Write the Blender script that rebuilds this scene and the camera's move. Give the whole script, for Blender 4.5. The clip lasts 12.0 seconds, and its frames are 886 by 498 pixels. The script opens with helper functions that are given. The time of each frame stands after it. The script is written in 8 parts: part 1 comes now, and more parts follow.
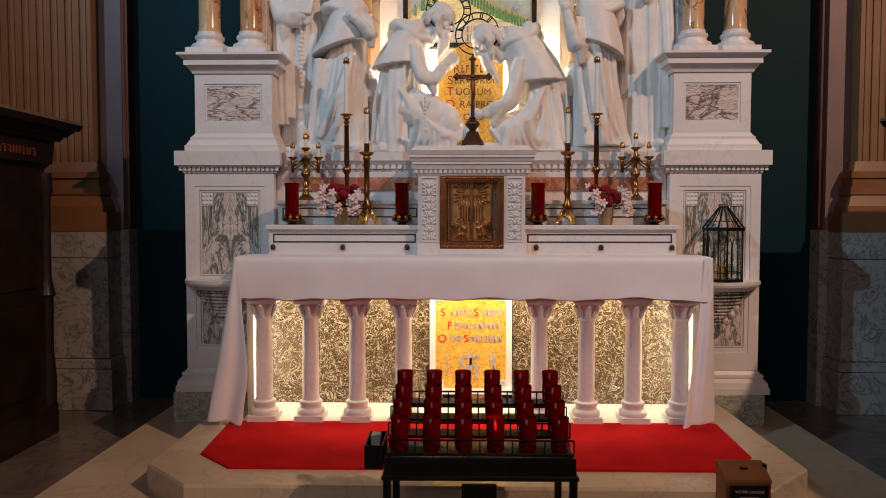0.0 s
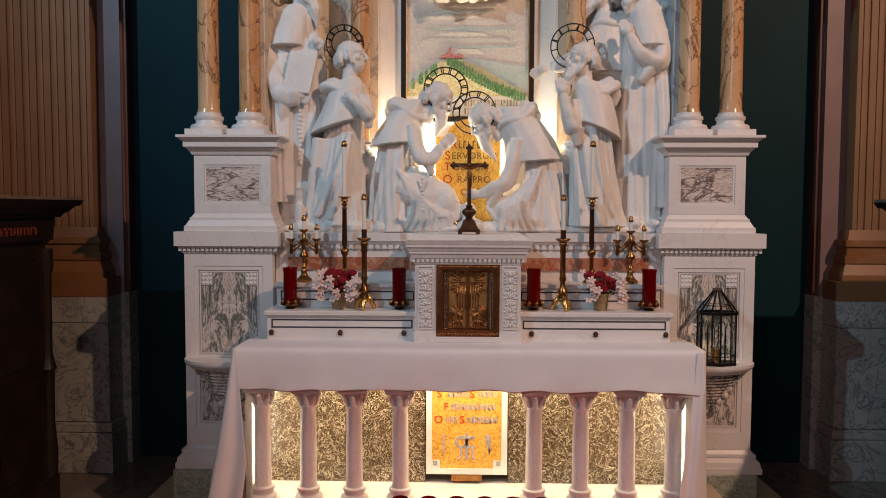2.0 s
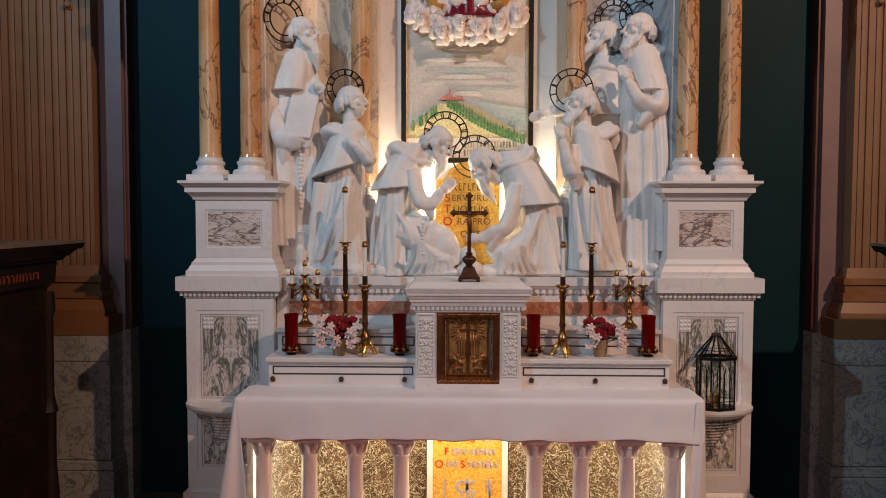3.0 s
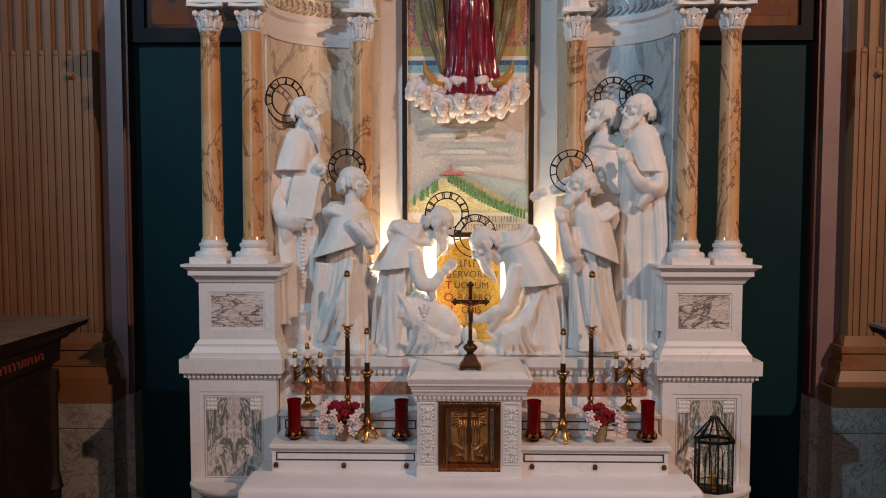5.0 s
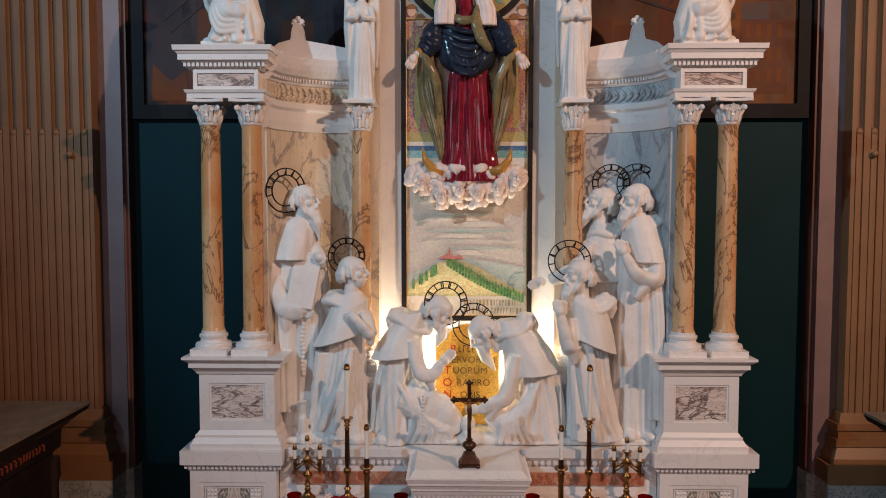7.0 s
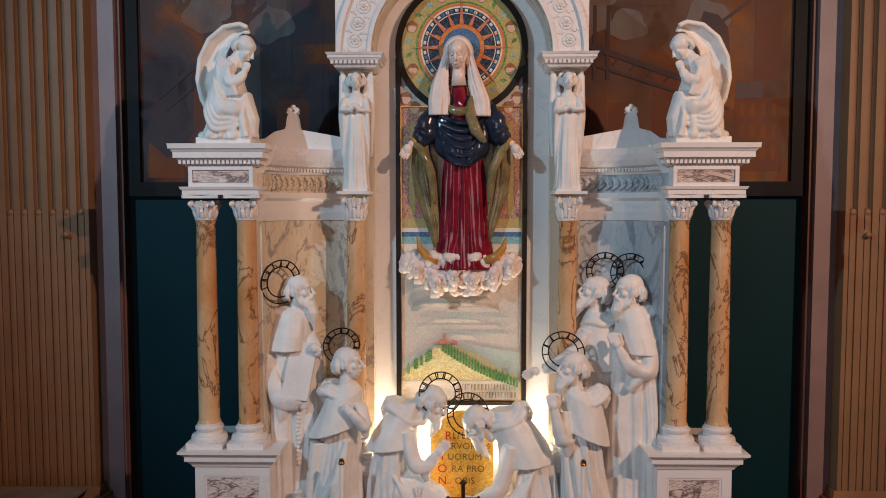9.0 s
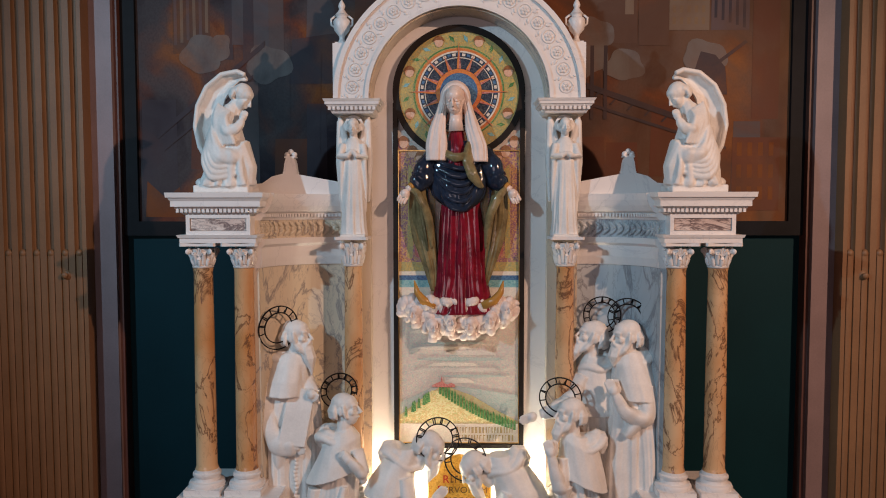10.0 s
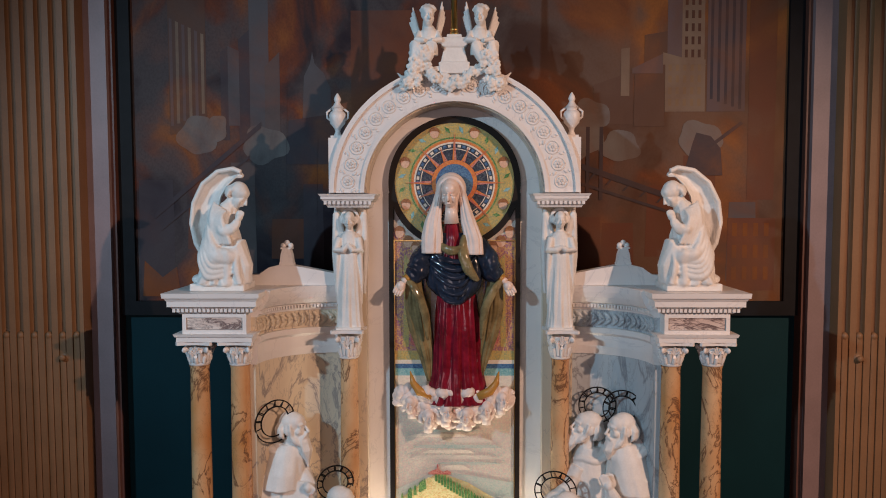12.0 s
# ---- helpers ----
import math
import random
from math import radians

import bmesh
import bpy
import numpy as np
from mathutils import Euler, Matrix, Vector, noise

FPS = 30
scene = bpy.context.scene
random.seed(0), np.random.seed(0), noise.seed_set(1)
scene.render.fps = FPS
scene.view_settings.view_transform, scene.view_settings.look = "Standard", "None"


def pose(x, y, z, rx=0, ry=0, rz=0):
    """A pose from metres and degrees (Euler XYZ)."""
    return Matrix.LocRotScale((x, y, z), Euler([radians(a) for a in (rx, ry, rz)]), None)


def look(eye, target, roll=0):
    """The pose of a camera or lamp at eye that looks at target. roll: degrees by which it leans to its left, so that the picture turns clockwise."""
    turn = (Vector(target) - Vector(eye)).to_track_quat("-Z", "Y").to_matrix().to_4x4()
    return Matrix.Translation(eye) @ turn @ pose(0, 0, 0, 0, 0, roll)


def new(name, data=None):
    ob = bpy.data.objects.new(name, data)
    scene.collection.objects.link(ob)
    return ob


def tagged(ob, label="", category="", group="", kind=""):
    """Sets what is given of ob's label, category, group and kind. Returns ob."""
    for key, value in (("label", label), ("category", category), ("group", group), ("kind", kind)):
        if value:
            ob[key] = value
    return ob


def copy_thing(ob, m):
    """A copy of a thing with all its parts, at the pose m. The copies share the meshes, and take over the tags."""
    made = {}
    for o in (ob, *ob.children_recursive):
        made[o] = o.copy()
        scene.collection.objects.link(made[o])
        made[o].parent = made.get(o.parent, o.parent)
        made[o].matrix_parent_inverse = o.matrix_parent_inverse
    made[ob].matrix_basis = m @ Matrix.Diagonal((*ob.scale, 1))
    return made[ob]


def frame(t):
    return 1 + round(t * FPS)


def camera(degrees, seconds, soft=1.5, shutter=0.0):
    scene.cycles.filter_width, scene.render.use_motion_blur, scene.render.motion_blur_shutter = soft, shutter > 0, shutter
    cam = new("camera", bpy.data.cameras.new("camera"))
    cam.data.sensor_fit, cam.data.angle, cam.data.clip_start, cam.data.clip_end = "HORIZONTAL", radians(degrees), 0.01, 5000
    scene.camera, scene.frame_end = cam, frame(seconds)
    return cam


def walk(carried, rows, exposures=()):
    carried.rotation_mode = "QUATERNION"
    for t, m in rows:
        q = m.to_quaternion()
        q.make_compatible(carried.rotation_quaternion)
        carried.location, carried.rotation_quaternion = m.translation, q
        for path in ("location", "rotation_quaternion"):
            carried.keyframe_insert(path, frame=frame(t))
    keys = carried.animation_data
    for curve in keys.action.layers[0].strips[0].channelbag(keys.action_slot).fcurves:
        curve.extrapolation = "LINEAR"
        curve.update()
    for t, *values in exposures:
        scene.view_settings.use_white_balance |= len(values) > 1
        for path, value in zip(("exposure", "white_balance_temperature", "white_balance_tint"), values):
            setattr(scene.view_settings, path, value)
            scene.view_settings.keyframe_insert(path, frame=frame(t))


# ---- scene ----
cam = camera(62.0, 12.0, soft=1.0)
# seconds, x, y, z, yaw, pitch, roll
ROWS = [
    (0.0, -0.082, -4.287, 1.234, 1.18, -2.59, 0.03),
    (0.5, -0.076, -4.301, 1.388, 1.22, -2.75, 0.13),
    (1.0, -0.073, -4.302, 1.527, 1.22, -2.80, 0.13),
    (1.5, -0.068, -4.303, 1.674, 1.20, -3.01, 0.15),
    (2.0, -0.057, -4.307, 1.821, 1.23, -3.16, 0.19),
    (2.5, -0.057, -4.315, 1.938, 1.23, -2.80, 0.12),
    (3.0, -0.065, -4.322, 2.085, 1.16, -2.75, 0.10),
    (5.0, -0.077, -4.334, 2.683, 1.12, -3.22, 0.04),
    (5.5, -0.080, -4.332, 2.838, 1.07, -3.21, 0.06),
    (6.0, -0.088, -4.332, 2.993, 0.98, -3.17, 0.04),
    (6.5, -0.085, -4.332, 3.148, 0.98, -3.14, 0.04),
    (7.0, -0.086, -4.334, 3.310, 0.94, -3.21, 0.03),
    (9.0, -0.044, -4.321, 3.970, 0.97, -3.40, -0.03),
    (9.5, -0.043, -4.313, 4.113, 0.88, -3.24, -0.04),
    (10.0, -0.022, -4.310, 4.280, 1.00, -3.25, -0.06),
    (10.5, -0.020, -4.304, 4.456, 0.95, -3.40, -0.06),
    (11.0, -0.004, -4.299, 4.619, 1.04, -3.44, -0.06),
    (11.5, -0.002, -4.295, 4.786, 0.99, -3.42, -0.09),
    (12.0, 0.011, -4.290, 4.966, 1.01, -3.46, -0.11),
]
walk(cam, [(t, pose(x, y, z, 0, 0, yaw) @ pose(0, 0, 0, 90 + pitch, 0, 0) @ pose(0, 0, 0, 0, 0, roll)) for t, x, y, z, yaw, pitch, roll in ROWS])

# ---- world and lights ----
world = bpy.data.worlds.new("world")
scene.world = world
world.use_nodes = True
world.node_tree.nodes["Background"].inputs[0].default_value = (0.5, 0.6, 0.8, 1)
world.node_tree.nodes["Background"].inputs[1].default_value = 0.05
scene.view_settings.exposure = 0.0


def area_lamp(name, eye, target, sx, sy, watts, colour):
    d = bpy.data.lights.new(name, "AREA")
    d.shape, d.size, d.size_y, d.energy, d.color = "RECTANGLE", sx, sy, watts, colour
    ob = new(name, d)
    ob.matrix_world = look(eye, target)
    return ob


def spot_lamp(name, eye, target, degrees, watts, colour, radius=0.12, blend=0.6):
    d = bpy.data.lights.new(name, "SPOT")
    d.spot_size, d.spot_blend, d.energy, d.color, d.shadow_soft_size = radians(degrees), blend, watts, colour, radius
    ob = new(name, d)
    ob.matrix_world = look(eye, target)
    return ob


# spotlights high in the side aisles, and an added pinkish fill from the nave
spot_lamp("spot_right", (5.8, -5.6, 7.6), (0.0, 1.2, 2.9), 58, 2000, (1.0, 0.62, 0.44), 0.07, 0.7)
spot_lamp("spot_left", (-5.8, -5.6, 7.6), (0.0, 1.2, 4.3), 56, 1380, (0.45, 0.76, 1.0), 0.07, 0.8)
area_lamp("nave_fill_light", (-2.0, -9.0, 4.6), (0, 1, 1.2), 4, 3, 98, (1.0, 0.80, 0.84))
# strip lamps under the altar table and behind the kneeling figures
area_lamp("table_strip_lamp", (0, 0.20, 0.885), (0, 0.30, 0.0), 2.5, 0.05, 20, (1.0, 0.80, 0.52))
for sx in (-1, 1):
    area_lamp("table_side_lamp", (sx * 1.29, 0.26, 0.45), (sx * 1.4, 0.26, 0.45), 0.03, 0.7, 4.0, (1.0, 0.86, 0.62))
for sx in (-1, 1):
    area_lamp("uplight", (sx * 0.47, 1.09, 2.02), (sx * 0.42, 1.215, 2.8), 0.18, 0.05, 15.0, (1.0, 0.86, 0.66))

# ---- materials ----


def node_mat(name, rough=0.5, metal=0.0, spec=0.5):
    m = bpy.data.materials.new(name)
    m.use_nodes = True
    b = m.node_tree.nodes["Principled BSDF"]
    b.inputs["Roughness"].default_value, b.inputs["Metallic"].default_value = rough, metal
    b.inputs["Specular IOR Level"].default_value = spec
    return m, m.node_tree, b


def coords(nt, scale=(1, 1, 1), jitter=False):
    tc = nt.nodes.new("ShaderNodeTexCoord")
    mp = nt.nodes.new("ShaderNodeMapping")
    mp.inputs["Scale"].default_value = scale
    nt.links.new(tc.outputs["Object"], mp.inputs["Vector"])
    if jitter:
        oi = nt.nodes.new("ShaderNodeObjectInfo")
        mu = nt.nodes.new("ShaderNodeMath")
        mu.operation = "MULTIPLY"
        mu.inputs[1].default_value = 40.0
        nt.links.new(oi.outputs["Random"], mu.inputs[0])
        nt.links.new(mu.outputs[0], mp.inputs["Location"])
    return mp.outputs["Vector"]


def noise_tex(nt, vec, scale, detail=5, rough=0.55, distort=0.0):
    n = nt.nodes.new("ShaderNodeTexNoise")
    n.inputs["Scale"].default_value, n.inputs["Detail"].default_value = scale, detail
    n.inputs["Roughness"].default_value, n.inputs["Distortion"].default_value = rough, distort
    nt.links.new(vec, n.inputs["Vector"])
    return n.outputs["Fac"]


def ramp(nt, fac, stops):
    r = nt.nodes.new("ShaderNodeValToRGB")
    el = r.color_ramp.elements
    while len(el) < len(stops):
        el.new(0.5)
    for e, (p, c) in zip(el, stops):
        e.position, e.color = p, (*c, 1) if len(c) == 3 else c
    nt.links.new(fac, r.inputs[0])
    return r.outputs["Color"]


def mix(nt, fac, a, b, mode="MIX"):
    m = nt.nodes.new("ShaderNodeMixRGB")
    m.blend_type = mode
    for socket, v in zip(m.inputs, (fac, a, b)):
        if isinstance(v, (float, int)):
            socket.default_value = v
        elif isinstance(v, tuple):
            socket.default_value = (*v, 1)
        else:
            nt.links.new(v, socket)
    return m.outputs[0]


def bump(nt, b, fac, strength=0.2, dist=0.01):
    n = nt.nodes.new("ShaderNodeBump")
    n.inputs["Strength"].default_value, n.inputs["Distance"].default_value = strength, dist
    nt.links.new(fac, n.inputs["Height"])
    nt.links.new(n.outputs[0], b.inputs["Normal"])


def simple(name, colour, rough=0.5, metal=0.0, var=0.12, scale=9.0, fine=90.0, bumps=0.12, jitter=False, spec=0.5):
    """Two scales of tone and a fine relief."""
    m, nt, b = node_mat(name, rough, metal, spec)
    v = coords(nt, jitter=jitter)
    big, small = noise_tex(nt, v, scale), noise_tex(nt, v, fine, 3)
    dark = tuple(c * (1 - 2 * var) for c in colour)
    lite = tuple(min(1, c * (1 + var)) for c in colour)
    col = ramp(nt, big, [(0.3, dark), (0.7, lite)])
    col = mix(nt, 0.25, col, ramp(nt, small, [(0.35, dark), (0.65, lite)]))
    nt.links.new(col, b.inputs["Base Color"])
    bump(nt, b, small, bumps, 0.004)
    return m


def veined(name, base, tint, vein, scale=3.0, width=0.03, stretch=(1, 1, 1), warp=1.2, rough=0.3, jitter=False, second=0.5):
    """Polished marble: cloudy ground with two sets of thin warped veins."""
    m, nt, b = node_mat(name, rough)
    v = coords(nt, stretch, jitter)
    ground = ramp(nt, noise_tex(nt, v, scale * 0.8, 6), [(0.3, tint), (0.62, base)])
    a = noise_tex(nt, v, scale, 7, 0.6, warp)
    veins = ramp(nt, a, [(0.5 - width, (0, 0, 0)), (0.5, (1, 1, 1)), (0.5 + width, (0, 0, 0))])
    c = noise_tex(nt, v, scale * 2.7, 6, 0.6, warp)
    fine = ramp(nt, c, [(0.52 - width * 0.7, (0, 0, 0)), (0.52, (second,) * 3), (0.52 + width * 0.7, (0, 0, 0))])
    col = mix(nt, veins, ground, vein)
    col = mix(nt, fine, col, vein)
    nt.links.new(col, b.inputs["Base Color"])
    return m


white_marble = veined("white_marble", (0.78, 0.74, 0.71), (0.71, 0.68, 0.66), (0.67, 0.64, 0.625), 1.8, 0.012, second=0.25, rough=0.42)
statue_marble = simple("statue_marble", (0.78, 0.75, 0.71), 0.5, 0, 0.07, 6, 70, 0.12)
relief_gilt = simple("relief_gilt", (0.42, 0.19, 0.075), 0.35, 1.0, 0.2, 18, 150, 0.3)
panel_marble = veined("panel_marble", (0.76, 0.68, 0.62), (0.60, 0.46, 0.40), (0.12, 0.08, 0.08), 3.2, 0.045, (0.8, 1, 2.8), 1.5, 0.25, second=0.7)
book_marble = veined("book_marble", (0.76, 0.70, 0.64), (0.64, 0.52, 0.46), (0.10, 0.12, 0.10), 4.2, 0.055, (2.0, 1, 0.75), 1.2, 0.25, second=0.8)
siena_marble = veined("siena_marble", (0.70, 0.46, 0.26), (0.50, 0.21, 0.06), (0.16, 0.075, 0.04), 1.9, 0.022, (1.3, 1.3, 0.8), 1.4, 0.18, True, 0.25)
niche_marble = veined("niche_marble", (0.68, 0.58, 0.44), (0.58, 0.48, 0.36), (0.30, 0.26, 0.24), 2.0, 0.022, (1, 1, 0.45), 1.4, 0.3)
# niche lining again, with the cooler light of the right wing in its colour
cool_lit_niche_marble = veined("cool_lit_niche_marble", (0.52, 0.56, 0.58), (0.40, 0.44, 0.46), (0.25, 0.26, 0.28), 2.4, 0.03, (1, 1, 0.45), 1.4, 0.3)
red_marble = veined("red_marble", (0.45, 0.17, 0.10), (0.36, 0.12, 0.07), (0.60, 0.35, 0.24), 5.0, 0.03, rough=0.25)
green_marble = veined("green_marble", (0.30, 0.33, 0.26), (0.17, 0.20, 0.15), (0.50, 0.52, 0.44), 22.0, 0.05, warp=0.8, rough=0.3)
brown_marble = veined("brown_marble", (0.085, 0.052, 0.026), (0.045, 0.028, 0.015), (0.78, 0.68, 0.52), 10.0, 0.017, (1, 1, 1), 2.6, 0.25, second=0.75)
dado_marble = veined("dado_marble", (0.44, 0.42, 0.38), (0.36, 0.34, 0.31), (0.13, 0.14, 0.15), 3.4, 0.03, (1, 1, 1.2), 2.5, 0.3, second=0.35)
step_marble = veined("step_marble", (0.60, 0.50, 0.35), (0.52, 0.43, 0.30), (0.45, 0.37, 0.26), 2.0, 0.02, rough=0.3)
floor_marble = veined("floor_marble", (0.20, 0.16, 0.13), (0.13, 0.10, 0.085), (0.12, 0.10, 0.09), 1.6, 0.04, rough=0.25)
pilaster_paint = simple("pilaster_paint", (0.24, 0.122, 0.056), 0.55, 0, 0.10, 2.5, 60, 0.06)
base_paint = simple("base_paint", (0.25, 0.115, 0.048), 0.45, 0, 0.10, 4, 60, 0.06)
strip_paint = simple("strip_paint", (0.25, 0.18, 0.185), 0.5, 0, 0.10, 3, 60, 0.05)
rust_paint = simple("rust_paint", (0.11, 0.042, 0.03), 0.5, 0, 0.12, 3, 60, 0.05)
green_paint = simple("green_paint", (0.003, 0.030, 0.039), 0.6, 0, 0.10, 1.5, 80, 0.06, spec=0.15)
black_paint = simple("black_paint", (0.010, 0.010, 0.012), 0.6, 0, 0.15, spec=0.15)
low_bounce_plaster = simple("low_bounce_plaster", (0.16, 0.13, 0.105), 0.8, 0, 0.1, 1.0, 40, 0.1)
carpet_red = simple("carpet_red", (0.55, 0.008, 0.012), 0.95, 0, 0.12, 6, 420, 0.5, spec=0.1)
linen = simple("linen", (0.86, 0.84, 0.86), 0.85, 0, 0.03, 5, 500, 0.15, spec=0.2)
dark_wood = simple("dark_wood", (0.022, 0.012, 0.008), 0.35, 0, 0.25, 6, 50, 0.1)
shelf_wood = simple("shelf_wood", (0.20, 0.15, 0.11), 0.5, 0, 0.2, 5, 40, 0.1)
brass = simple("brass", (0.36, 0.18, 0.06), 0.32, 1.0, 0.2, 14, 120, 0.15)
gilt = simple("gilt", (0.80, 0.50, 0.16), 0.3, 1.0, 0.15, 14, 120, 0.15)
leaf_gilt = simple("leaf_gilt", (0.50, 0.27, 0.09), 0.48, 0.7, 0.25, 18, 150, 0.35)
bronze = simple("bronze", (0.30, 0.12, 0.045), 0.38, 1.0, 0.25, 18, 150, 0.35)
dark_bronze = simple("dark_bronze", (0.11, 0.050, 0.026), 0.4, 0.8, 0.25, 14, 120, 0.2)
iron = simple("iron", (0.015, 0.014, 0.014), 0.4, 0.6, 0.2, 14, 120, 0.15)
wax = simple("wax", (0.86, 0.82, 0.74), 0.5, 0, 0.03)
inlay = simple("inlay", (0.05, 0.05, 0.06), 0.3, 0, 0.1)
petal_white = simple("petal_white", (0.80, 0.62, 0.58), 0.7, 0, 0.12, 30)
petal_red = simple("petal_red", (0.26, 0.003, 0.012), 0.9, 0, 0.2, 30)
leaf_green = simple("leaf_green", (0.04, 0.09, 0.04), 0.6, 0, 0.2, 30)
straw_pot = simple("straw_pot", (0.42, 0.30, 0.17), 0.7, 0, 0.2, 40, 160, 0.4)
ink_red = simple("ink_red", (0.62, 0.03, 0.02), 0.4, 0, 0.1)
ink_brown = simple("ink_brown", (0.22, 0.11, 0.035), 0.45, 0, 0.1)
box_wood = simple("box_wood", (0.20, 0.085, 0.035), 0.4, 0, 0.15)
label_grey = simple("label_grey", (0.45, 0.43, 0.42), 0.6, 0, 0.05)


def glass_mat(name, colour, rough=0.08, thin=0.0):
    m, nt, b = node_mat(name, rough)
    b.inputs["Base Color"].default_value = (*colour, 1)
    b.inputs["Transmission Weight"].default_value = 1.0 - thin
    b.inputs["IOR"].default_value = 1.3
    return m


red_glass = glass_mat("red_glass", (0.22, 0.002, 0.004), 0.10, 0.55)
clear_glass = glass_mat("clear_glass", (0.85, 0.88, 0.86), 0.04)


def tesserae(name, colours, size=0.012, rough=0.35, metal=0.0, patch=4.0):
    """Small glass tiles: each cell its own shade, joints sunk."""
    m, nt, b = node_mat(name, rough, metal)
    v = coords(nt)
    vo = nt.nodes.new("ShaderNodeTexVoronoi")
    vo.inputs["Scale"].default_value = 1 / size
    nt.links.new(v, vo.inputs["Vector"])
    sep = nt.nodes.new("ShaderNodeSeparateColor")
    nt.links.new(vo.outputs["Color"], sep.inputs[0])
    blend = mix(nt, 0.55, sep.outputs[0], noise_tex(nt, v, patch, 4))
    n = len(colours)
    col = ramp(nt, blend, [(0.2 + 0.6 * i / max(1, n - 1), c) for i, c in enumerate(colours)])
    nt.links.new(col, b.inputs["Base Color"])
    bump(nt, b, vo.outputs["Distance"], 0.4, -0.003)
    return m


gold_tile = tesserae("gold_tile", [(0.62, 0.30, 0.04), (0.85, 0.50, 0.09), (0.95, 0.62, 0.14)], 0.011, 0.3, 0.25)
flame = bpy.data.materials.new("flame")
flame.use_nodes = True
flame.node_tree.nodes["Principled BSDF"].inputs["Emission Color"].default_value = (1.0, 0.45, 0.12, 1)
flame.node_tree.nodes["Principled BSDF"].inputs["Emission Strength"].default_value = 25.0

# ---- helpers for meshes ----


def thing(name, at=(0, 0, 0), label="", category="", group="", kind=""):
    ob = new(name)
    ob.location = at
    ob.empty_display_size = 0.1
    return tagged(ob, label, category, group, kind)


def mesh_of(name, bm, material, smooth=None):
    me = bpy.data.meshes.new(name)
    bmesh.ops.recalc_face_normals(bm, faces=bm.faces[:])
    bm.to_mesh(me)
    bm.free()
    for mt in material if isinstance(material, (list, tuple)) else [material]:
        me.materials.append(mt)
    if smooth is not None:
        me.shade_smooth() if smooth >= 180 else me.set_sharp_from_angle(angle=radians(smooth))
    return me


def part(name, bm, material, parent=None, label="", smooth=None):
    ob = new(name, mesh_of(name, bm, material, smooth))
    ob.parent = parent
    return tagged(ob, label)


def single(name, bm, material, label, category, group="", kind="", smooth=None):
    return tagged(new(name, mesh_of(name, bm, material, smooth)), label, category, group, kind)


def hexa(bm, lo, hi):
    """A prism between two level rectangles (x0, x1, y0, y1, z)."""
    v = []
    for x0, x1, y0, y1, z in (lo, hi):
        v.append([bm.verts.new(p) for p in ((x0, y0, z), (x1, y0, z), (x1, y1, z), (x0, y1, z))])
    bm.faces.new(v[0][::-1])
    bm.faces.new(v[1])
    for i in range(4):
        j = (i + 1) % 4
        bm.faces.new((v[0][i], v[0][j], v[1][j], v[1][i]))


def box(bm, x0, x1, y0, y1, z0, z1, bevel=0.0):
    if bevel <= 0:
        hexa(bm, (x0, x1, y0, y1, z0), (x0, x1, y0, y1, z1))
        return bm
    b = bevel
    hexa(bm, (x0 + b, x1 - b, y0 + b, y1 - b, z0), (x0, x1, y0, y1, z0 + b))
    hexa(bm, (x0, x1, y0, y1, z0 + b), (x0, x1, y0, y1, z1 - b))
    hexa(bm, (x0, x1, y0, y1, z1 - b), (x0 + b, x1 - b, y0 + b, y1 - b, z1))
    return bm


def stack(bm, x0, x1, y0, y1, courses, sides=(1, 1)):
    """Moulded courses (z0, z1, out below, out above) round three sides of a block; y1 is the flat back."""
    for z0, z1, a, b in courses:
        hexa(bm, (x0 - a * sides[0], x1 + a * sides[1], y0 - a, y1, z0), (x0 - b * sides[0], x1 + b * sides[1], y0 - b, y1, z1))
    return bm


def lathe(bm, profile, cx=0.0, cy=0.0, n=24, caps=True):
    rings = []
    for r, z in profile:
        rings.append([bm.verts.new((cx + r * math.cos(2 * math.pi * i / n), cy + r * math.sin(2 * math.pi * i / n), z)) for i in range(n)])
    for a, b in zip(rings, rings[1:]):
        for i in range(n):
            bm.faces.new((a[i], a[(i + 1) % n], b[(i + 1) % n], b[i]))
    if caps:
        bm.faces.new(rings[0][::-1])
        bm.faces.new(rings[-1])
    return bm


def ball(bm, c, r, turn=None, u=14, v=9):
    """An ellipsoid at c with radii r, turned by a 3x3 matrix."""
    rx, ry, rz = r if isinstance(r, tuple) else (r, r, r)
    c, rings = Vector(c), []
    for j in range(1, v):
        p = math.pi * j / v
        ring = []
        for i in range(u):
            a = 2 * math.pi * i / u
            q = Vector((rx * math.sin(p) * math.cos(a), ry * math.sin(p) * math.sin(a), rz * math.cos(p)))
            ring.append(bm.verts.new(c + (turn @ q if turn else q)))
        rings.append(ring)
    q = Vector((0, 0, rz))
    q = turn @ q if turn else q
    top, end = bm.verts.new(c + q), bm.verts.new(c - q)
    for i in range(u):
        j = (i + 1) % u
        bm.faces.new((top, rings[0][i], rings[0][j]))
        bm.faces.new((end, rings[-1][j], rings[-1][i]))
        for a, b in zip(rings, rings[1:]):
            bm.faces.new((a[i], b[i], b[j], a[j]))
    return bm


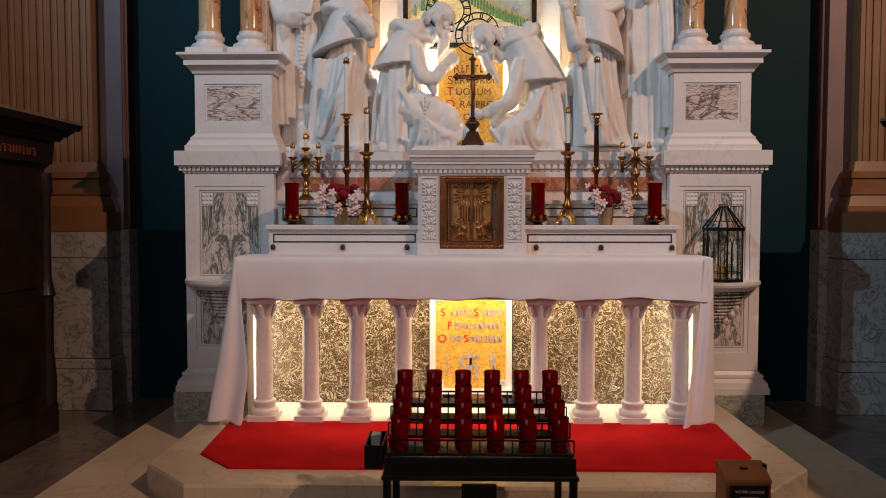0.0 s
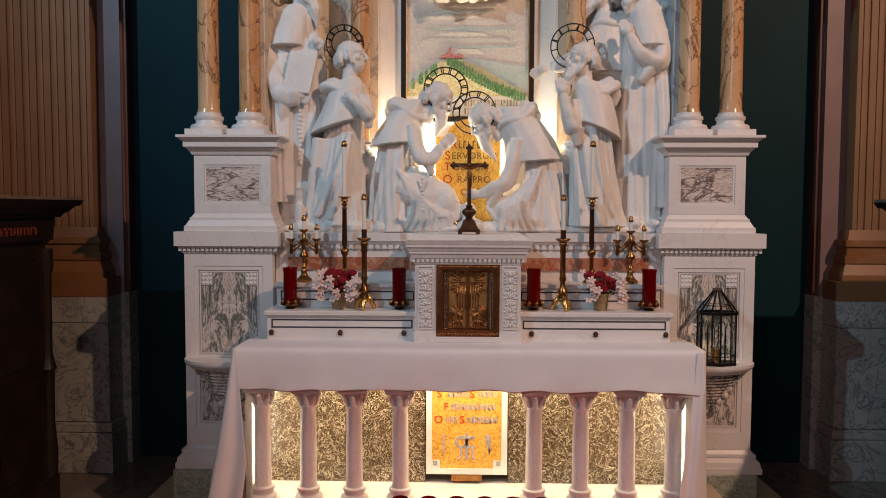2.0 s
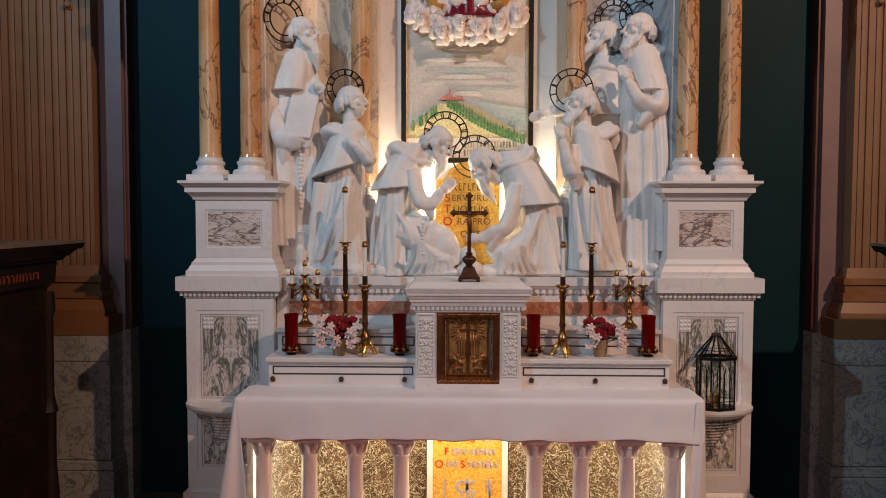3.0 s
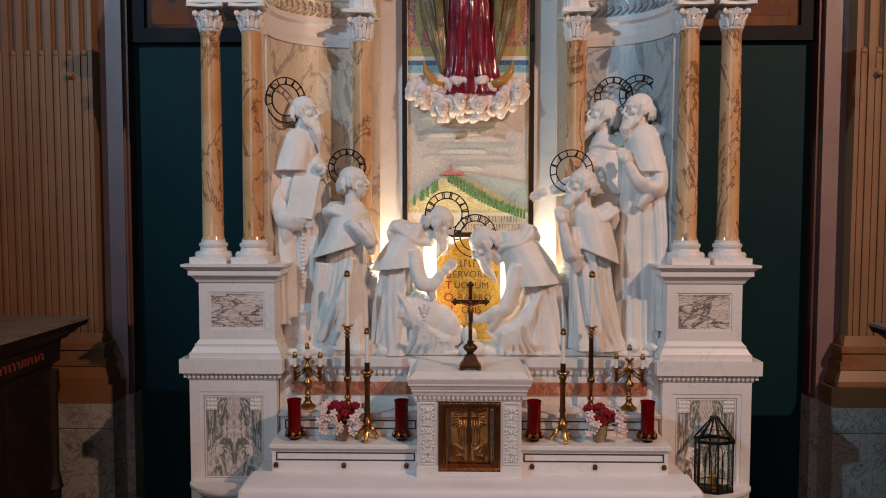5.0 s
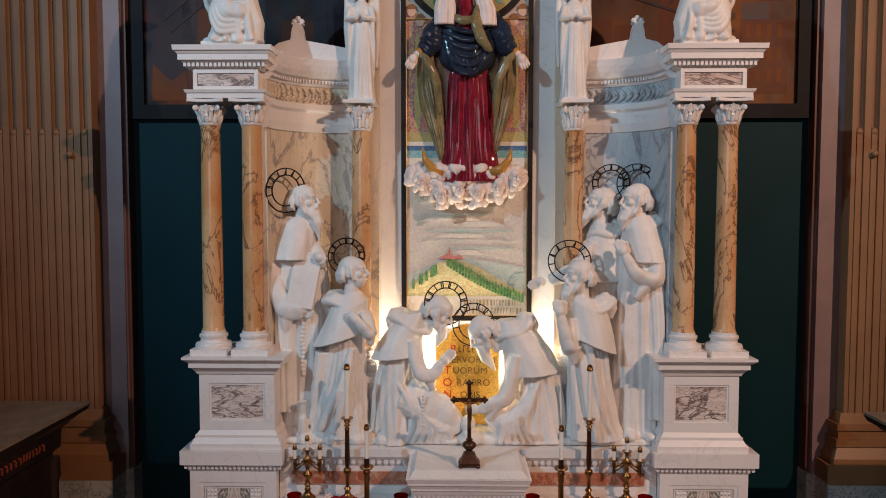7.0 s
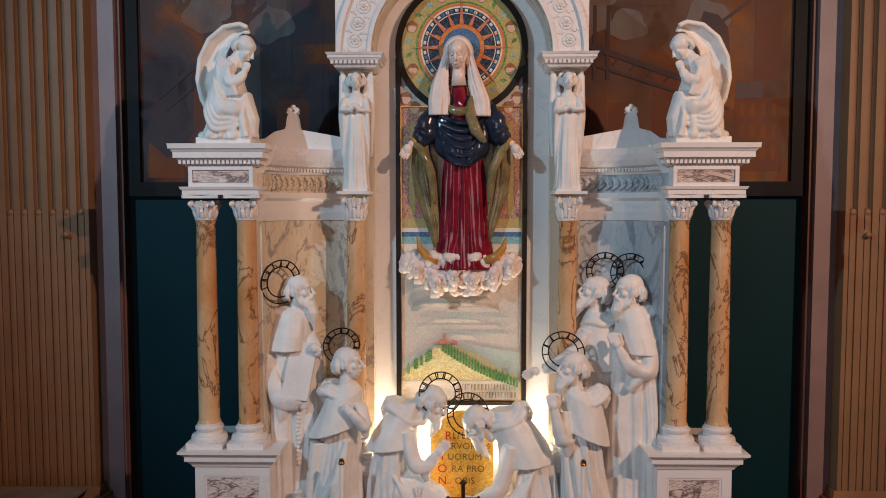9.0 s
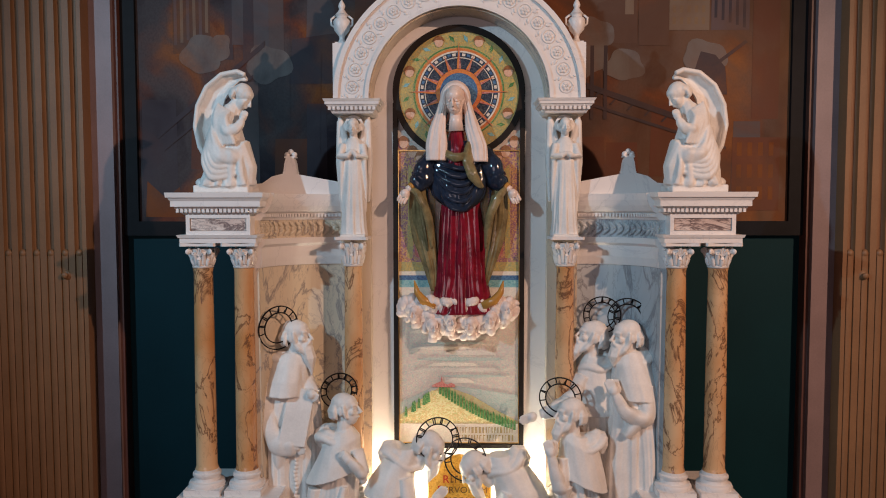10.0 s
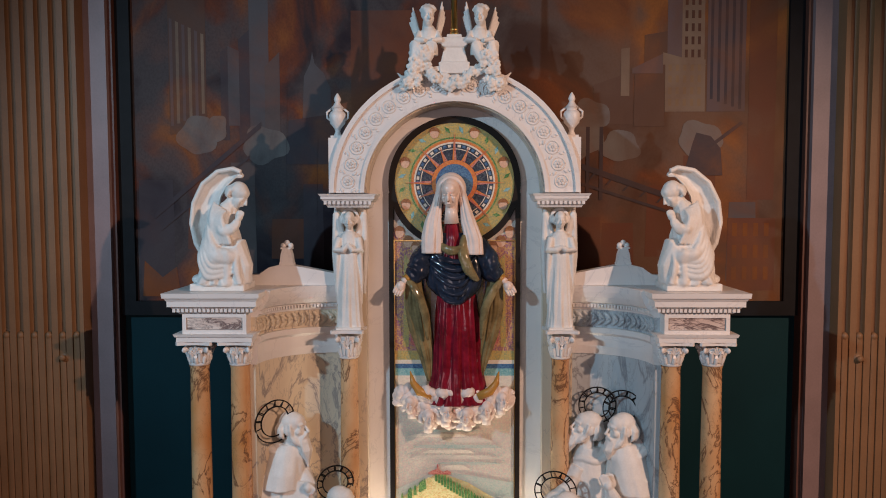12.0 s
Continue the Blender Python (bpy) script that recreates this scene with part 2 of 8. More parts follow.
def tube(bm, pts, radii, n=10):
    """A tapering round limb through points."""
    pts = [Vector(p) for p in pts]
    radii = radii if isinstance(radii, (list, tuple)) else [radii] * len(pts)
    rings, up = [], Vector((0.13, 0.97, 0.2))
    for i, p in enumerate(pts):
        d = (pts[min(i + 1, len(pts) - 1)] - pts[max(i - 1, 0)]).normalized()
        s = d.cross(up if abs(d.dot(up)) < 0.93 else Vector((1, 0, 0))).normalized()
        t = s.cross(d)
        rings.append([bm.verts.new(p + radii[i] * (s * math.cos(2 * math.pi * k / n) + t * math.sin(2 * math.pi * k / n))) for k in range(n)])
    for a, b in zip(rings, rings[1:]):
        for k in range(n):
            bm.faces.new((a[k], a[(k + 1) % n], b[(k + 1) % n], b[k]))
    bm.faces.new(rings[0][::-1])
    bm.faces.new(rings[-1])
    return bm


def flat(bm, pts, y, depth=0.004):
    """A thin plate facing -y from points (x, z)."""
    f = [bm.verts.new((x, y, z)) for x, z in pts]
    b = [bm.verts.new((x, y + depth, z)) for x, z in pts]
    bm.faces.new(f)
    bm.faces.new(b[::-1])
    for i in range(len(pts)):
        j = (i + 1) % len(pts)
        bm.faces.new((f[i], f[j], b[j], b[i]))
    return bm


def ring_flat(bm, cx, cz, r0, r1, y, depth=0.004, n=48, a0=0.0, a1=360.0):
    whole = abs(a1 - a0) >= 359.9
    angles = [radians(a0 + (a1 - a0) * i / n) for i in range(n if whole else n + 1)]
    loops = []
    for r, yy in ((r0, y), (r1, y), (r1, y + depth), (r0, y + depth)):
        loops.append([bm.verts.new((cx + r * math.cos(a), yy, cz + r * math.sin(a))) for a in angles])
    m = len(angles)
    for i in range(m if whole else m - 1):
        j = (i + 1) % m
        for a, b in ((0, 1), (1, 2), (2, 3), (3, 0)):
            bm.faces.new((loops[a][i], loops[a][j], loops[b][j], loops[b][i]))
    if not whole:
        for i in (0, m - 1):
            bm.faces.new([loop[i] for loop in loops])
    return bm


def frame_rect(bm, x0, x1, z0, z1, w, y0, y1):
    """A rectangular frame of four mitred bars facing -y."""
    box(bm, x0, x1, y0, y1, z1 - w, z1)
    box(bm, x0, x1, y0, y1, z0, z0 + w)
    box(bm, x0, x0 + w, y0, y1, z0 + w, z1 - w)
    box(bm, x1 - w, x1, y0, y1, z0 + w, z1 - w)
    return bm


def B():
    return bmesh.new()


def text_mesh(words, size, material, name, parent, at, spread=1.0):
    """Letters of the built-in font, standing upright and facing -y, centred at a place."""
    cu = bpy.data.curves.new(name, "FONT")
    cu.body, cu.size, cu.align_x, cu.extrude, cu.space_character = words, size, "CENTER", 0.001, spread
    tmp = bpy.data.objects.new(name, cu)
    me = bpy.data.meshes.new_from_object(tmp)
    me.materials.clear()
    me.materials.append(material)
    bpy.data.objects.remove(tmp)
    ob = new(name, me)
    ob.parent = parent
    ob.matrix_basis = pose(*at, 90, 0, 0)
    return ob


# ---- the place ----
FLOOR, STEP = -0.31, -0.14

single("floor", box(B(), -8.2, 8.2, -16.2, 2.4, FLOOR - 0.3, FLOOR), floor_marble, "dark polished marble church floor with cloudy veins", "floor", kind="structure")
# the side, front and ceiling shell is unseen; its plaster is darkened against bounce
single("wall_back", box(B(), -8.2, 8.2, 1.86, 2.4, FLOOR, 11.0), green_paint, "dark teal painted wall behind the altar", "wall", kind="structure")
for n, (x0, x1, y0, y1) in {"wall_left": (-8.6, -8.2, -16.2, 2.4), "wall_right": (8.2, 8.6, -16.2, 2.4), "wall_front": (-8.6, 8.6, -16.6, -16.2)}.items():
    single(n, box(B(), x0, x1, y0, y1, FLOOR, 11.0), low_bounce_plaster, "plain unseen nave wall, plaster coloured dark to cut bounced light", "wall", kind="structure")
single("ceiling", box(B(), -8.6, 8.6, -16.6, 2.4, 11.0, 11.3), low_bounce_plaster, "plain unseen nave ceiling, plaster coloured dark to cut bounced light", "ceiling", kind="structure")


def octagon(bm, x, y0, y1, cut, z0, z1, edge=0.012):
    """A platform with cut front corners and an eased upper edge."""
    def ring(e, z):
        return [bm.verts.new(p) for p in ((-x + e, y1, z), (-x + e, y0 + cut, z), (-x + cut, y0 + e, z), (x - cut, y0 + e, z), (x - e, y0 + cut, z), (x - e, y1, z))]
    rings = [ring(0, z0), ring(0, z1 - edge), ring(edge, z1)]
    for a, b in zip(rings, rings[1:]):
        for i in range(6):
            bm.faces.new((a[i], a[(i + 1) % 6], b[(i + 1) % 6], b[i]))
    bm.faces.new(rings[0][::-1])
    bm.faces.new(rings[-1])
    return bm


single("lower_step", octagon(B(), 2.16, -1.42, 1.80, 0.62, FLOOR, STEP), step_marble, "cream marble lower step of the altar platform", "step", kind="structure")
single("altar_platform", octagon(B(), 1.63, -0.985, 1.20, 0.29, STEP, 0.0), step_marble, "cream marble altar platform with cut corners", "platform", kind="structure")


def carpet():
    bm = B()
    pts = [(-1.44, 0.03), (-1.41, -0.56), (-1.20, -0.77), (1.20, -0.77), (1.41, -0.56), (1.44, 0.03)]
    rings = [[bm.verts.new((x * (1 - e), y * (1 - e), z)) for x, y in pts] for e, z in ((0, 0.0), (0, 0.009), (0.006, 0.014))]
    for a, b in zip(rings, rings[1:]):
        for i in range(6):
            bm.faces.new((a[i], a[(i + 1) % 6], b[(i + 1) % 6], b[i]))
    bm.faces.new(rings[-1])
    bm.faces.new(rings[0][::-1])
    single("carpet", bm, carpet_red, "bright red carpet with cut corners on the altar platform", "carpet")


carpet()


def fluted_pilaster(side):
    """Wall pilaster with flutes, filled below, on a moulded base and a marble dado."""
    s = side
    t = thing("pilaster", (0.022, 0, 0), "ochre fluted wall pilaster on a moulded base and marble dado", "pilaster", "pilasters beside the altar", "structure")

    def bx(bm, xa, xb, *r, **k):
        return box(bm, min(s * xa, s * xb), max(s * xa, s * xb), *r, **k)

    # shaft: profile across the face, drawn from the inner edge outwards
    for z0, z1, filled, nm in ((1.66, 3.91, True, "lower_shaft"), (3.91, 11.0, False, "upper_shaft")):
        prof, x = [(3.02, 1.86), (3.02, 1.572)], 3.053
        for i in range(10):
            w = 0.064
            for k in range(9):
                a = math.pi * k / 8
                if filled:
                    dy = 0.0 if k in (0, 8) else 0.024 if k in (1, 7) else 0.012 * (1 - math.sin(a))
                else:
                    dy = 0.050 * math.sin(a) ** 0.7
                prof.append((x + w * (0.5 - 0.5 * math.cos(a)), 1.572 + max(0.0, dy)))
            x += 0.115
        prof += [(4.25, 1.572), (4.25, 1.86)]
        bm = B()
        lo, hi = [[bm.verts.new((s * px, py, z)) for px, py in prof] for z in (z0, z1)]
        for i in range(len(prof) - 1):
            bm.faces.new((lo[i], lo[i + 1], hi[i + 1], hi[i]))
        bm.faces.new(lo)
        bm.faces.new(hi)
        part(nm, bm, pilaster_paint, t, smooth=50)
    for i in range(10):
        part("flute_stop", ball(B(), (s * (3.053 + 0.032 + 0.115 * i), 1.592, 3.91), (0.031, 0.028, 0.034), None, 12, 9), pilaster_paint, t, smooth=180)
    bm = B()
    for z0, z1, a, b in ((1.26, 1.31, 0.09, 0.09), (1.31, 1.40, 0.088, 0.045), (1.40, 1.46, 0.06, 0.06), (1.46, 1.53, 0.035, 0.035), (1.53, 1.58, 0.05, 0.05), (1.58, 1.66, 0.02, 0.0)):
        xs = sorted((s * (3.0 - a), s * 4.3)), sorted((s * (3.0 - b), s * 4.3))
        hexa(bm, (*xs[0], 1.572 - a, 1.86, z0), (*xs[1], 1.572 - b, 1.86, z1))
    part("base_moulding", bm, base_paint, t, "orange-brown painted base moulding")
    part("plinth_block", bx(B(), 2.865, 4.3, 1.46, 1.86, 1.11, 1.26), base_paint, t)
    for z0, z1, out in ((0.90, 1.11, 0.0), (0.10, 0.895, 0.0), (0.02, 0.095, 0.02), (FLOOR, 0.015, 0.03)):
        part("dado_slab", bx(B(), 2.87 - out, 4.3, 1.465 - out, 1.86, z0, z1, bevel=0.004), dado_marble, t)
    # stepped jamb between pilaster and wall
    part("jamb", bx(B(), 2.84, 3.02, 1.70, 1.86, 1.12, 11.0), strip_paint, t, "mauve painted jamb strip")
    part("inner_jamb", bx(B(), 2.808, 2.84, 1.745, 1.86, 1.12, 11.0), rust_paint, t, "rust-brown painted jamb strip")
    part("jamb_dado", bx(B(), 2.80, 2.87, 1.70, 1.86, FLOOR, 1.12, bevel=0.004), dado_marble, t)
    bm = B()
    lathe(bm, [(0.036, 0), (0.042, 0.008), (0.036, 0.018), (0.020, 0.022), (0.018, 0.035), (0.026, 0.042), (0.022, 0.052), (0.008, 0.056)], n=16)
    bmesh.ops.transform(bm, matrix=pose(s * 3.19, 1.585, 3.736, 90, 0, 0), verts=bm.verts[:])
    part("boss", bm, pilaster_paint, t, "round boss", smooth=60)


fluted_pilaster(-1)
fluted_pilaster(1)

# ---- the mural ----


def mural():
    t = thing("mural", (0, 0, 0), "large dark painted city mural in a black frame on the wall", "mural")
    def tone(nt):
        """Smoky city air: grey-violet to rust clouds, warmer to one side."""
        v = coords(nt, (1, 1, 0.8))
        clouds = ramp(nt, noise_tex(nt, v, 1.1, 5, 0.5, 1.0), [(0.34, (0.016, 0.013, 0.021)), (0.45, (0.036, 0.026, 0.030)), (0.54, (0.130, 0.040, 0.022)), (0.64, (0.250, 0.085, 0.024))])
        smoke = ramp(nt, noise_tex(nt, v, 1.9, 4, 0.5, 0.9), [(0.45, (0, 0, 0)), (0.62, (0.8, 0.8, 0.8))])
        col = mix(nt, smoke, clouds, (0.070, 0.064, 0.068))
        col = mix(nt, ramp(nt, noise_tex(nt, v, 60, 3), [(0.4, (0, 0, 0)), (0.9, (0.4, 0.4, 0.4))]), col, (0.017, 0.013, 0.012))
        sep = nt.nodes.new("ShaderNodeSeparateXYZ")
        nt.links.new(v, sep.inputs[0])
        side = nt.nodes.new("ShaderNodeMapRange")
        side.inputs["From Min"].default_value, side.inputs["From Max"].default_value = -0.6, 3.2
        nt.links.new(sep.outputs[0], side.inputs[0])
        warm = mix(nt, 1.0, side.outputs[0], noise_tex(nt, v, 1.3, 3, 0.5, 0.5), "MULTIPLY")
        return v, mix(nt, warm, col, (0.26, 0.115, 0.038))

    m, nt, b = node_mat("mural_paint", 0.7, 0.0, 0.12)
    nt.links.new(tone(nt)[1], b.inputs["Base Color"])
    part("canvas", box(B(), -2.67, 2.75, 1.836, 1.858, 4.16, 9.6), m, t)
    bm = frame_rect(B(), -2.785, 2.828, 4.045, 9.7, 0.118, 1.80, 1.859)
    part("frame", bm, black_paint, t, "black mural frame")

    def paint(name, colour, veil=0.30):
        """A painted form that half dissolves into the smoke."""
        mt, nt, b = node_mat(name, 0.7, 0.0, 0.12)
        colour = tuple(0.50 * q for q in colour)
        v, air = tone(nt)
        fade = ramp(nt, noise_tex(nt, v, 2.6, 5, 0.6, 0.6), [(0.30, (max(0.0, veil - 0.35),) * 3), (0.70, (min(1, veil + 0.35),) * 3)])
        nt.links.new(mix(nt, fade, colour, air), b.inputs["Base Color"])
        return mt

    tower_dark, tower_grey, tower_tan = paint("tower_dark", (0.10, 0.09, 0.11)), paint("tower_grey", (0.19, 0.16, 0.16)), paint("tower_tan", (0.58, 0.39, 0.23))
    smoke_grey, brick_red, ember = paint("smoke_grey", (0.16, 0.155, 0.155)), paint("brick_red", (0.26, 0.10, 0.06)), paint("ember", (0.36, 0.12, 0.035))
    y = 1.829

    def plate(name, pts, mat, dy=0.0):
        part(name, flat(B(), pts, y + 0.005 - 0.3 * dy, 0.0007), mat, t)

    def building(x0, x1, z0, z1, mat, cols, rows, wmat, dy, taper=0.0):
        plate("painted_tower", [(x0, z0), (x1, z0), (x1 - taper, z1), (x0 + taper, z1)], mat, dy)
        if not cols:
            return
        dx, dz = (x1 - x0 - 2 * taper) / (cols + 0.5), (z1 - z0) * 0.9 / rows
        for i in range(cols):
            for j in range(rows):
                xx, zz = x0 + taper + dx * (i + 0.45), z0 + dz * (j + 0.5)
                part("painted_window", flat(B(), [(xx, zz), (xx + dx * 0.45, zz), (xx + dx * 0.45, zz + dz * 0.6), (xx, zz + dz * 0.6)], y + 0.004 - 0.3 * dy, 0.0005), wmat, t)

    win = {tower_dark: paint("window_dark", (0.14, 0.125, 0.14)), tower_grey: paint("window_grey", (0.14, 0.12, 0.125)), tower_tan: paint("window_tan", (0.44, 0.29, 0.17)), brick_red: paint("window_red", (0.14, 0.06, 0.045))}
    rng = random.Random(14)
    for k in range(15):
        x0 = -2.6 + 5.2 * k / 15 + rng.uniform(-0.05, 0.05)
        w, z1 = rng.uniform(0.16, 0.36), rng.uniform(4.75, 5.4)
        m2 = rng.choice((tower_dark, tower_grey, brick_red) if x0 < 0.6 else (tower_tan, brick_red, tower_grey))
        building(x0, min(2.65, x0 + w), 4.25 + rng.uniform(0, 0.4), z1, m2, 0, 4, win[m2], -0.0030 + 0.0004 * (k % 5), rng.uniform(0, 0.03))
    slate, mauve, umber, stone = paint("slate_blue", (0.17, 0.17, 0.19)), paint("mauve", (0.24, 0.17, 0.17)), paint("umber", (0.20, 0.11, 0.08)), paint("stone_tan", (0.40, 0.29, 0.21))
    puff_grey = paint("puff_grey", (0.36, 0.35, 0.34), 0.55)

    def quad(name, x0, x1, z0, za, zb, mat, dy):
        plate(name, [(x0, z0), (x1, z0), (x1, zb), (x0, za)], mat, dy)

    def puff(x, z, r, dy, tall=1.0):
        pts = []
        for k in range(30):
            a = 2 * math.pi * k / 30
            q = r * (1 + 0.10 * math.sin(3 * a + 7 * x) + 0.07 * math.sin(5 * a + 3 * z))
            pts.append((x + q * math.cos(a), z + q * tall * math.sin(a)))
        plate("painted_smoke", pts, puff_grey, dy)

    # tall tower with upright ribs, twin slabs and fading towers behind
    quad("painted_tower", -2.36, -2.05, 5.55, 7.25, 7.18, umber, 0.0)
    for k in range(6):
        quad("painted_rib", -2.35 + 0.052 * k, -2.325 + 0.052 * k, 5.62 + 0.02 * k, 6.50 - 0.025 * k, 6.49 - 0.025 * k, stone if k % 2 else mauve, 0.0032)
    quad("painted_tower", -1.69, -1.53, 5.5, 7.0, 7.0, slate, -0.002)
    quad("painted_tower", -1.565, -1.44, 5.45, 6.10, 6.22, tower_grey, 0.0014)
    quad("painted_tower", -1.93, -1.86, 5.5, 6.22, 6.27, tower_dark, 0.0014)
    quad("painted_tower", -1.868, -1.775, 5.62, 6.27, 6.23, slate, 0.0046)
    quad("painted_tower", -1.78, -1.69, 5.5, 6.32, 6.40, tower_dark, 0.0018)
    plate("painted_dome", [(-1.26, 5.55), (-1.00, 5.55), (-1.02, 5.92), (-1.08, 6.05), (-1.15, 6.12), (-1.17, 6.22), (-1.19, 6.12), (-1.24, 6.02)], slate, 0.0006)
    plate("painted_shed", [(-1.40, 5.30), (-0.90, 5.30), (-0.92, 5.72), (-1.10, 5.70), (-1.37, 5.66)], tower_dark, 0.0050)
    puff(-2.13, 5.54, 0.16, 0.0072, 1.0)
    puff(-1.97, 5.60, 0.09, 0.0106, 1.2)
    puff(-1.57, 5.46, 0.19, 0.0074, 0.8)
    building(-0.85, 0.05, 5.60, 6.55, brick_red, 0, 3, win[brick_red], 0.0)
    # corner building under a tall tower, ribbed tower beside it
    quad("painted_tower", 1.735, 1.853, 6.0, 7.4, 7.4, mauve, 0.0)
    building(1.853, 2.035, 6.0, 7.4, stone, 3, 12, win[brick_red], 0.0004)
    quad("painted_tower", 1.55, 1.735, 6.0, 6.34, 6.37, umber, 0.0008)
    quad("painted_wall", 1.47, 1.717, 5.60, 6.06, 6.17, umber, 0.0062)
    building(1.719, 2.045, 5.72, 6.14, stone, 5, 4, win[tower_tan], 0.0062)
    quad("painted_cornice", 1.700, 2.060, 6.10, 6.20, 6.10, stone, 0.0115)
    quad("painted_cornice", 1.45, 1.700, 6.03, 6.07, 6.19, mauve, 0.0117)
    quad("painted_tower", 1.14, 1.46, 5.62, 5.94, 6.05, umber, 0.0004)
    quad("painted_chimney", 1.36, 1.43, 5.85, 6.23, 6.24, stone, 0.0036)
    quad("painted_tower", 2.06, 2.37, 5.72, 7.6, 7.6, mauve, 0.0012)
    for k in range(5):
        quad("painted_rib", 2.085 + 0.058 * k, 2.108 + 0.058 * k, 5.82 - 0.02 * k, 7.5, 7.5, tower_dark, 0.0044)
    quad("painted_tower", 2.40, 2.62, 5.0, 7.8, 7.8, brick_red, 0.0002)
    puff(1.12, 5.69, 0.15, 0.0080, 0.9)
    puff(1.02, 5.50, 0.20, 0.0112, 0.8)
    puff(1.36, 5.44, 0.16, 0.0082, 0.8)
    puff(2.01, 5.50, 0.18, 0.0076, 0.8)
    for xa in (1.08, 1.19):
        quad("painted_chimney", xa, xa + 0.03, 5.0, 5.60, 5.60, tower_dark, 0.0145)
    plate("painted_crane", [(1.88, 5.2), (2.2, 5.2), (2.18, 5.42), (2.10, 5.52), (1.98, 5.55), (1.95, 5.46)], tower_dark, 0.0110)
    plate("painted_crane", [(2.10, 5.46), (2.12, 5.44), (2.36, 5.62), (2.34, 5.64)], tower_dark, 0.0142)
    building(2.25, 2.64, 4.25, 4.85, brick_red, 4, 3, ember, 0.001)
    for xa, za, xb, zb, w in ((-2.5, 4.85, -1.6, 5.6, 0.05), (-2.45, 4.75, -1.7, 5.35, 0.025), (1.05, 5.25, 2.2, 4.85, 0.05), (1.05, 5.12, 2.2, 4.75, 0.025), (-1.4, 5.0, -1.38, 5.9, 0.05), (-1.15, 4.7, -1.13, 5.5, 0.06)):
        plate("painted_girder", [(xa, za), (xb, zb), (xb, zb + w), (xa, za + w)], tower_dark, 0.0175)
    for k in range(8):
        xa = 1.1 + 0.14 * k
        za = 5.17 - 0.048 * k
        plate("painted_girder", [(xa, za), (xa + 0.02, za), (xa + 0.09, za + 0.08), (xa + 0.07, za + 0.08)], tower_dark, 0.0210)
    plate("painted_glow", [(-2.62, 4.2), (-2.3, 4.2), (-2.33, 4.45), (-2.45, 4.36), (-2.6, 4.5)], ember, 0.001)


mural()

# ---- altar table ----


def little_column(at):
    t = thing("altar_column", at, "small white marble column with carved capital under the altar table", "column", "columns under the altar table")
    part("base", stack(B(), -0.085, 0.085, -0.085, 0.085, [(0, 0.035, 0, 0)]), white_marble, t)
    part("base_ring", lathe(B(), [(0.080, 0.035), (0.084, 0.05), (0.080, 0.066), (0.064, 0.075), (0.062, 0.09), (0.070, 0.10), (0.068, 0.115), (0.056, 0.122)], n=20), white_marble, t, smooth=50)
    part("shaft", lathe(B(), [(0.053, 0.122), (0.050, 0.14), (0.0495, 0.35), (0.046, 0.60), (0.052, 0.607), (0.052, 0.618), (0.045, 0.622)], n=20), white_marble, t, smooth=50)
    bm = lathe(B(), [(0.045, 0.622), (0.047, 0.65), (0.055, 0.68), (0.070, 0.70)], n=16)
    for k in range(8):
        a = math.pi / 4 * k
        c, s = math.cos(a), math.sin(a)
        tube(bm, [(0.047 * c, 0.047 * s, 0.625), (0.060 * c, 0.060 * s, 0.665), (0.078 * c, 0.078 * s, 0.692), (0.084 * c, 0.084 * s, 0.683)], [0.014, 0.016, 0.011, 0.005], 6)
    part("capital", bm, white_marble, t, "carved leaf capital", smooth=60)
    part("abacus", stack(B(), -0.078, 0.078, -0.078, 0.078, [(0.70, 0.715, 0, 0.008), (0.715, 0.742, 0.01, 0.01)]), white_marble, t)
    return t


def altar_table():
    t = thing("altar_table", (0, 0, 0), "white marble altar table with a lit brown marble back", "altar")
    part("slab", box(B(), -1.375, 1.375, 0.0, 0.54, 0.92, 0.985, bevel=0.008), white_marble, t)
    bm = B()
    box(bm, -1.375, 1.375, 0.02, 0.54, 0.90, 0.92)
    box(bm, -1.36, 1.36, 0.01, 0.10, 0.742, 0.92)
    part("beam", bm, white_marble, t)
    part("base_slab", box(B(), -1.375, 1.375, -0.012, 0.54, 0.001, 0.012), white_marble, t)
    for sx in (-1, 1):
        part("side_wall", box(B(), sx * 1.345 - 0.02, sx * 1.345 + 0.02, 0.14, 0.50, 0.012, 0.90), white_marble, t)
    # four book-matched slabs of brown marble
    edges = (-1.325, -0.80, -0.272, 0.272, 0.80, 1.325)
    for a, b in zip(edges, edges[1:]):
        if a > -0.3 and b < 0.3:
            continue
        part("back_slab", box(B(), a + 0.001, b - 0.001, 0.475, 0.50, 0.012, 0.90), brown_marble, t, "dark brown marble slab with white veins")
    col = little_column((-1.245, 0.085, 0.0125))
    for x in (-0.966, -0.686, -0.406, 0.402, 0.682, 0.960, 1.238):
        copy_thing(col, pose(x, 0.085, 0.0125))


altar_table()


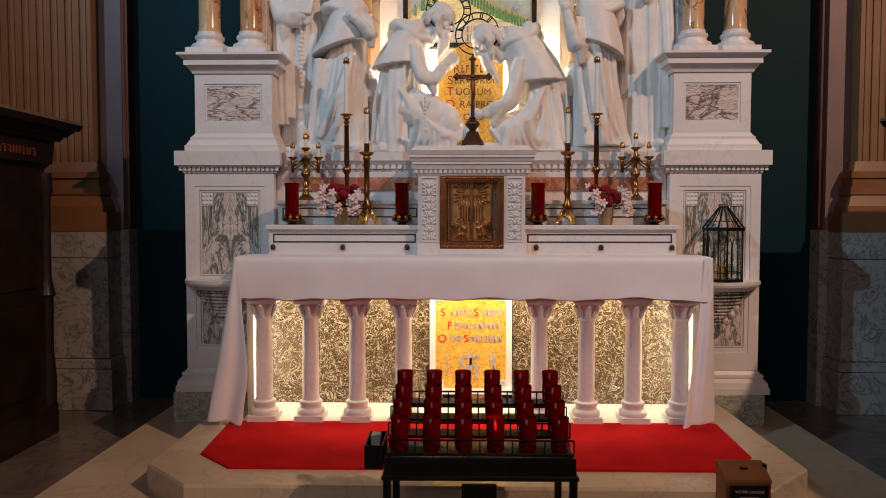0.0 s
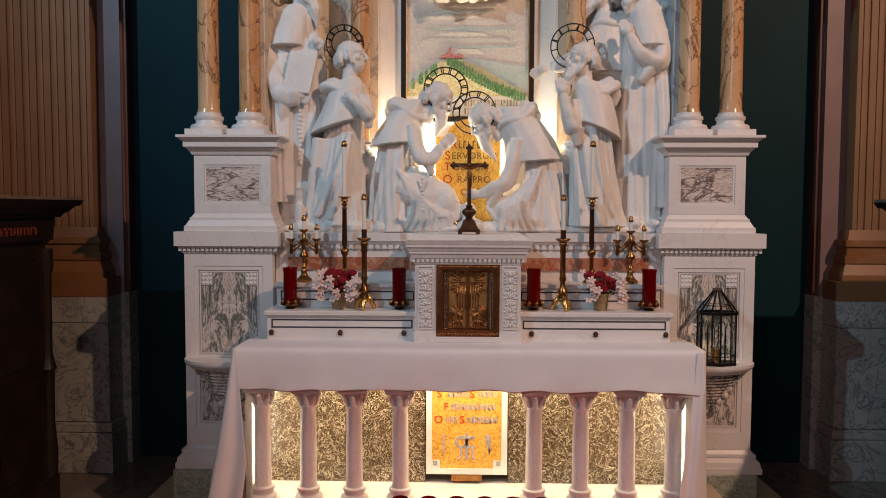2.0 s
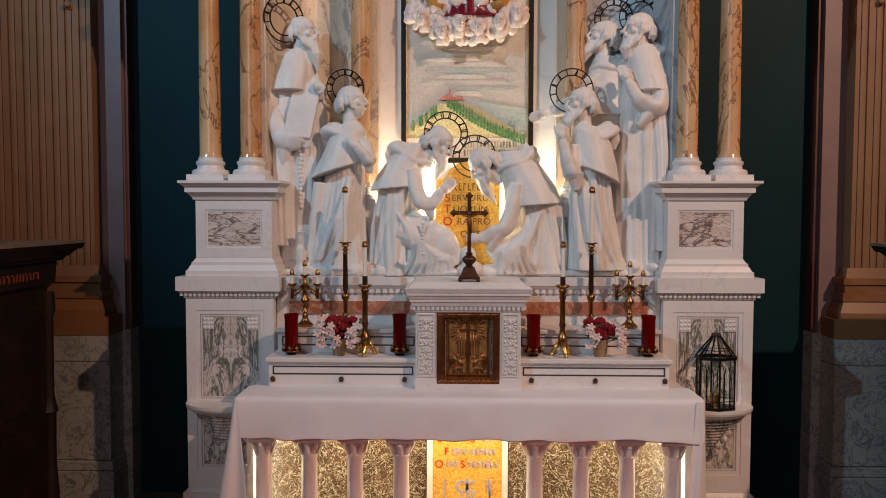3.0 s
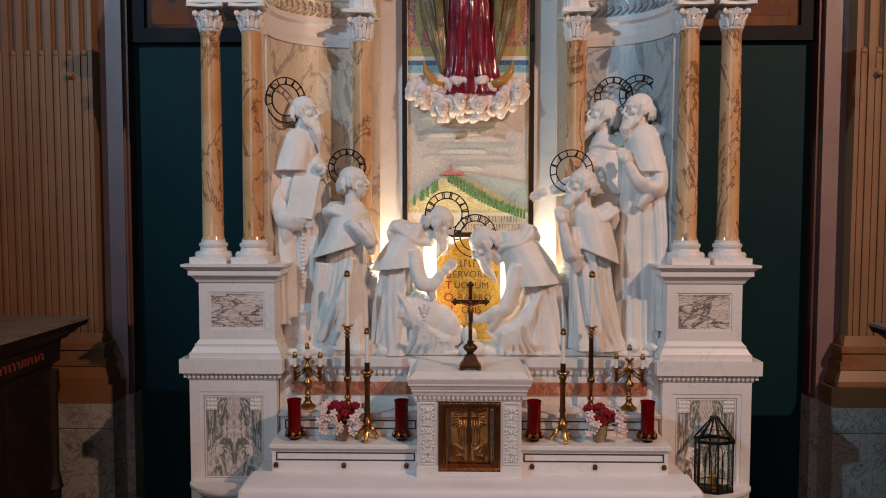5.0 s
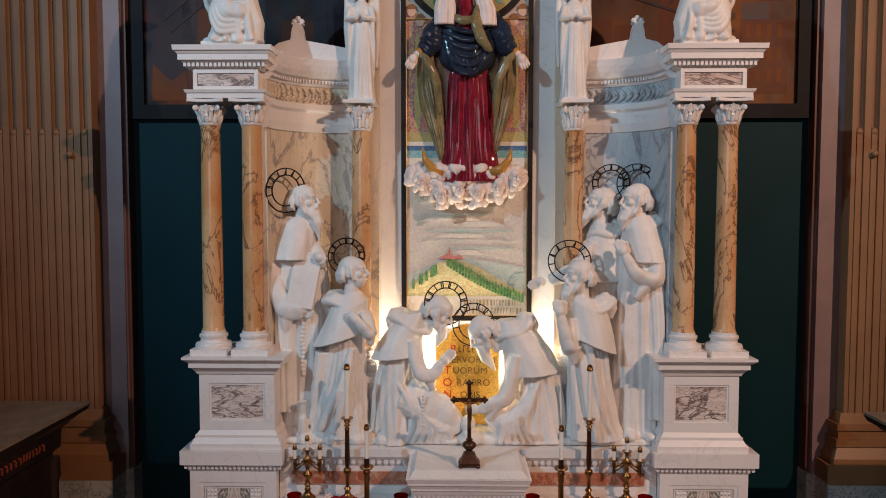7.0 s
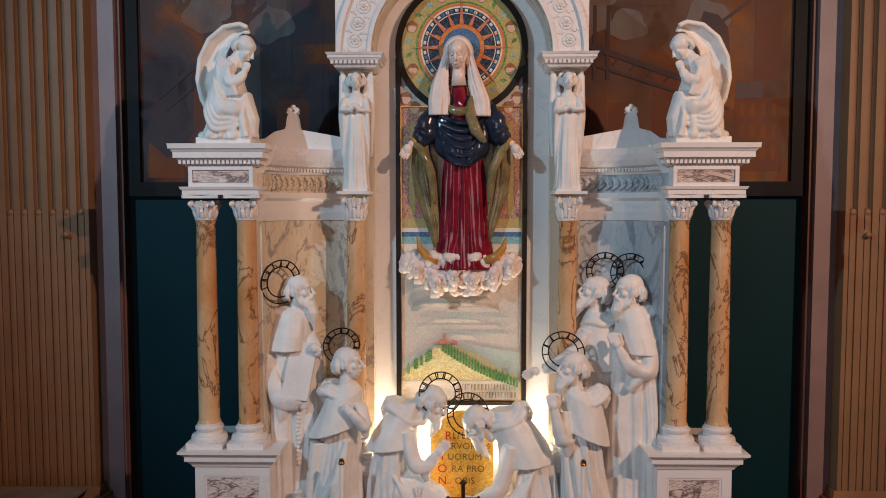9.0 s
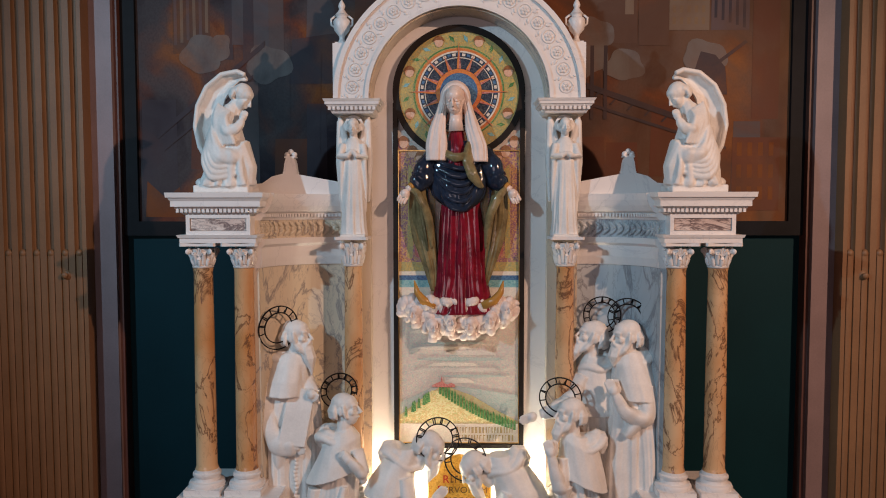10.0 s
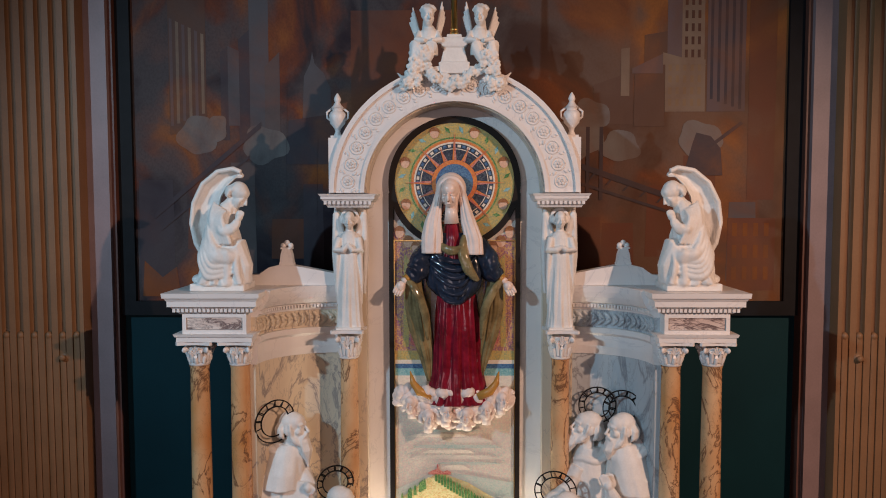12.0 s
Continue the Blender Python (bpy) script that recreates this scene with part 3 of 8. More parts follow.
def gold_panel(name, at, w, h, label, border, arch=0.0):
    t = thing(name, at, label, "plaque")
    n = 1 if not arch else 10
    top = [(w / 2, h)] if not arch else []
    pts = [(-w / 2, 0), (w / 2, 0)] + ([(w / 2, h - arch)] + [(w * 0.32 * math.cos(math.pi * k / n), h - arch + 0.01 + (arch - 0.01) * math.sin(math.pi * k / n)) for k in range(n + 1)] + [(-w / 2, h - arch)] if arch else top + [(-w / 2, h)])
    part("gold_ground", flat(B(), pts, 0.0, 0.02), gold_tile, t, "gold mosaic ground")
    if border:
        part("border", frame_rect(B(), -w / 2 - border, w / 2 + border, -border, h + border, border, -0.008, 0.02), white_marble, t, "white marble border")
    return t


def lower_plaque():
    t = gold_panel("gold_plaque", (0.0, 0.455, 0.115), 0.455, 0.64, "gold mosaic plaque with red and blue letters in white border", 0.038)
    for sx in (-1, 1):
        for z in (0.02, 0.60):
            part("corner_piece", box(B(), sx * 0.205 - 0.03, sx * 0.205 + 0.03, -0.006, 0.0, z - 0.03 if z > 0.1 else -0.005, z + 0.03 if z > 0.1 else 0.055), white_marble, t)
            part("corner_square", box(B(), sx * 0.207 - 0.014, sx * 0.207 + 0.014, -0.010, -0.006, z - 0.0 if z < 0.1 else z - 0.014, z + 0.03 if z < 0.1 else z + 0.016), green_marble, t)
    blue = simple("letter_blue", (0.42, 0.40, 0.46), 0.4, 0, 0.15, 40)
    rng = random.Random(9)
    for row, (z, initials, x0, x1) in enumerate(((0.475, ((-0.18, "S"), (0.035, "S")), -0.15, 0.20), (0.39, ((-0.135, "F"),), -0.10, 0.17), (0.305, ((-0.185, "O"), (-0.03, "S")), -0.14, 0.20))):
        for x, c in initials:
            text_mesh(c, 0.072, ink_red, "red_letter", t, (x, -0.003, z - 0.004))
        bm, x = B(), x0
        while x < x1:
            w = rng.choice((0.010, 0.014, 0.018))
            if all(abs(x - q) > 0.032 for q, _ in initials):
                h = rng.uniform(0.036, 0.044)
                box(bm, x, x + 0.006, -0.004, 0, z, z + h)
                box(bm, x + w, x + w + 0.005, -0.004, 0, z, z + h)
                box(bm, x, x + w, -0.004, 0, z + h * rng.choice((0.0, 0.45, 0.85)), z + h * 1.0 if False else z + h * 0.5)
            x += w + 0.014
        part("lettering", bm, blue, t)
    bm = B()
    for sx in (-1, 1):
        ring_flat(bm, sx * 0.036, 0.175, 0.026, 0.042, -0.004, 0.003, 20, 60 if sx > 0 else -60 + 180 - 180, 320 if sx < 0 else 300)
        tube(bm, [(sx * 0.04, -0.003, 0.14), (sx * 0.035, -0.003, 0.08), (sx * 0.055, -0.003, 0.06)], 0.007, 6)
    box(bm, -0.008, 0.008, -0.004, 0, 0.06, 0.235)
    for sx in (-1, 1):
        box(bm, sx * 0.15 - 0.006, sx * 0.15 + 0.006, -0.004, 0, 0.10, 0.225)
    flat(bm, [(0.12, 0.225), (0.135, 0.225), (0.155, 0.11), (0.147, 0.09)], -0.004, 0.003)
    part("monogram", bm, blue, t)
    part("foot_plate", box(B(), -0.10, 0.10, -0.004, 0.02, -0.085, -0.045), brass, t, "small brass plate")


lower_plaque()


def altar_cloth():
    """Linen over the table: a grid bent over the front edge, long falls at both ends."""
    bm = B()
    nx, rows = 110, []
    prof = [(0.300, 0.992), (0.22, 0.9925), (0.12, 0.993), (0.03, 0.993), (-0.002, 0.990), (-0.016, 0.978), (-0.020, 0.955), (-0.022, 0.90), (-0.024, 0.85), (-0.026, 0.80), (-0.028, 0.752)]
    for j, (y, z) in enumerate(prof):
        row = []
        for i in range(nx + 1):
            x = -1.385 + 2.77 * i / nx
            hang = max(0, j - 5) / 5
            f = noise.noise(Vector((x * 3.1, j * 0.25, 2.0))) + 0.5 * noise.noise(Vector((x * 8.0, j * 0.3, 5.0)))
            row.append(bm.verts.new((x, y - 0.018 * hang * (0.4 + f), z - 0.030 * hang * (0.2 + noise.noise(Vector((x * 2.6, 1, 1))) + 0.5 * noise.noise(Vector((x * 6.0, 4, 1)))) + 0.002 * f * (j < 4))))
        rows.append(row)
    for a, b in zip(rows, rows[1:]):
        for i in range(nx):
            bm.faces.new((a[i], a[i + 1], b[i + 1], b[i]))
    # end falls
    for s in (-1, 1):
        cols = []
        bottom = 0.02 if s < 0 else 0.012
        nz, nw = 26, 22
        for k in range(nz + 1):
            u = k / nz
            row = []
            for q in range(nw + 1):
                w = q / nw
                splay = (0.12 if s < 0 else 0.045) * u
                y = 0.30 * (1 - w) + (-0.02 - 0.035 * u if s < 0 else -0.012 + 0.06 * u) * w
                x = s * (1.389 + splay + (0.020 if s < 0 else 0.004) * u * (1 + math.sin(w * 15 + 2 * s + u)) + (0.012 if s < 0 else 0.002) * u * math.sin(w * 31 + u * 3))
                row.append(bm.verts.new((x, y, 0.992 - (0.992 - bottom) * u + 0.01 * math.sin(w * 9) * u)))
            # the corner wraps round to the front
            for q in range(1, 7):
                w = q / 6
                reach = 0.17 * min(1.0, 1.3 * u + 0.1) if s < 0 else 0.055 + 0.060 * u
                x0 = s * (1.387 + splay) - (0.11 * u ** 1.3 if s > 0 else 0)
                x = x0 - s * reach * w
                y = -0.026 - 0.035 * u - 0.022 * u * math.sin(w * 6.5 + u * 2.0)
                row.append(bm.verts.new((x, y, 0.992 - (0.992 - bottom) * u + 0.012 * math.sin(w * 5) * u)))
            cols.append(row)
        for a, b in zip(cols, cols[1:]):
            for q in range(len(a) - 1):
                bm.faces.new((a[q], a[q + 1], b[q + 1], b[q]))
    ob = single("altar_cloth", bm, linen, "white linen altar cloth draped over the altar table", "cloth", smooth=180)
    so = ob.modifiers.new("thickness", "SOLIDIFY")
    so.thickness, so.offset = 0.004, 0.0
    su = ob.modifiers.new("soft", "SUBSURF")
    su.levels = su.render_levels = 1


altar_cloth()


def gradine(sx):
    """Two shelf tiers of white marble with dark inlaid lines, beside the tabernacle."""
    t = thing("altar_shelf", (0, 0, 0), "two-tier white marble altar shelf with dark inlaid lines", "shelf", "shelves beside the tabernacle")
    xa, xb = 0.325, 1.262

    def bx(bm, a, b, *r, **k):
        return box(bm, min(sx * a, sx * b), max(sx * a, sx * b), *r, **k)

    part("lower_tier", bx(B(), xa, xb, 0.285, 0.66, 0.986, 1.145), white_marble, t)
    part("lower_top", bx(B(), xa, xb + 0.014, 0.262, 0.66, 1.145, 1.176, bevel=0.006), white_marble, t)
    part("upper_tier", bx(B(), xa, 1.24, 0.45, 0.66, 1.177, 1.305), white_marble, t)
    part("upper_top", bx(B(), xa, 1.252, 0.432, 0.66, 1.305, 1.332, bevel=0.005), white_marble, t)
    for z0, z1, y, a, b in ((1.066, 1.122, 0.285, 0.345, 1.236), (1.222, 1.285, 0.45, 0.345, 1.215)):
        x0, x1 = sorted((sx * a, sx * b))
        part("inlay_line", frame_rect(B(), x0, x1, z0, z1, 0.009, y - 0.002, y + 0.003), inlay, t, "dark inlaid line")
    for x in (0.40, 0.80, 1.235):
        bm = ball(B(), (sx * x, 0.278, 1.04), (0.016, 0.014, 0.016), None, 10, 7)
        box(bm, sx * x - 0.013, sx * x + 0.013, 0.274, 0.29, 1.022, 1.035)
        part("clip", bm, dark_bronze, t, "small bronze clip", smooth=60)


gradine(-1)
gradine(1)


def statue_base():
    t = thing("statue_base", (0, 0, 0), "white marble ledge under the figures with red marble band", "ledge")
    part("wall_block", box(B(), -1.30, 1.30, 0.665, 1.30, 1.0, 1.545), white_marble, t)
    for a, b in ((-1.215, -0.345), (0.345, 1.215)):
        part("red_band", box(B(), a, b, 0.650, 0.666, 1.405, 1.49), red_marble, t, "red marble band")
    part("ledge_moulding", stack(B(), -1.30, 1.30, 0.66, 1.30, [(1.575, 1.60, 0.012, 0.03)], (0, 0)), white_marble, t)
    part("ledge_slab", stack(B(), -1.30, 1.30, 0.66, 1.30, [(1.60, 1.655, 0.032, 0.032)], (0, 0)), white_marble, t)
    bm = B()
    k = 0
    while k < 58:
        box(bm, -1.29 + k * 0.0448, -1.29 + k * 0.0448 + 0.026, 0.645, 0.665, 1.547, 1.574)
        k += 1
    box(bm, -1.30, 1.30, 0.660, 1.30, 1.545, 1.575)
    part("dentil_course", bm, white_marble, t)


statue_base()


def tabernacle():
    t = thing("tabernacle", (0, 0, 0), "white marble tabernacle with carved posts and bronze doors", "tabernacle")
    for a, b in ((-0.325, -0.195), (0.195, 0.325)):
        part("post", box(B(), a, b, 0.205, 0.66, 0.995, 1.478), white_marble, t)
        part("post_foot", box(B(), a - 0.006, b + 0.006, 0.196, 0.30, 0.995, 1.06), white_marble, t)
        # leaf scroll carved up the post
        bm, xc = B(), (a + b) / 2
        part("post_fillet", frame_rect(B(), a + 0.016, b - 0.016, 1.075, 1.468, 0.007, 0.198, 0.206), white_marble, t)
        rng = random.Random(4)
        for z, w in ((1.10, 0.030), (1.15, 0.020), (1.19, 0.030), (1.235, 0.018), (1.275, 0.032), (1.325, 0.020), (1.365, 0.030), (1.41, 0.034)):
            for s in (-1, 1):
                for q in range(3):
                    lean = s * (0.3 + 0.5 * q)
                    r = w * (0.35 + 0.3 * q)
                    ball(bm, (xc + s * r, 0.203, z + 0.016 - 0.010 * q + rng.uniform(-0.003, 0.003)), (0.0065, 0.008, 0.015), Matrix.Rotation(lean, 3, "Y"), 8, 6)
                ball(bm, (xc + s * w, 0.203, z + 0.020), (0.008, 0.008, 0.008), None, 8, 6)
            ball(bm, (xc, 0.201, z + 0.004), (0.008, 0.009, 0.013), None, 8, 6)
        tube(bm, [(xc, 0.205, 1.085), (xc, 0.205, 1.44)], 0.004, 6)
        part("carving", bm, white_marble, t, "carved leaf scroll", smooth=180)
    part("core", box(B(), -0.195, 0.195, 0.30, 0.66, 0.995, 1.478), white_marble, t)
    part("cornice", stack(B(), -0.325, 0.325, 0.205, 0.70, [(1.478, 1.49, 0.006, 0.006), (1.515, 1.545, 0.02, 0.03), (1.545, 1.56, 0.035, 0.035), (1.56, 1.585, 0.038, 0.05), (1.585, 1.60, 0.054, 0.054), (1.60, 1.626, 0.056, 0.066)]), white_marble, t)
    bm = box(B(), -0.335, 0.335, 0.20, 0.70, 1.49, 1.515)
    for k in range(24):
        box(bm, -0.343 + k * 0.0292, -0.343 + k * 0.0292 + 0.017, 0.188, 0.202, 1.492, 1.515)
    for s in (-1, 1):
        for k in range(15):
            box(bm, s * 0.347 - 0.012, s * 0.347 + 0.012, 0.215 + 0.03 * k, 0.232 + 0.03 * k, 1.492, 1.515)
    part("dentil_course", bm, white_marble, t)
    part("top_slab", hexa_bm((-0.372, 0.372, 0.16, 0.72, 1.627), (-0.340, 0.340, 0.22, 0.68, 1.660)), white_marble, t)
    door_frame = part("door_frame", frame_rect(B(), -0.194, 0.194, 1.032, 1.477, 0.030, 0.196, 0.30), bronze, t, "dark bronze door frame")
    part("door_sill", box(B(), -0.1945, 0.1945, 0.192, 0.30, 0.995, 1.0315, bevel=0.003), white_marble, t)
    bm = B()
    for k in range(26):
        ball(bm, (-0.180 + 0.0144 * k, 0.196, 1.047 + 0.004 * (k % 2)), (0.008, 0.006, 0.007), Matrix.Rotation(0.7 * (-1) ** k, 3, "Y"), 8, 6)
        ball(bm, (-0.180 + 0.0144 * k, 0.196, 1.462), (0.006, 0.005, 0.008), None, 8, 6)
    part("frame_ornament", bm, relief_gilt, door_frame, "chased leaf band", smooth=180)
    part("frame_bead", frame_rect(B(), -0.164, 0.164, 1.062, 1.447, 0.010, 0.215, 0.235), relief_gilt, door_frame)
    for s in (-1, 1):
        bm = B()
        for k in range(25):
            ball(bm, (s * 0.142, 0.222, 1.075 + k * 0.0148), (0.007, 0.007, 0.0075), None, 8, 6)
        part("twisted_bar", bm, relief_gilt, t, "twisted gilt bar", smooth=180)
        x0, x1 = sorted((s * 0.003, s * 0.126))
        leaf = part("door", box(B(), x0, x1, 0.245, 0.27, 1.073, 1.436, bevel=0.003), leaf_gilt, t, "gilt bronze door leaf in relief")
        part("leaf_edge", frame_rect(B(), x0 + 0.002, x1 - 0.002, 1.076, 1.433, 0.006, 0.240, 0.2455), relief_gilt, leaf)
        # rays round the cross, straight pillars and a kneeling winged figure in low relief
        bm = B()
        for k in range(11):
            a = radians(-52 + 13 * k)
            r0, r1 = 0.040, min(0.112, 0.100 / max(0.2, abs(math.cos(a)))) - 0.012 * (k % 2)
            r1 = min(r1, 0.062 / max(0.3, math.sin(a)) + 0.012) if a > 0.5 else r1
            r0 = min(r0, 0.5 * r1)
            tube(bm, [(s * (r0 * math.cos(a) + 0.004), 0.245, 1.365 + r0 * math.sin(a)), (s * r1 * math.cos(a) + s * 0.004, 0.241, 1.365 + r1 * math.sin(a))], [0.003, 0.006], 6)
        for k in range(4):
            tube(bm, [(s * (0.016 + 0.016 * k), 0.245, 1.20), (s * (0.016 + 0.016 * k), 0.242, 1.352)], 0.0036, 6)
        for k in range(7):
            # feathers of the raised wing, curving down to the foot
            r = 0.018 + 0.007 * k
            tube(bm, [(s * (0.062 + r * math.cos(radians(q))), 0.243 - 0.0004 * k, 1.160 + 1.05 * r * math.sin(radians(q))) for q in range(120 - 6 * k, -75, -26)], [0.003, 0.0042, 0.0046, 0.0046, 0.0042, 0.003, 0.002, 0.002][:len(range(120 - 6 * k, -75, -26))], 6)
        ball(bm, (s * 0.048, 0.245, 1.150), (0.017, 0.011, 0.032), Matrix.Rotation(s * 0.4, 3, "Y"), 10, 8)
        ball(bm, (s * 0.034, 0.243, 1.190), (0.010, 0.010, 0.012), None, 10, 8)
        tube(bm, [(s * 0.046, 0.242, 1.165), (s * 0.030, 0.240, 1.155), (s * 0.018, 0.241, 1.172)], 0.005, 6)
        for k in range(5):
            tube(bm, [(s * (0.035 + 0.008 * k), 0.244, 1.135), (s * (0.042 + 0.012 * k), 0.241, 1.112), (s * (0.034 + 0.016 * k), 0.243, 1.090)], [0.004, 0.005, 0.003], 6)
        for k in range(6):
            ball(bm, (s * (0.022 + 0.017 * k), 0.245, 1.089 + 0.006 * (k % 2)), (0.009, 0.006, 0.006), None, 8, 6)
        part("relief", bm, relief_gilt, leaf, "worn gilt relief", smooth=180)
    part("door_cross", box(box(B(), -0.004, 0.004, 0.236, 0.25, 1.078, 1.430), -0.056, 0.056, 0.238, 0.25, 1.355, 1.368), relief_gilt, t)


def hexa_bm(lo, hi):
    bm = B()
    hexa(bm, lo, hi)
    return bm


tabernacle()

# ---- pedestals, columns and entablature ----


def pedestal(s):
    t = thing("pedestal", (0, 0, 0), "tall white marble pedestal with veined marble panels", "pedestal", "pedestals beside the altar")
    xa, xb = (-1.90, -1.305) if s < 0 else (1.305, 1.90)
    back = 1.15
    part("plinth", box(B(), xa - 0.07, xb + 0.02, 0.52, back, STEP, 0.062, bevel=0.004), green_marble, t, "green speckled marble plinth")
    part("base_moulding", stack(B(), xa, xb, 0.60, back, [(0.062, 0.10, 0.062, 0.062), (0.10, 0.135, 0.056, 0.05), (0.135, 0.165, 0.05, 0.022), (0.165, 0.185, 0.03, 0.03), (0.185, 0.212, 0.018, 0.0)]), white_marble, t)
    part("die", box(B(), xa, xb, 0.612, back, 0.212, 1.515), white_marble, t)
    # face with two framed openings
    x0, x1 = xa + 0.065, xb - 0.065
    part("stile", box(B(), xa, x0, 0.594, 0.613, 0.212, 1.515), white_marble, t)
    part("stile", box(B(), x1, xb, 0.594, 0.613, 0.212, 1.515), white_marble, t)
    for z0, z1 in ((0.212, 0.33), (0.735, 0.80), (1.43, 1.515)):
        part("cross_rail", box(B(), x0, x1, 0.594, 0.613, z0, z1), white_marble, t)
    for z0, z1 in ((0.33, 0.735), (0.80, 1.43)):
        f = part("panel_frame", frame_rect(B(), x0 - 0.0, x1 + 0.0, z0, z1, 0.028, 0.599, 0.6125), white_marble, t)
        part("panel_bead", frame_rect(B(), x0 + 0.034, x1 - 0.034, z0 + 0.034, z1 - 0.034, 0.008, 0.604, 0.6125), white_marble, f)
        xm = (x0 + x1) / 2
        half = (x1 - x0) / 2 - 0.0448
        for sg in (-1, 1):
            leaf = part("marble_panel", box(B(), 0, half, 0.606, 0.613, z0 + 0.044, z1 - 0.044), book_marble, t, "book-matched veined marble panel")
            leaf.location.x, leaf.scale.x = xm + sg * 0.0008, sg
    for q0, q1 in ((x0 + 0.046, x0 + 0.12), (x1 - 0.12, x1 - 0.046)):
        bm = box(B(), q0, q1, 0.600, 0.607, 1.30, 1.384)
        for k in range(9):
            ball(bm, (q0 + 0.012 + 0.025 * (k % 3), 0.600, 1.313 + 0.028 * (k // 3)), (0.011, 0.006, 0.009), Matrix.Rotation(0.7 * k, 3, "Y"), 8, 6)
        part("corner_carving", bm, white_marble, t, "carved corner leaf", smooth=40)
    part("cornice", stack(B(), xa, xb, 0.60, back, [(1.515, 1.53, 0.012, 0.012), (1.555, 1.565, 0.034, 0.040), (1.565, 1.66, 0.052, 0.052)]), white_marble, t)
    bm = stack(B(), xa, xb, 0.60, back, [(1.53, 1.555, 0.012, 0.012)])
    for k in range(22):
        box(bm, xa - 0.03 + k * 0.0305, xa - 0.03 + k * 0.0305 + 0.019, 0.570, 0.592, 1.531, 1.555)
    for k in range(14):
        xo = xa - 0.03 if s < 0 else xb + 0.012
        box(bm, xo, xo + 0.018, 0.60 + k * 0.0305, 0.619 + k * 0.0305, 1.531, 1.555)
    part("dentil_course", bm, white_marble, t)
    # half-round bracket shelf
    xm = (xa + xb) / 2
    bm = B()
    for r0, r1, z0, z1 in ((0.29, 0.30, 0.775, 0.79), (0.30, 0.30, 0.79, 0.808), (0.24, 0.285, 0.745, 0.775)):
        lo, hi = [[bm.verts.new((xm + r * math.cos(math.pi * (1 + k / 20)), 0.594 + 0.62 * r * math.sin(math.pi * (1 + k / 20)), z)) for k in range(21)] for r, z in ((r0, z0), (r1, z1))]
        bm.faces.new(lo[::-1])
        bm.faces.new(hi)
        for k in range(20):
            bm.faces.new((lo[k], lo[k + 1], hi[k + 1], hi[k]))
        bm.faces.new((lo[0], hi[0], hi[-1], lo[-1]))
    shelf = part("bracket_shelf", bm, white_marble, t, "half-round marble bracket shelf", smooth=40)
    bm = B()
    for k in range(12):
        u = k / 11
        w, dd = 0.20 * (1 - u) ** 0.8 + 0.02, 0.13 * (1 - u) ** 1.2 + 0.012
        ball(bm, (xm, 0.594, 0.735 - 0.26 * u), (w, dd, 0.02), None, 14, 6)
    for sx in (-1, 1):
        for k in range(6):
            ball(bm, (xm + sx * (0.20 - 0.03 * k), 0.585 - 0.01 * (k % 2), 0.72 - 0.045 * k), (0.028, 0.028, 0.030), None, 8, 6)
    part("console", bm, book_marble, shelf, "carved marble console", smooth=180)
    # upper stage
    ua, ub = (-1.838, -1.322) if s < 0 else (1.335, 1.838)
    part("upper_base", stack(B(), ua, ub, 0.635, back, [(1.661, 1.70, 0.055, 0.055), (1.70, 1.735, 0.048, 0.03), (1.735, 1.755, 0.026, 0.026), (1.755, 1.785, 0.02, 0.0)]), white_marble, t)
    part("upper_die", box(B(), ua, ub, 0.648, back, 1.785, 2.175), white_marble, t)
    bm = frame_rect(B(), ua, ub, 1.785, 2.175, 0.066, 0.632, 0.649)
    part("upper_facing", bm, white_marble, t)
    f = part("upper_frame", frame_rect(B(), ua + 0.066, ub - 0.066, 1.851, 2.109, 0.014, 0.638, 0.649), white_marble, t)
    part("upper_panel", box(B(), ua + 0.08, ub - 0.08, 0.641, 0.6485, 1.865, 2.095), panel_marble, t, "wavy veined marble panel")
    part("upper_cornice", stack(B(), ua, ub, 0.635, back, [(2.175, 2.195, 0.012, 0.020), (2.195, 2.225, 0.022, 0.045), (2.225, 2.262, 0.055, 0.055), (2.262, 2.285, 0.06, 0.085), (2.285, 2.302, 0.09, 0.09)]), white_marble, t)


pedestal(-1)
pedestal(1)


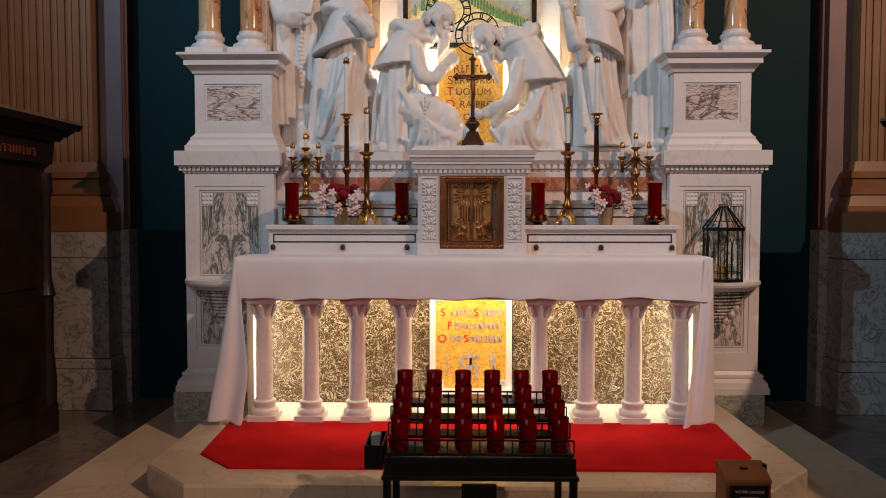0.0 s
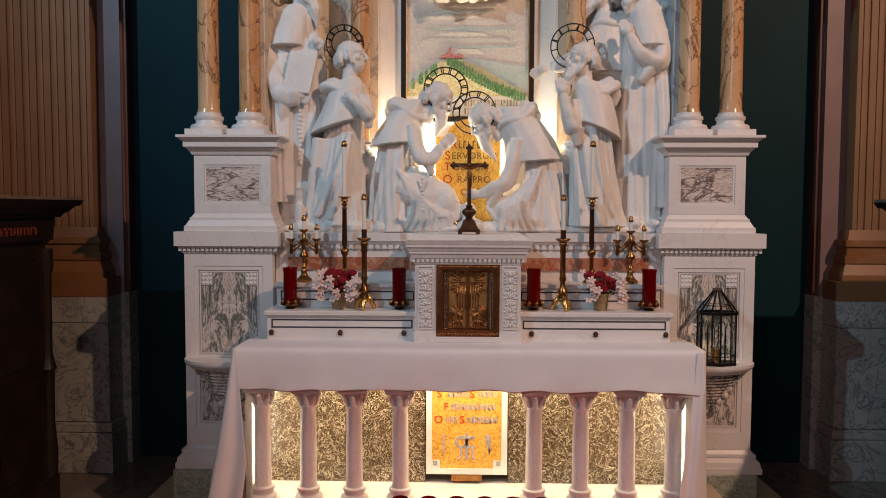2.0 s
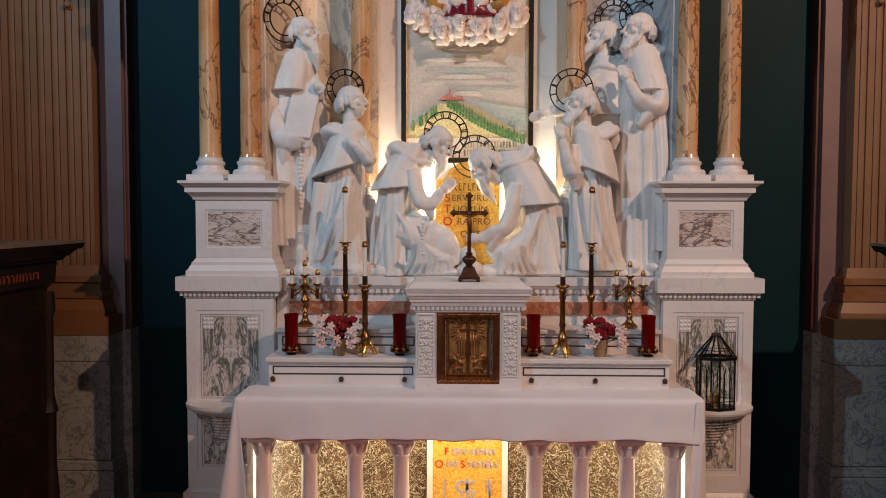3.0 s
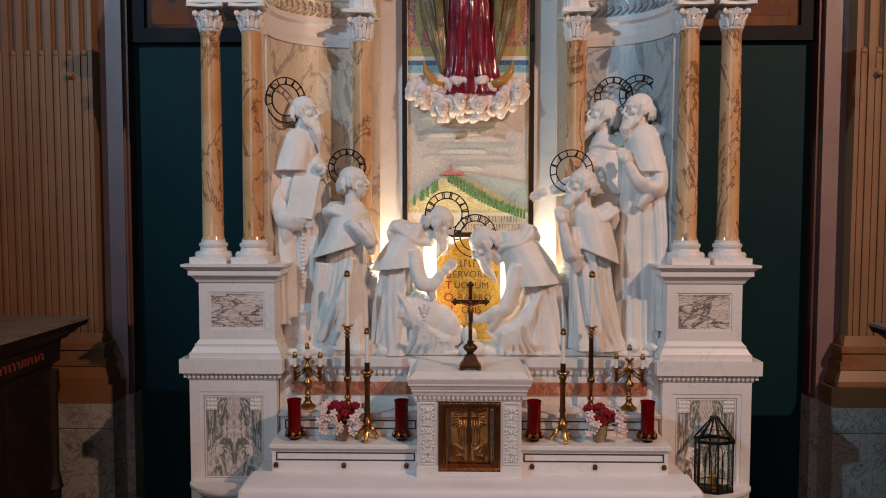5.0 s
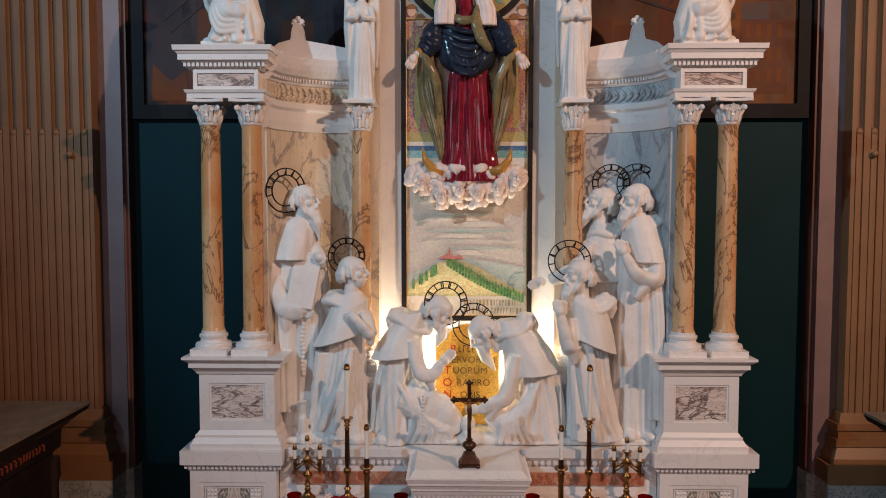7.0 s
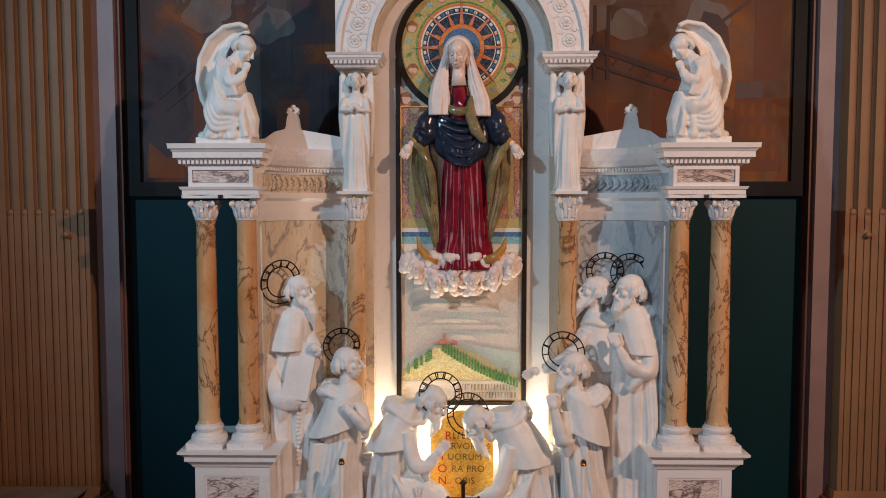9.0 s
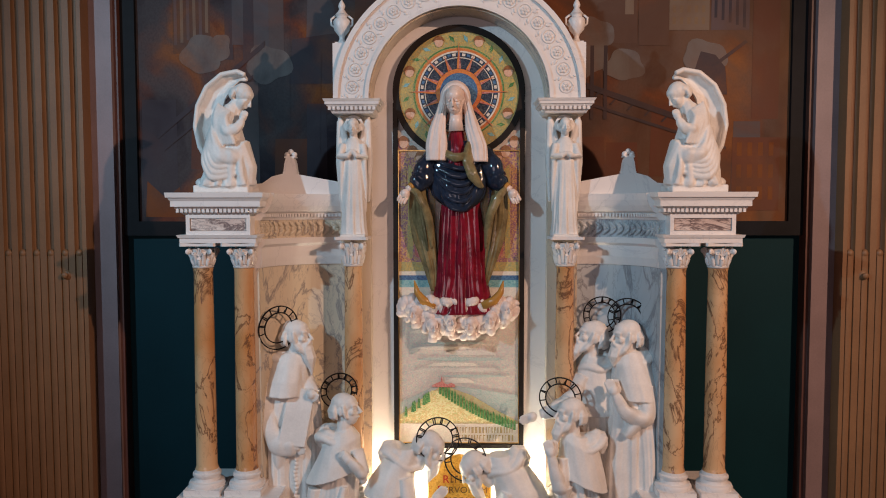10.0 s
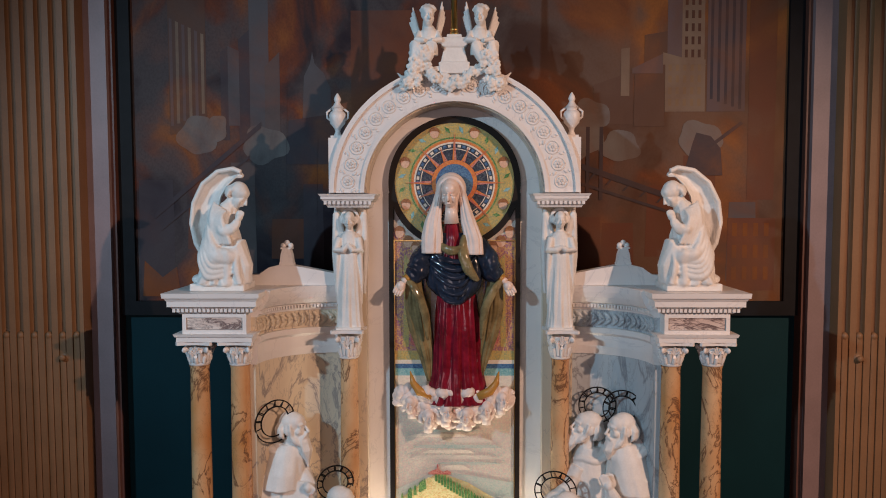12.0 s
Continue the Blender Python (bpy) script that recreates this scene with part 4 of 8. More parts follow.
def capital_mesh(r, h):
    """Leaf capital with corner scrolls, from z 0 to h."""
    bm = lathe(B(), [(r * 0.93, 0), (r * 1.08, 0.006), (r * 1.08, 0.014), (r * 0.93, 0.018), (r * 1.0, h * 0.5), (r * 1.25, h * 0.86)], n=18)
    for row, (k0, n, z0, z1, out) in enumerate(((0, 8, 0.02, h * 0.45, 1.25), (0.5, 8, 0.03, h * 0.68, 1.4))):
        for k in range(n):
            a = 2 * math.pi * (k + k0) / n
            c, s = math.cos(a), math.sin(a)
            tube(bm, [(r * 0.95 * c, r * 0.95 * s, z0), (r * 1.08 * c, r * 1.08 * s, z1 * 0.7), (r * out * c, r * out * s, z1), (r * (out + 0.08) * c, r * (out + 0.08) * s, z1 - 0.014)], [r * 0.20, r * 0.26, r * 0.2, r * 0.08], 6)
    for k in range(4):
        a = math.pi / 4 + math.pi / 2 * k
        c, s = math.cos(a), math.sin(a)
        m = Matrix.Rotation(a, 3, "Z")
        ball(bm, (r * 1.62 * c, r * 1.62 * s, h * 0.74), (r * 0.30, r * 0.16, r * 0.30), m, 10, 7)
        tube(bm, [(r * 1.0 * c, r * 1.0 * s, h * 0.35), (r * 1.3 * c, r * 1.3 * s, h * 0.75), (r * 1.6 * c, r * 1.6 * s, h * 0.87)], [r * 0.12, r * 0.16, r * 0.12], 6)
    for k in range(4):
        a = math.pi / 2 * k
        for d in range(-2, 3):
            ad = d * 0.5
            nx, ny = math.cos(a), math.sin(a)
            tube(bm, [(nx * r * 1.12, ny * r * 1.12, h * 0.5), (nx * r * 1.32 - ny * r * 0.55 * math.sin(ad), ny * r * 1.32 + nx * r * 0.55 * math.sin(ad), h * (0.5 + 0.40 * math.cos(ad)))], [r * 0.05, r * 0.12], 6)
    return bm


def column(name, at, z_shaft, z_cap, r, group, plinth=0.125, foot=0.16, cap_h=0.175):
    """Round column; z of its shaft's foot and head above its own base."""
    t = thing(name, at, "polished orange siena marble column with white base and capital", "column", group)
    part("plinth", box(B(), -plinth, plinth, -plinth, plinth, 0, foot * 0.27), white_marble, t)
    f = foot
    part("base", lathe(B(), [(plinth * 0.98, f * 0.27), (plinth, f * 0.38), (plinth * 0.94, f * 0.48), (r * 1.28, f * 0.52), (r * 1.22, f * 0.66), (r * 1.36, f * 0.74), (r * 1.34, f * 0.84), (r * 1.15, f * 0.88), (r * 1.12, f * 1.0)], n=24), white_marble, t, smooth=45)
    prof = [(r * 1.1, z_shaft), (r * 1.02, z_shaft + 0.02)]
    for k in range(9):
        u = k / 8
        prof.append((r * (1 - 0.11 * u ** 1.6), z_shaft + 0.025 + (z_cap - z_shaft - 0.05) * u))
    prof.append((r * 0.96, z_cap))
    part("shaft", lathe(B(), prof, n=28), siena_marble, t, "polished orange and cream marble shaft", smooth=45)
    bm = capital_mesh(r * 0.93, cap_h - 0.02)
    bmesh.ops.translate(bm, vec=(0, 0, z_cap), verts=bm.verts[:])
    part("capital", bm, white_marble, t, "carved white leaf capital", smooth=60)
    # abacus with hollowed sides
    bm, w = B(), r * 1.72
    pts = []
    for k in range(4):
        a = math.pi / 2 * k
        for q in (-0.9, -0.5, 0.0, 0.5, 0.9):
            d = w * (1.0 - 0.16 * (1 - (q / 0.9) ** 2))
            pts.append((d * math.cos(a) - q * w * math.sin(a), d * math.sin(a) + q * w * math.cos(a)))
    lo, hi = [[bm.verts.new((x, y, z)) for x, y in pts] for z in (z_cap + cap_h - 0.022, z_cap + cap_h)]
    for i in range(len(pts)):
        j = (i + 1) % len(pts)
        bm.faces.new((lo[i], lo[j], hi[j], hi[i]))
    bm.faces.new(lo[::-1])
    bm.faces.new(hi)
    part("abacus", bm, white_marble, t)
    return t


outer = column("outer_column", (-1.762, 0.725, 2.3025), 0.16, 1.562, 0.0715, "outer altar columns")
for x in (-1.481, 1.481, 1.762):
    copy_thing(outer, pose(x, 0.725, 2.3025))
inner = column("inner_column", (-0.765, 1.0, 2.14), 0.16, 1.715, 0.070, "inner altar columns", 0.115, 0.16, 0.215)
copy_thing(inner, pose(0.765, 1.0, 2.14))


def entablature(s):
    t = thing("entablature", (0, 0, 0), "white marble entablature block with veined frieze panel", "entablature", "entablature blocks over the columns")
    xa, xb = (-1.86, -1.385) if s < 0 else (1.385, 1.86)
    y0, y1 = 0.63, 1.1
    part("architrave", stack(B(), xa, xb, y0, y1, [(4.0405, 4.075, 0.02, 0.02), (4.075, 4.095, 0.028, 0.036)]), white_marble, t)
    part("frieze", box(B(), xa + 0.02, xb - 0.02, y0 + 0.012, y1, 4.095, 4.232), white_marble, t)
    f = part("frieze_frame", frame_rect(B(), xa + 0.02, xb - 0.02, 4.095, 4.232, 0.026, y0 - 0.006, y0 + 0.012), white_marble, t)
    part("frieze_panel", box(B(), xa + 0.05, xb - 0.05, y0 + 0.004, y0 + 0.0125, 4.125, 4.202), panel_marble, t, "veined marble frieze panel")
    part("cornice", stack(B(), xa, xb, y0, y1, [(4.232, 4.245, 0.0, 0.012), (4.272, 4.285, 0.04, 0.045), (4.285, 4.325, 0.062, 0.062), (4.325, 4.345, 0.066, 0.078), (4.345, 4.378, 0.086, 0.09)]), white_marble, t)
    bm = stack(B(), xa, xb, y0, y1, [(4.245, 4.272, 0.012, 0.012)])
    for k in range(19):
        box(bm, xa - 0.034 + k * 0.0291, xa - 0.034 + k * 0.0291 + 0.018, y0 - 0.036, y0 - 0.010, 4.246, 4.272)
    for k in range(14):
        for xo in (xa - 0.034, xb + 0.014):
            box(bm, xo, xo + 0.02, y0 + 0.005 + k * 0.029, y0 + 0.023 + k * 0.029, 4.246, 4.272)
    part("dentil_course", bm, white_marble, t)


entablature(-1)
entablature(1)


def niche(s):
    """Curved wing wall between the outer columns and the arch, with its own cornice and gable."""
    t = thing("niche_wing", (0, 0, 0), "curved marble niche wing with cornice and low gable", "niche wall", "niche wings beside the arch")
    n = 22

    def sweep(bm, prof, back):
        """Sweeps (out, z) points along the curve; closes to a back line."""
        rows = []
        for k in range(n + 1):
            a = math.pi / 2 * k / n
            ca, sa = math.cos(a), math.sin(a)
            row = []
            for o, z in prof:
                row.append(bm.verts.new((s * (0.84 + (0.54 - o) * ca), 0.74 + (0.44 - o) * sa, z)))
            row += [bm.verts.new((s * (0.84 + 0.62 * ca), 0.74 + 0.52 * sa, z)) for z in (prof[-1][1], prof[0][1])]
            rows.append(row)
        m = len(rows[0])
        for a, b in zip(rows, rows[1:]):
            for i in range(m):
                bm.faces.new((a[i], a[(i + 1) % m], b[(i + 1) % m], b[i]))
        bm.faces.new(rows[0])
        bm.faces.new(rows[-1][::-1])
        return bm

    # warm colour left, cool colour right: the lamps' tints put into the marble
    lining = niche_marble if s < 0 else cool_lit_niche_marble
    part("lower_wall", sweep(B(), [(0, 1.655), (0, 2.30)], 0), white_marble, t)
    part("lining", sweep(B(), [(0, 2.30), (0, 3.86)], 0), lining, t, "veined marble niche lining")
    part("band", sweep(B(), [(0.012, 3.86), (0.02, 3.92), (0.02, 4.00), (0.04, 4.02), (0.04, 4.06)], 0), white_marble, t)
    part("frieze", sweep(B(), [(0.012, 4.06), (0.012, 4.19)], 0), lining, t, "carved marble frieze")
    bm = B()
    for k in range(15):
        a = math.pi / 2 * (k + 0.5) / 15
        x, yy = s * (0.84 + 0.522 * math.cos(a)), 0.74 + 0.422 * math.sin(a)
        m = Matrix.Rotation(a if s > 0 else math.pi - a, 3, "Z")
        for dz, tw, w in ((0.025, 0.7, 0.040), (-0.025, -0.7, 0.040), (0.0, 1.3 * (-1) ** k, 0.030)):
            ball(bm, (x, yy, 4.125 + dz), (0.012, w, 0.014), m @ Matrix.Rotation(tw, 3, "X"), 9, 6)
    part("frieze_carving", bm, lining, t, "carved leaf scroll", smooth=180)
    part("cornice", sweep(B(), [(0.02, 4.19), (0.03, 4.21), (0.03, 4.235), (0.06, 4.25), (0.085, 4.29), (0.10, 4.33), (0.11, 4.375)], 0), white_marble, t)
    bm = B()
    for k in range(30):
        a = math.pi / 2 * (k + 0.4) / 30
        m = Matrix.Translation((s * (0.84 + 0.50 * math.cos(a)), 0.74 + 0.40 * math.sin(a), 4.222)) @ Matrix.Rotation(a if s > 0 else math.pi - a, 4, "Z")
        bmesh.ops.create_cube(bm, size=1, matrix=m @ Matrix.Diagonal((0.02, 0.014, 0.022, 1)))
    part("dentil_course", bm, white_marble, t)
    # low gable with a small stele
    pts = [(-0.27, 4.376), (0.36, 4.376), (0.36, 4.465), (0.20, 4.495), (0.06, 4.52), (-0.05, 4.525), (-0.13, 4.505), (-0.20, 4.455), (-0.27, 4.45)]
    gx = s * 1.235
    part("gable", flat(B(), [(gx - s * px, z) for px, z in pts], 1.07, 0.10), white_marble, t)
    bm = B()
    for z0, z1, a, b in ((4.515, 4.54, 0.054, 0.054), (4.54, 4.60, 0.050, 0.042), (4.60, 4.64, 0.042, 0.030), (4.64, 4.652, 0.042, 0.042)):
        hexa(bm, (gx - a, gx + a, 1.09, 1.15, z0), (gx - b, gx + b, 1.09, 1.15, z1))
    for dx, dz in ((-0.026, 0.665), (0.026, 0.665), (0.0, 0.685)):
        ball(bm, (gx + dx, 1.12, 4.0 + dz), (0.022, 0.02, 0.022), None, 10, 8)
    part("finial", bm, white_marble, t, "small carved finial", smooth=40)


niche(-1)
niche(1)


def central_panel():
    t = thing("reredos_wall", (0, 0, 0), "white marble wall panel behind the mosaic", "wall panel")
    part("panel", box(B(), -0.90, 0.90, 1.215, 1.40, 1.655, 5.06), white_marble, t)
    bm = B()
    pts = [(0.66 * math.cos(math.pi * k / 24), 5.06 + 0.66 * math.sin(math.pi * k / 24)) for k in range(25)]
    flat(bm, pts, 1.215, 0.18)
    part("arch_panel", bm, white_marble, t)
    # plinths below the inner columns, with moulded shelf
    for s in (-1, 1):
        xa, xb = sorted((s * 0.63, s * 0.90))
        part("inner_plinth", stack(B(), xa, xb, 0.90, 1.215, [(1.655, 2.02, 0, 0), (2.02, 2.06, 0.01, 0.03), (2.06, 2.10, 0.04, 0.04), (2.10, 2.139, 0.03, 0.03)]), white_marble, t)
    for s in (-1, 1):
        xa, xb = sorted((s * 0.65, s * 0.87))
        part("back_pilaster", box(B(), xa, xb, 1.12, 1.215, 2.14, 4.95), niche_marble, t, "cream marble pilaster strip")


central_panel()


def arch():
    t = thing("arch", (0, 0, 0), "white marble arch with carved flower band and square shoulders", "arch")
    y0, y1 = 0.955, 1.215
    for s in (-1, 1):
        xa, xb = sorted((s * 0.61, s * 0.90))
        part("impost", stack(B(), xa, xb, y0, y1, [(4.945, 4.965, 0.0, 0.012), (4.99, 5.005, 0.03, 0.04), (5.005, 5.025, 0.046, 0.046), (5.025, 5.042, 0.05, 0.06)]), white_marble, t)
        bm = stack(B(), xa, xb, y0, y1, [(4.965, 4.99, 0.012, 0.012)])
        for k in range(11):
            box(bm, xa - 0.025 + k * 0.0315, xa - 0.005 + k * 0.0315, y0 - 0.03, y0 - 0.01, 4.967, 4.99)
        part("dentil_course", bm, white_marble, t)
        # square shoulder outside the ring, up to the urn's seat
        bm, pts = B(), [(s * 0.895, 5.042), (s * 0.895, 5.44), (s * 0.80, 5.44)]
        for k in range(9):
            a = radians(26.0 - 26.0 * k / 8)
            pts.append((s * 0.885 * math.cos(a), 5.05 + 0.885 * math.sin(a)))
        flat(bm, pts, y0 + 0.012, y1 - y0 - 0.012)
        part("shoulder", bm, white_marble, t)
    part("ring", ring_flat(B(), 0, 5.05, 0.645, 0.882, y0, y1 - y0, 48, 0, 180), white_marble, t, smooth=30)
    part("outer_bead", ring_flat(B(), 0, 5.05, 0.855, 0.890, y0 - 0.02, 0.03, 48, 0, 180), white_marble, t, smooth=30)
    part("inner_bead", ring_flat(B(), 0, 5.05, 0.640, 0.668, y0 - 0.014, 0.03, 48, 0, 180), white_marble, t, smooth=30)
    bm = B()
    for k in range(19):
        # rosette in a vine ring, with leaves between
        a = radians(6 + 168 * k / 18)
        x, z = 0.76 * math.cos(a), 5.05 + 0.76 * math.sin(a)
        ring = [(x + 0.046 * math.cos(b), y0 - 0.001, z + 0.046 * math.sin(b)) for b in [2 * math.pi * q / 16 for q in range(17)]]
        tube(bm, ring, 0.0055, 6)
        for q in range(6):
            b = 2 * math.pi * q / 6 + k
            ball(bm, (x + 0.020 * math.cos(b), y0 - 0.002, z + 0.020 * math.sin(b)), (0.013, 0.008, 0.013), None, 8, 5)
        ball(bm, (x, y0 - 0.006, z), 0.009, None, 8, 5)
        a2 = a + radians(168 / 36)
        for sd in (-1, 1):
            for r, w in ((0.76 + 0.040 * sd, 0.020), (0.76 + 0.066 * sd, 0.014)):
                ball(bm, (r * math.cos(a2), y0, 5.05 + r * math.sin(a2)), (w, 0.007, w * 0.5), Matrix.Rotation(-a2 + sd * 0.8, 3, "Y"), 8, 5)
    part("flower_band", bm, white_marble, t, "carved flower band", smooth=180)
    part("soffit_panel", ring_flat(B(), 0, 5.05, 0.632, 0.642, 0.99, 0.22, 48, 0, 180), niche_marble, t)


arch()


def urn(s):
    t = thing("urn", (s * 0.843, 1.07, 5.441), "small white marble urn with handles on the arch shoulder", "urn", "urns on the arch")
    part("seat", box(B(), -0.045, 0.045, -0.045, 0.045, 0, 0.02), white_marble, t)
    part("bowl", lathe(B(), [(0.03, 0.02), (0.018, 0.05), (0.022, 0.07), (0.055, 0.11), (0.062, 0.17), (0.050, 0.19), (0.036, 0.20), (0.040, 0.215), (0.048, 0.22), (0.030, 0.24), (0.018, 0.26), (0.026, 0.28), (0.020, 0.30), (0.005, 0.325)], n=16), white_marble, t, smooth=50)
    for q in (-1, 1):
        part("handle", tube(B(), [(q * 0.050, 0, 0.13), (q * 0.075, 0, 0.15), (q * 0.078, 0, 0.19), (q * 0.045, 0, 0.215)], 0.008, 8), white_marble, t, smooth=180)


urn(-1)
urn(1)

# ---- carved figures ----


def robe(bm, secs, amp=0.10, folds=9, seed=0.0, n=120, steps=52, lean=0.0, tilt=0.0):
    """Draped cloth through ellipses (z, cx, cy, rx, ry): rounded folds with sharp hollows that deepen to the hem.
    lean turns the folds round the body towards the top, tilt slopes the hem."""
    secs = sorted(secs)
    zs = np.linspace(secs[0][0], secs[-1][0], steps + 1)
    cols = []
    for i in range(1, 5):
        v = np.interp(zs, [q[0] for q in secs], [q[i] for q in secs])
        for _ in range(3):
            v[1:-1] = 0.25 * v[:-2] + 0.5 * v[1:-1] + 0.25 * v[2:]
        cols.append(v)
    rng = random.Random(int(abs(seed) * 1000) + folds)
    cape = amp <= 0.06
    count = folds if cape else int(folds * 1.7)
    ridges = []
    for k in range(count):
        ridges.append((2 * math.pi * (k + rng.uniform(-0.3, 0.3)) / count, 2 * math.pi / count * rng.uniform(0.45, 0.85), rng.uniform(0.5, 1.0), rng.uniform(0.35, 1.3), rng.uniform(-0.22, 0.22), rng.uniform(0, 6)))
    a = np.arange(n) * 2 * math.pi / n
    prev = None
    for k in range(steps + 1):
        u = k / steps
        f = np.zeros(n)
        for c, w, h, top, sway, ph in ridges:
            d = (a - c - lean * u - sway * math.sin(2.4 * u + ph) + math.pi) % (2 * math.pi) - math.pi
            fade = min(1.0, max(0.0, (top - u) / 0.4))
            f = np.maximum(f, h * fade * np.sqrt(np.maximum(0.0, 1 - (d / w) ** 2)))
        f = f + 0.10 * np.sin(a * folds * 2.3 + 5 * u + seed)
        g = 1 + (1.5 * amp * (f - 0.4) * (1 - 0.55 * u) + 0.11 * (1 - u) ** 2 if cape else 1.75 * amp * (f - 0.45) * (1.1 - 0.45 * u))
        cx, cy, rx, ry = [c[k] for c in cols]
        ring = []
        for i in range(n):
            dx = rx * g[i] * math.cos(a[i])
            ring.append(bm.verts.new((cx + dx, cy + ry * g[i] * math.sin(a[i]), zs[k] + tilt * dx)))
        if prev:
            for i in range(n):
                bm.faces.new((prev[i], prev[(i + 1) % n], ring[(i + 1) % n], ring[i]))
        else:
            bm.faces.new(ring[::-1])
        prev = ring
    bm.faces.new(prev)


def sleeve(bm, pts, radii, seed=0.0, n=22):
    """A wide cloth sleeve through points, with creases across and along it."""
    pts, fine, rad = [Vector(p) for p in pts], [], []
    for i in range(len(pts) - 1):
        p0, p1, p2, p3 = pts[max(0, i - 1)], pts[i], pts[i + 1], pts[min(len(pts) - 1, i + 2)]
        for k in range(7):
            w = k / 7
            fine.append(0.5 * (2 * p1 + (p2 - p0) * w + (2 * p0 - 5 * p1 + 4 * p2 - p3) * w * w + (3 * p1 - p0 - 3 * p2 + p3) * w ** 3))
            rad.append(radii[i] * (1 - w) + radii[i + 1] * w)
    fine.append(pts[-1])
    rad.append(radii[-1])
    prev, up = None, Vector((0.13, 0.97, 0.2))
    for i, p in enumerate(fine):
        d = (fine[min(i + 1, len(fine) - 1)] - fine[max(i - 1, 0)]).normalized()
        sd = d.cross(up if abs(d.dot(up)) < 0.93 else Vector((1, 0, 0))).normalized()
        t = sd.cross(d)
        ring = []
        for k in range(n):
            b = 2 * math.pi * k / n
            r = rad[i] * (1.0 + 0.13 * abs(math.sin(i * 0.62 + 1.1 * math.sin(b + seed) + seed)) + 0.09 * math.sin(3 * b + seed + 0.2 * i) - 0.05)
            ring.append(bm.verts.new(p + r * (sd * math.cos(b) + t * math.sin(b))))
        if prev:
            for k in range(n):
                bm.faces.new((prev[k], prev[(k + 1) % n], ring[(k + 1) % n], ring[k]))
        else:
            bm.faces.new(ring[::-1])
        prev = ring
    bm.faces.new(prev)


def head(bm, c, f, size=1.0, beard=0.12, hair=True, young=False):
    """A carved head at c that looks along f."""
    c, f, size = Vector(c), Vector(f).normalized(), size * 1.05
    s = f.cross(Vector((0, 0, 1))).normalized()
    u = s.cross(f)
    m = Matrix((s, f, u)).transposed()

    def at(a, b, d):
        return c + size * (s * a + f * b + u * d)

    def el(p, r):
        ball(bm, p, tuple(size * q for q in r), m, 18, 12)

    def limb(pts, rad, n=8):
        tube(bm, [at(*p) for p in pts], [size * q for q in rad], n)

    el(at(0, -0.018, 0.030), (0.074, 0.092, 0.084))
    el(at(0, 0.030, 0.038), (0.060, 0.056, 0.056))
    el(at(0, 0.028, -0.042), (0.054, 0.058, 0.078))
    if not young:
        limb([(-0.046, 0.066, 0.020), (-0.018, 0.084, 0.024), (0.018, 0.084, 0.024), (0.046, 0.066, 0.020)], [0.009, 0.011, 0.011, 0.009])
    limb([(0, 0.080, 0.022), (0, 0.100, -0.006), (0, 0.114, -0.030), (0, 0.092, -0.040)], [0.009, 0.010, 0.014, 0.012])
    el(at(0, 0.086, -0.066), (0.020, 0.012, 0.006))
    for q in (-1, 1):
        el(at(q * 0.030, 0.072, 0.002), (0.014, 0.012, 0.008))
        el(at(q * 0.038, 0.058, -0.026), (0.022, 0.022, 0.020))
        if young:
            el(at(q * 0.034, 0.052, -0.040), (0.024, 0.026, 0.034))
            continue
        el(at(q * 0.076, -0.012, -0.010), (0.010, 0.020, 0.030))
        limb([(q * 0.072, 0.012, 0.030), (q * 0.074, 0.016, -0.010), (q * 0.060, 0.020, -0.060)], [0.010, 0.014, 0.012])
    if hair:
        for k in range(15):
            b = math.pi * (0.12 + 0.76 * k / 14)
            x, y = 0.079 * math.cos(b), -0.018 - 0.096 * math.sin(b)
            wv = 0.006 * math.sin(k * 2.1)
            limb([(x * 0.92, y * 0.92, 0.035 + wv), (x * 1.06, y * 1.04, 0.002), (x * 1.03, y * 1.02, -0.040 + wv), (x * 0.82, y * 0.92, -0.064 + wv)], [0.008, 0.018, 0.019, 0.008], 7)
    if beard:
        limb([(0, 0.052, -0.070), (0, 0.070, -0.105), (0, 0.082, -0.10 - beard * 0.6), (0, 0.084, -0.11 - beard)], [0.048, 0.044, 0.028, 0.006], 12)
        for q in (-1, 1):
            limb([(q * 0.004, 0.098, -0.050), (q * 0.026, 0.088, -0.062), (q * 0.040, 0.070, -0.088)], [0.010, 0.012, 0.005])
            limb([(q * 0.064, 0.004, -0.035), (q * 0.054, 0.034, -0.085), (q * 0.026, 0.064, -0.120)], [0.014, 0.022, 0.018])
            for k in range(3):
                limb([(q * (0.012 + 0.014 * k), 0.098 - 0.012 * k, -0.080), (q * (0.014 + 0.012 * k), 0.112 - 0.014 * k, -0.10 - beard * 0.35), (q * 0.008, 0.092, -0.10 - beard * 0.85)], [0.008, 0.012, 0.005], 6)
    limb([(0, -0.02, -0.05), (0, -0.040, -0.17)], [0.048, 0.056], 12)


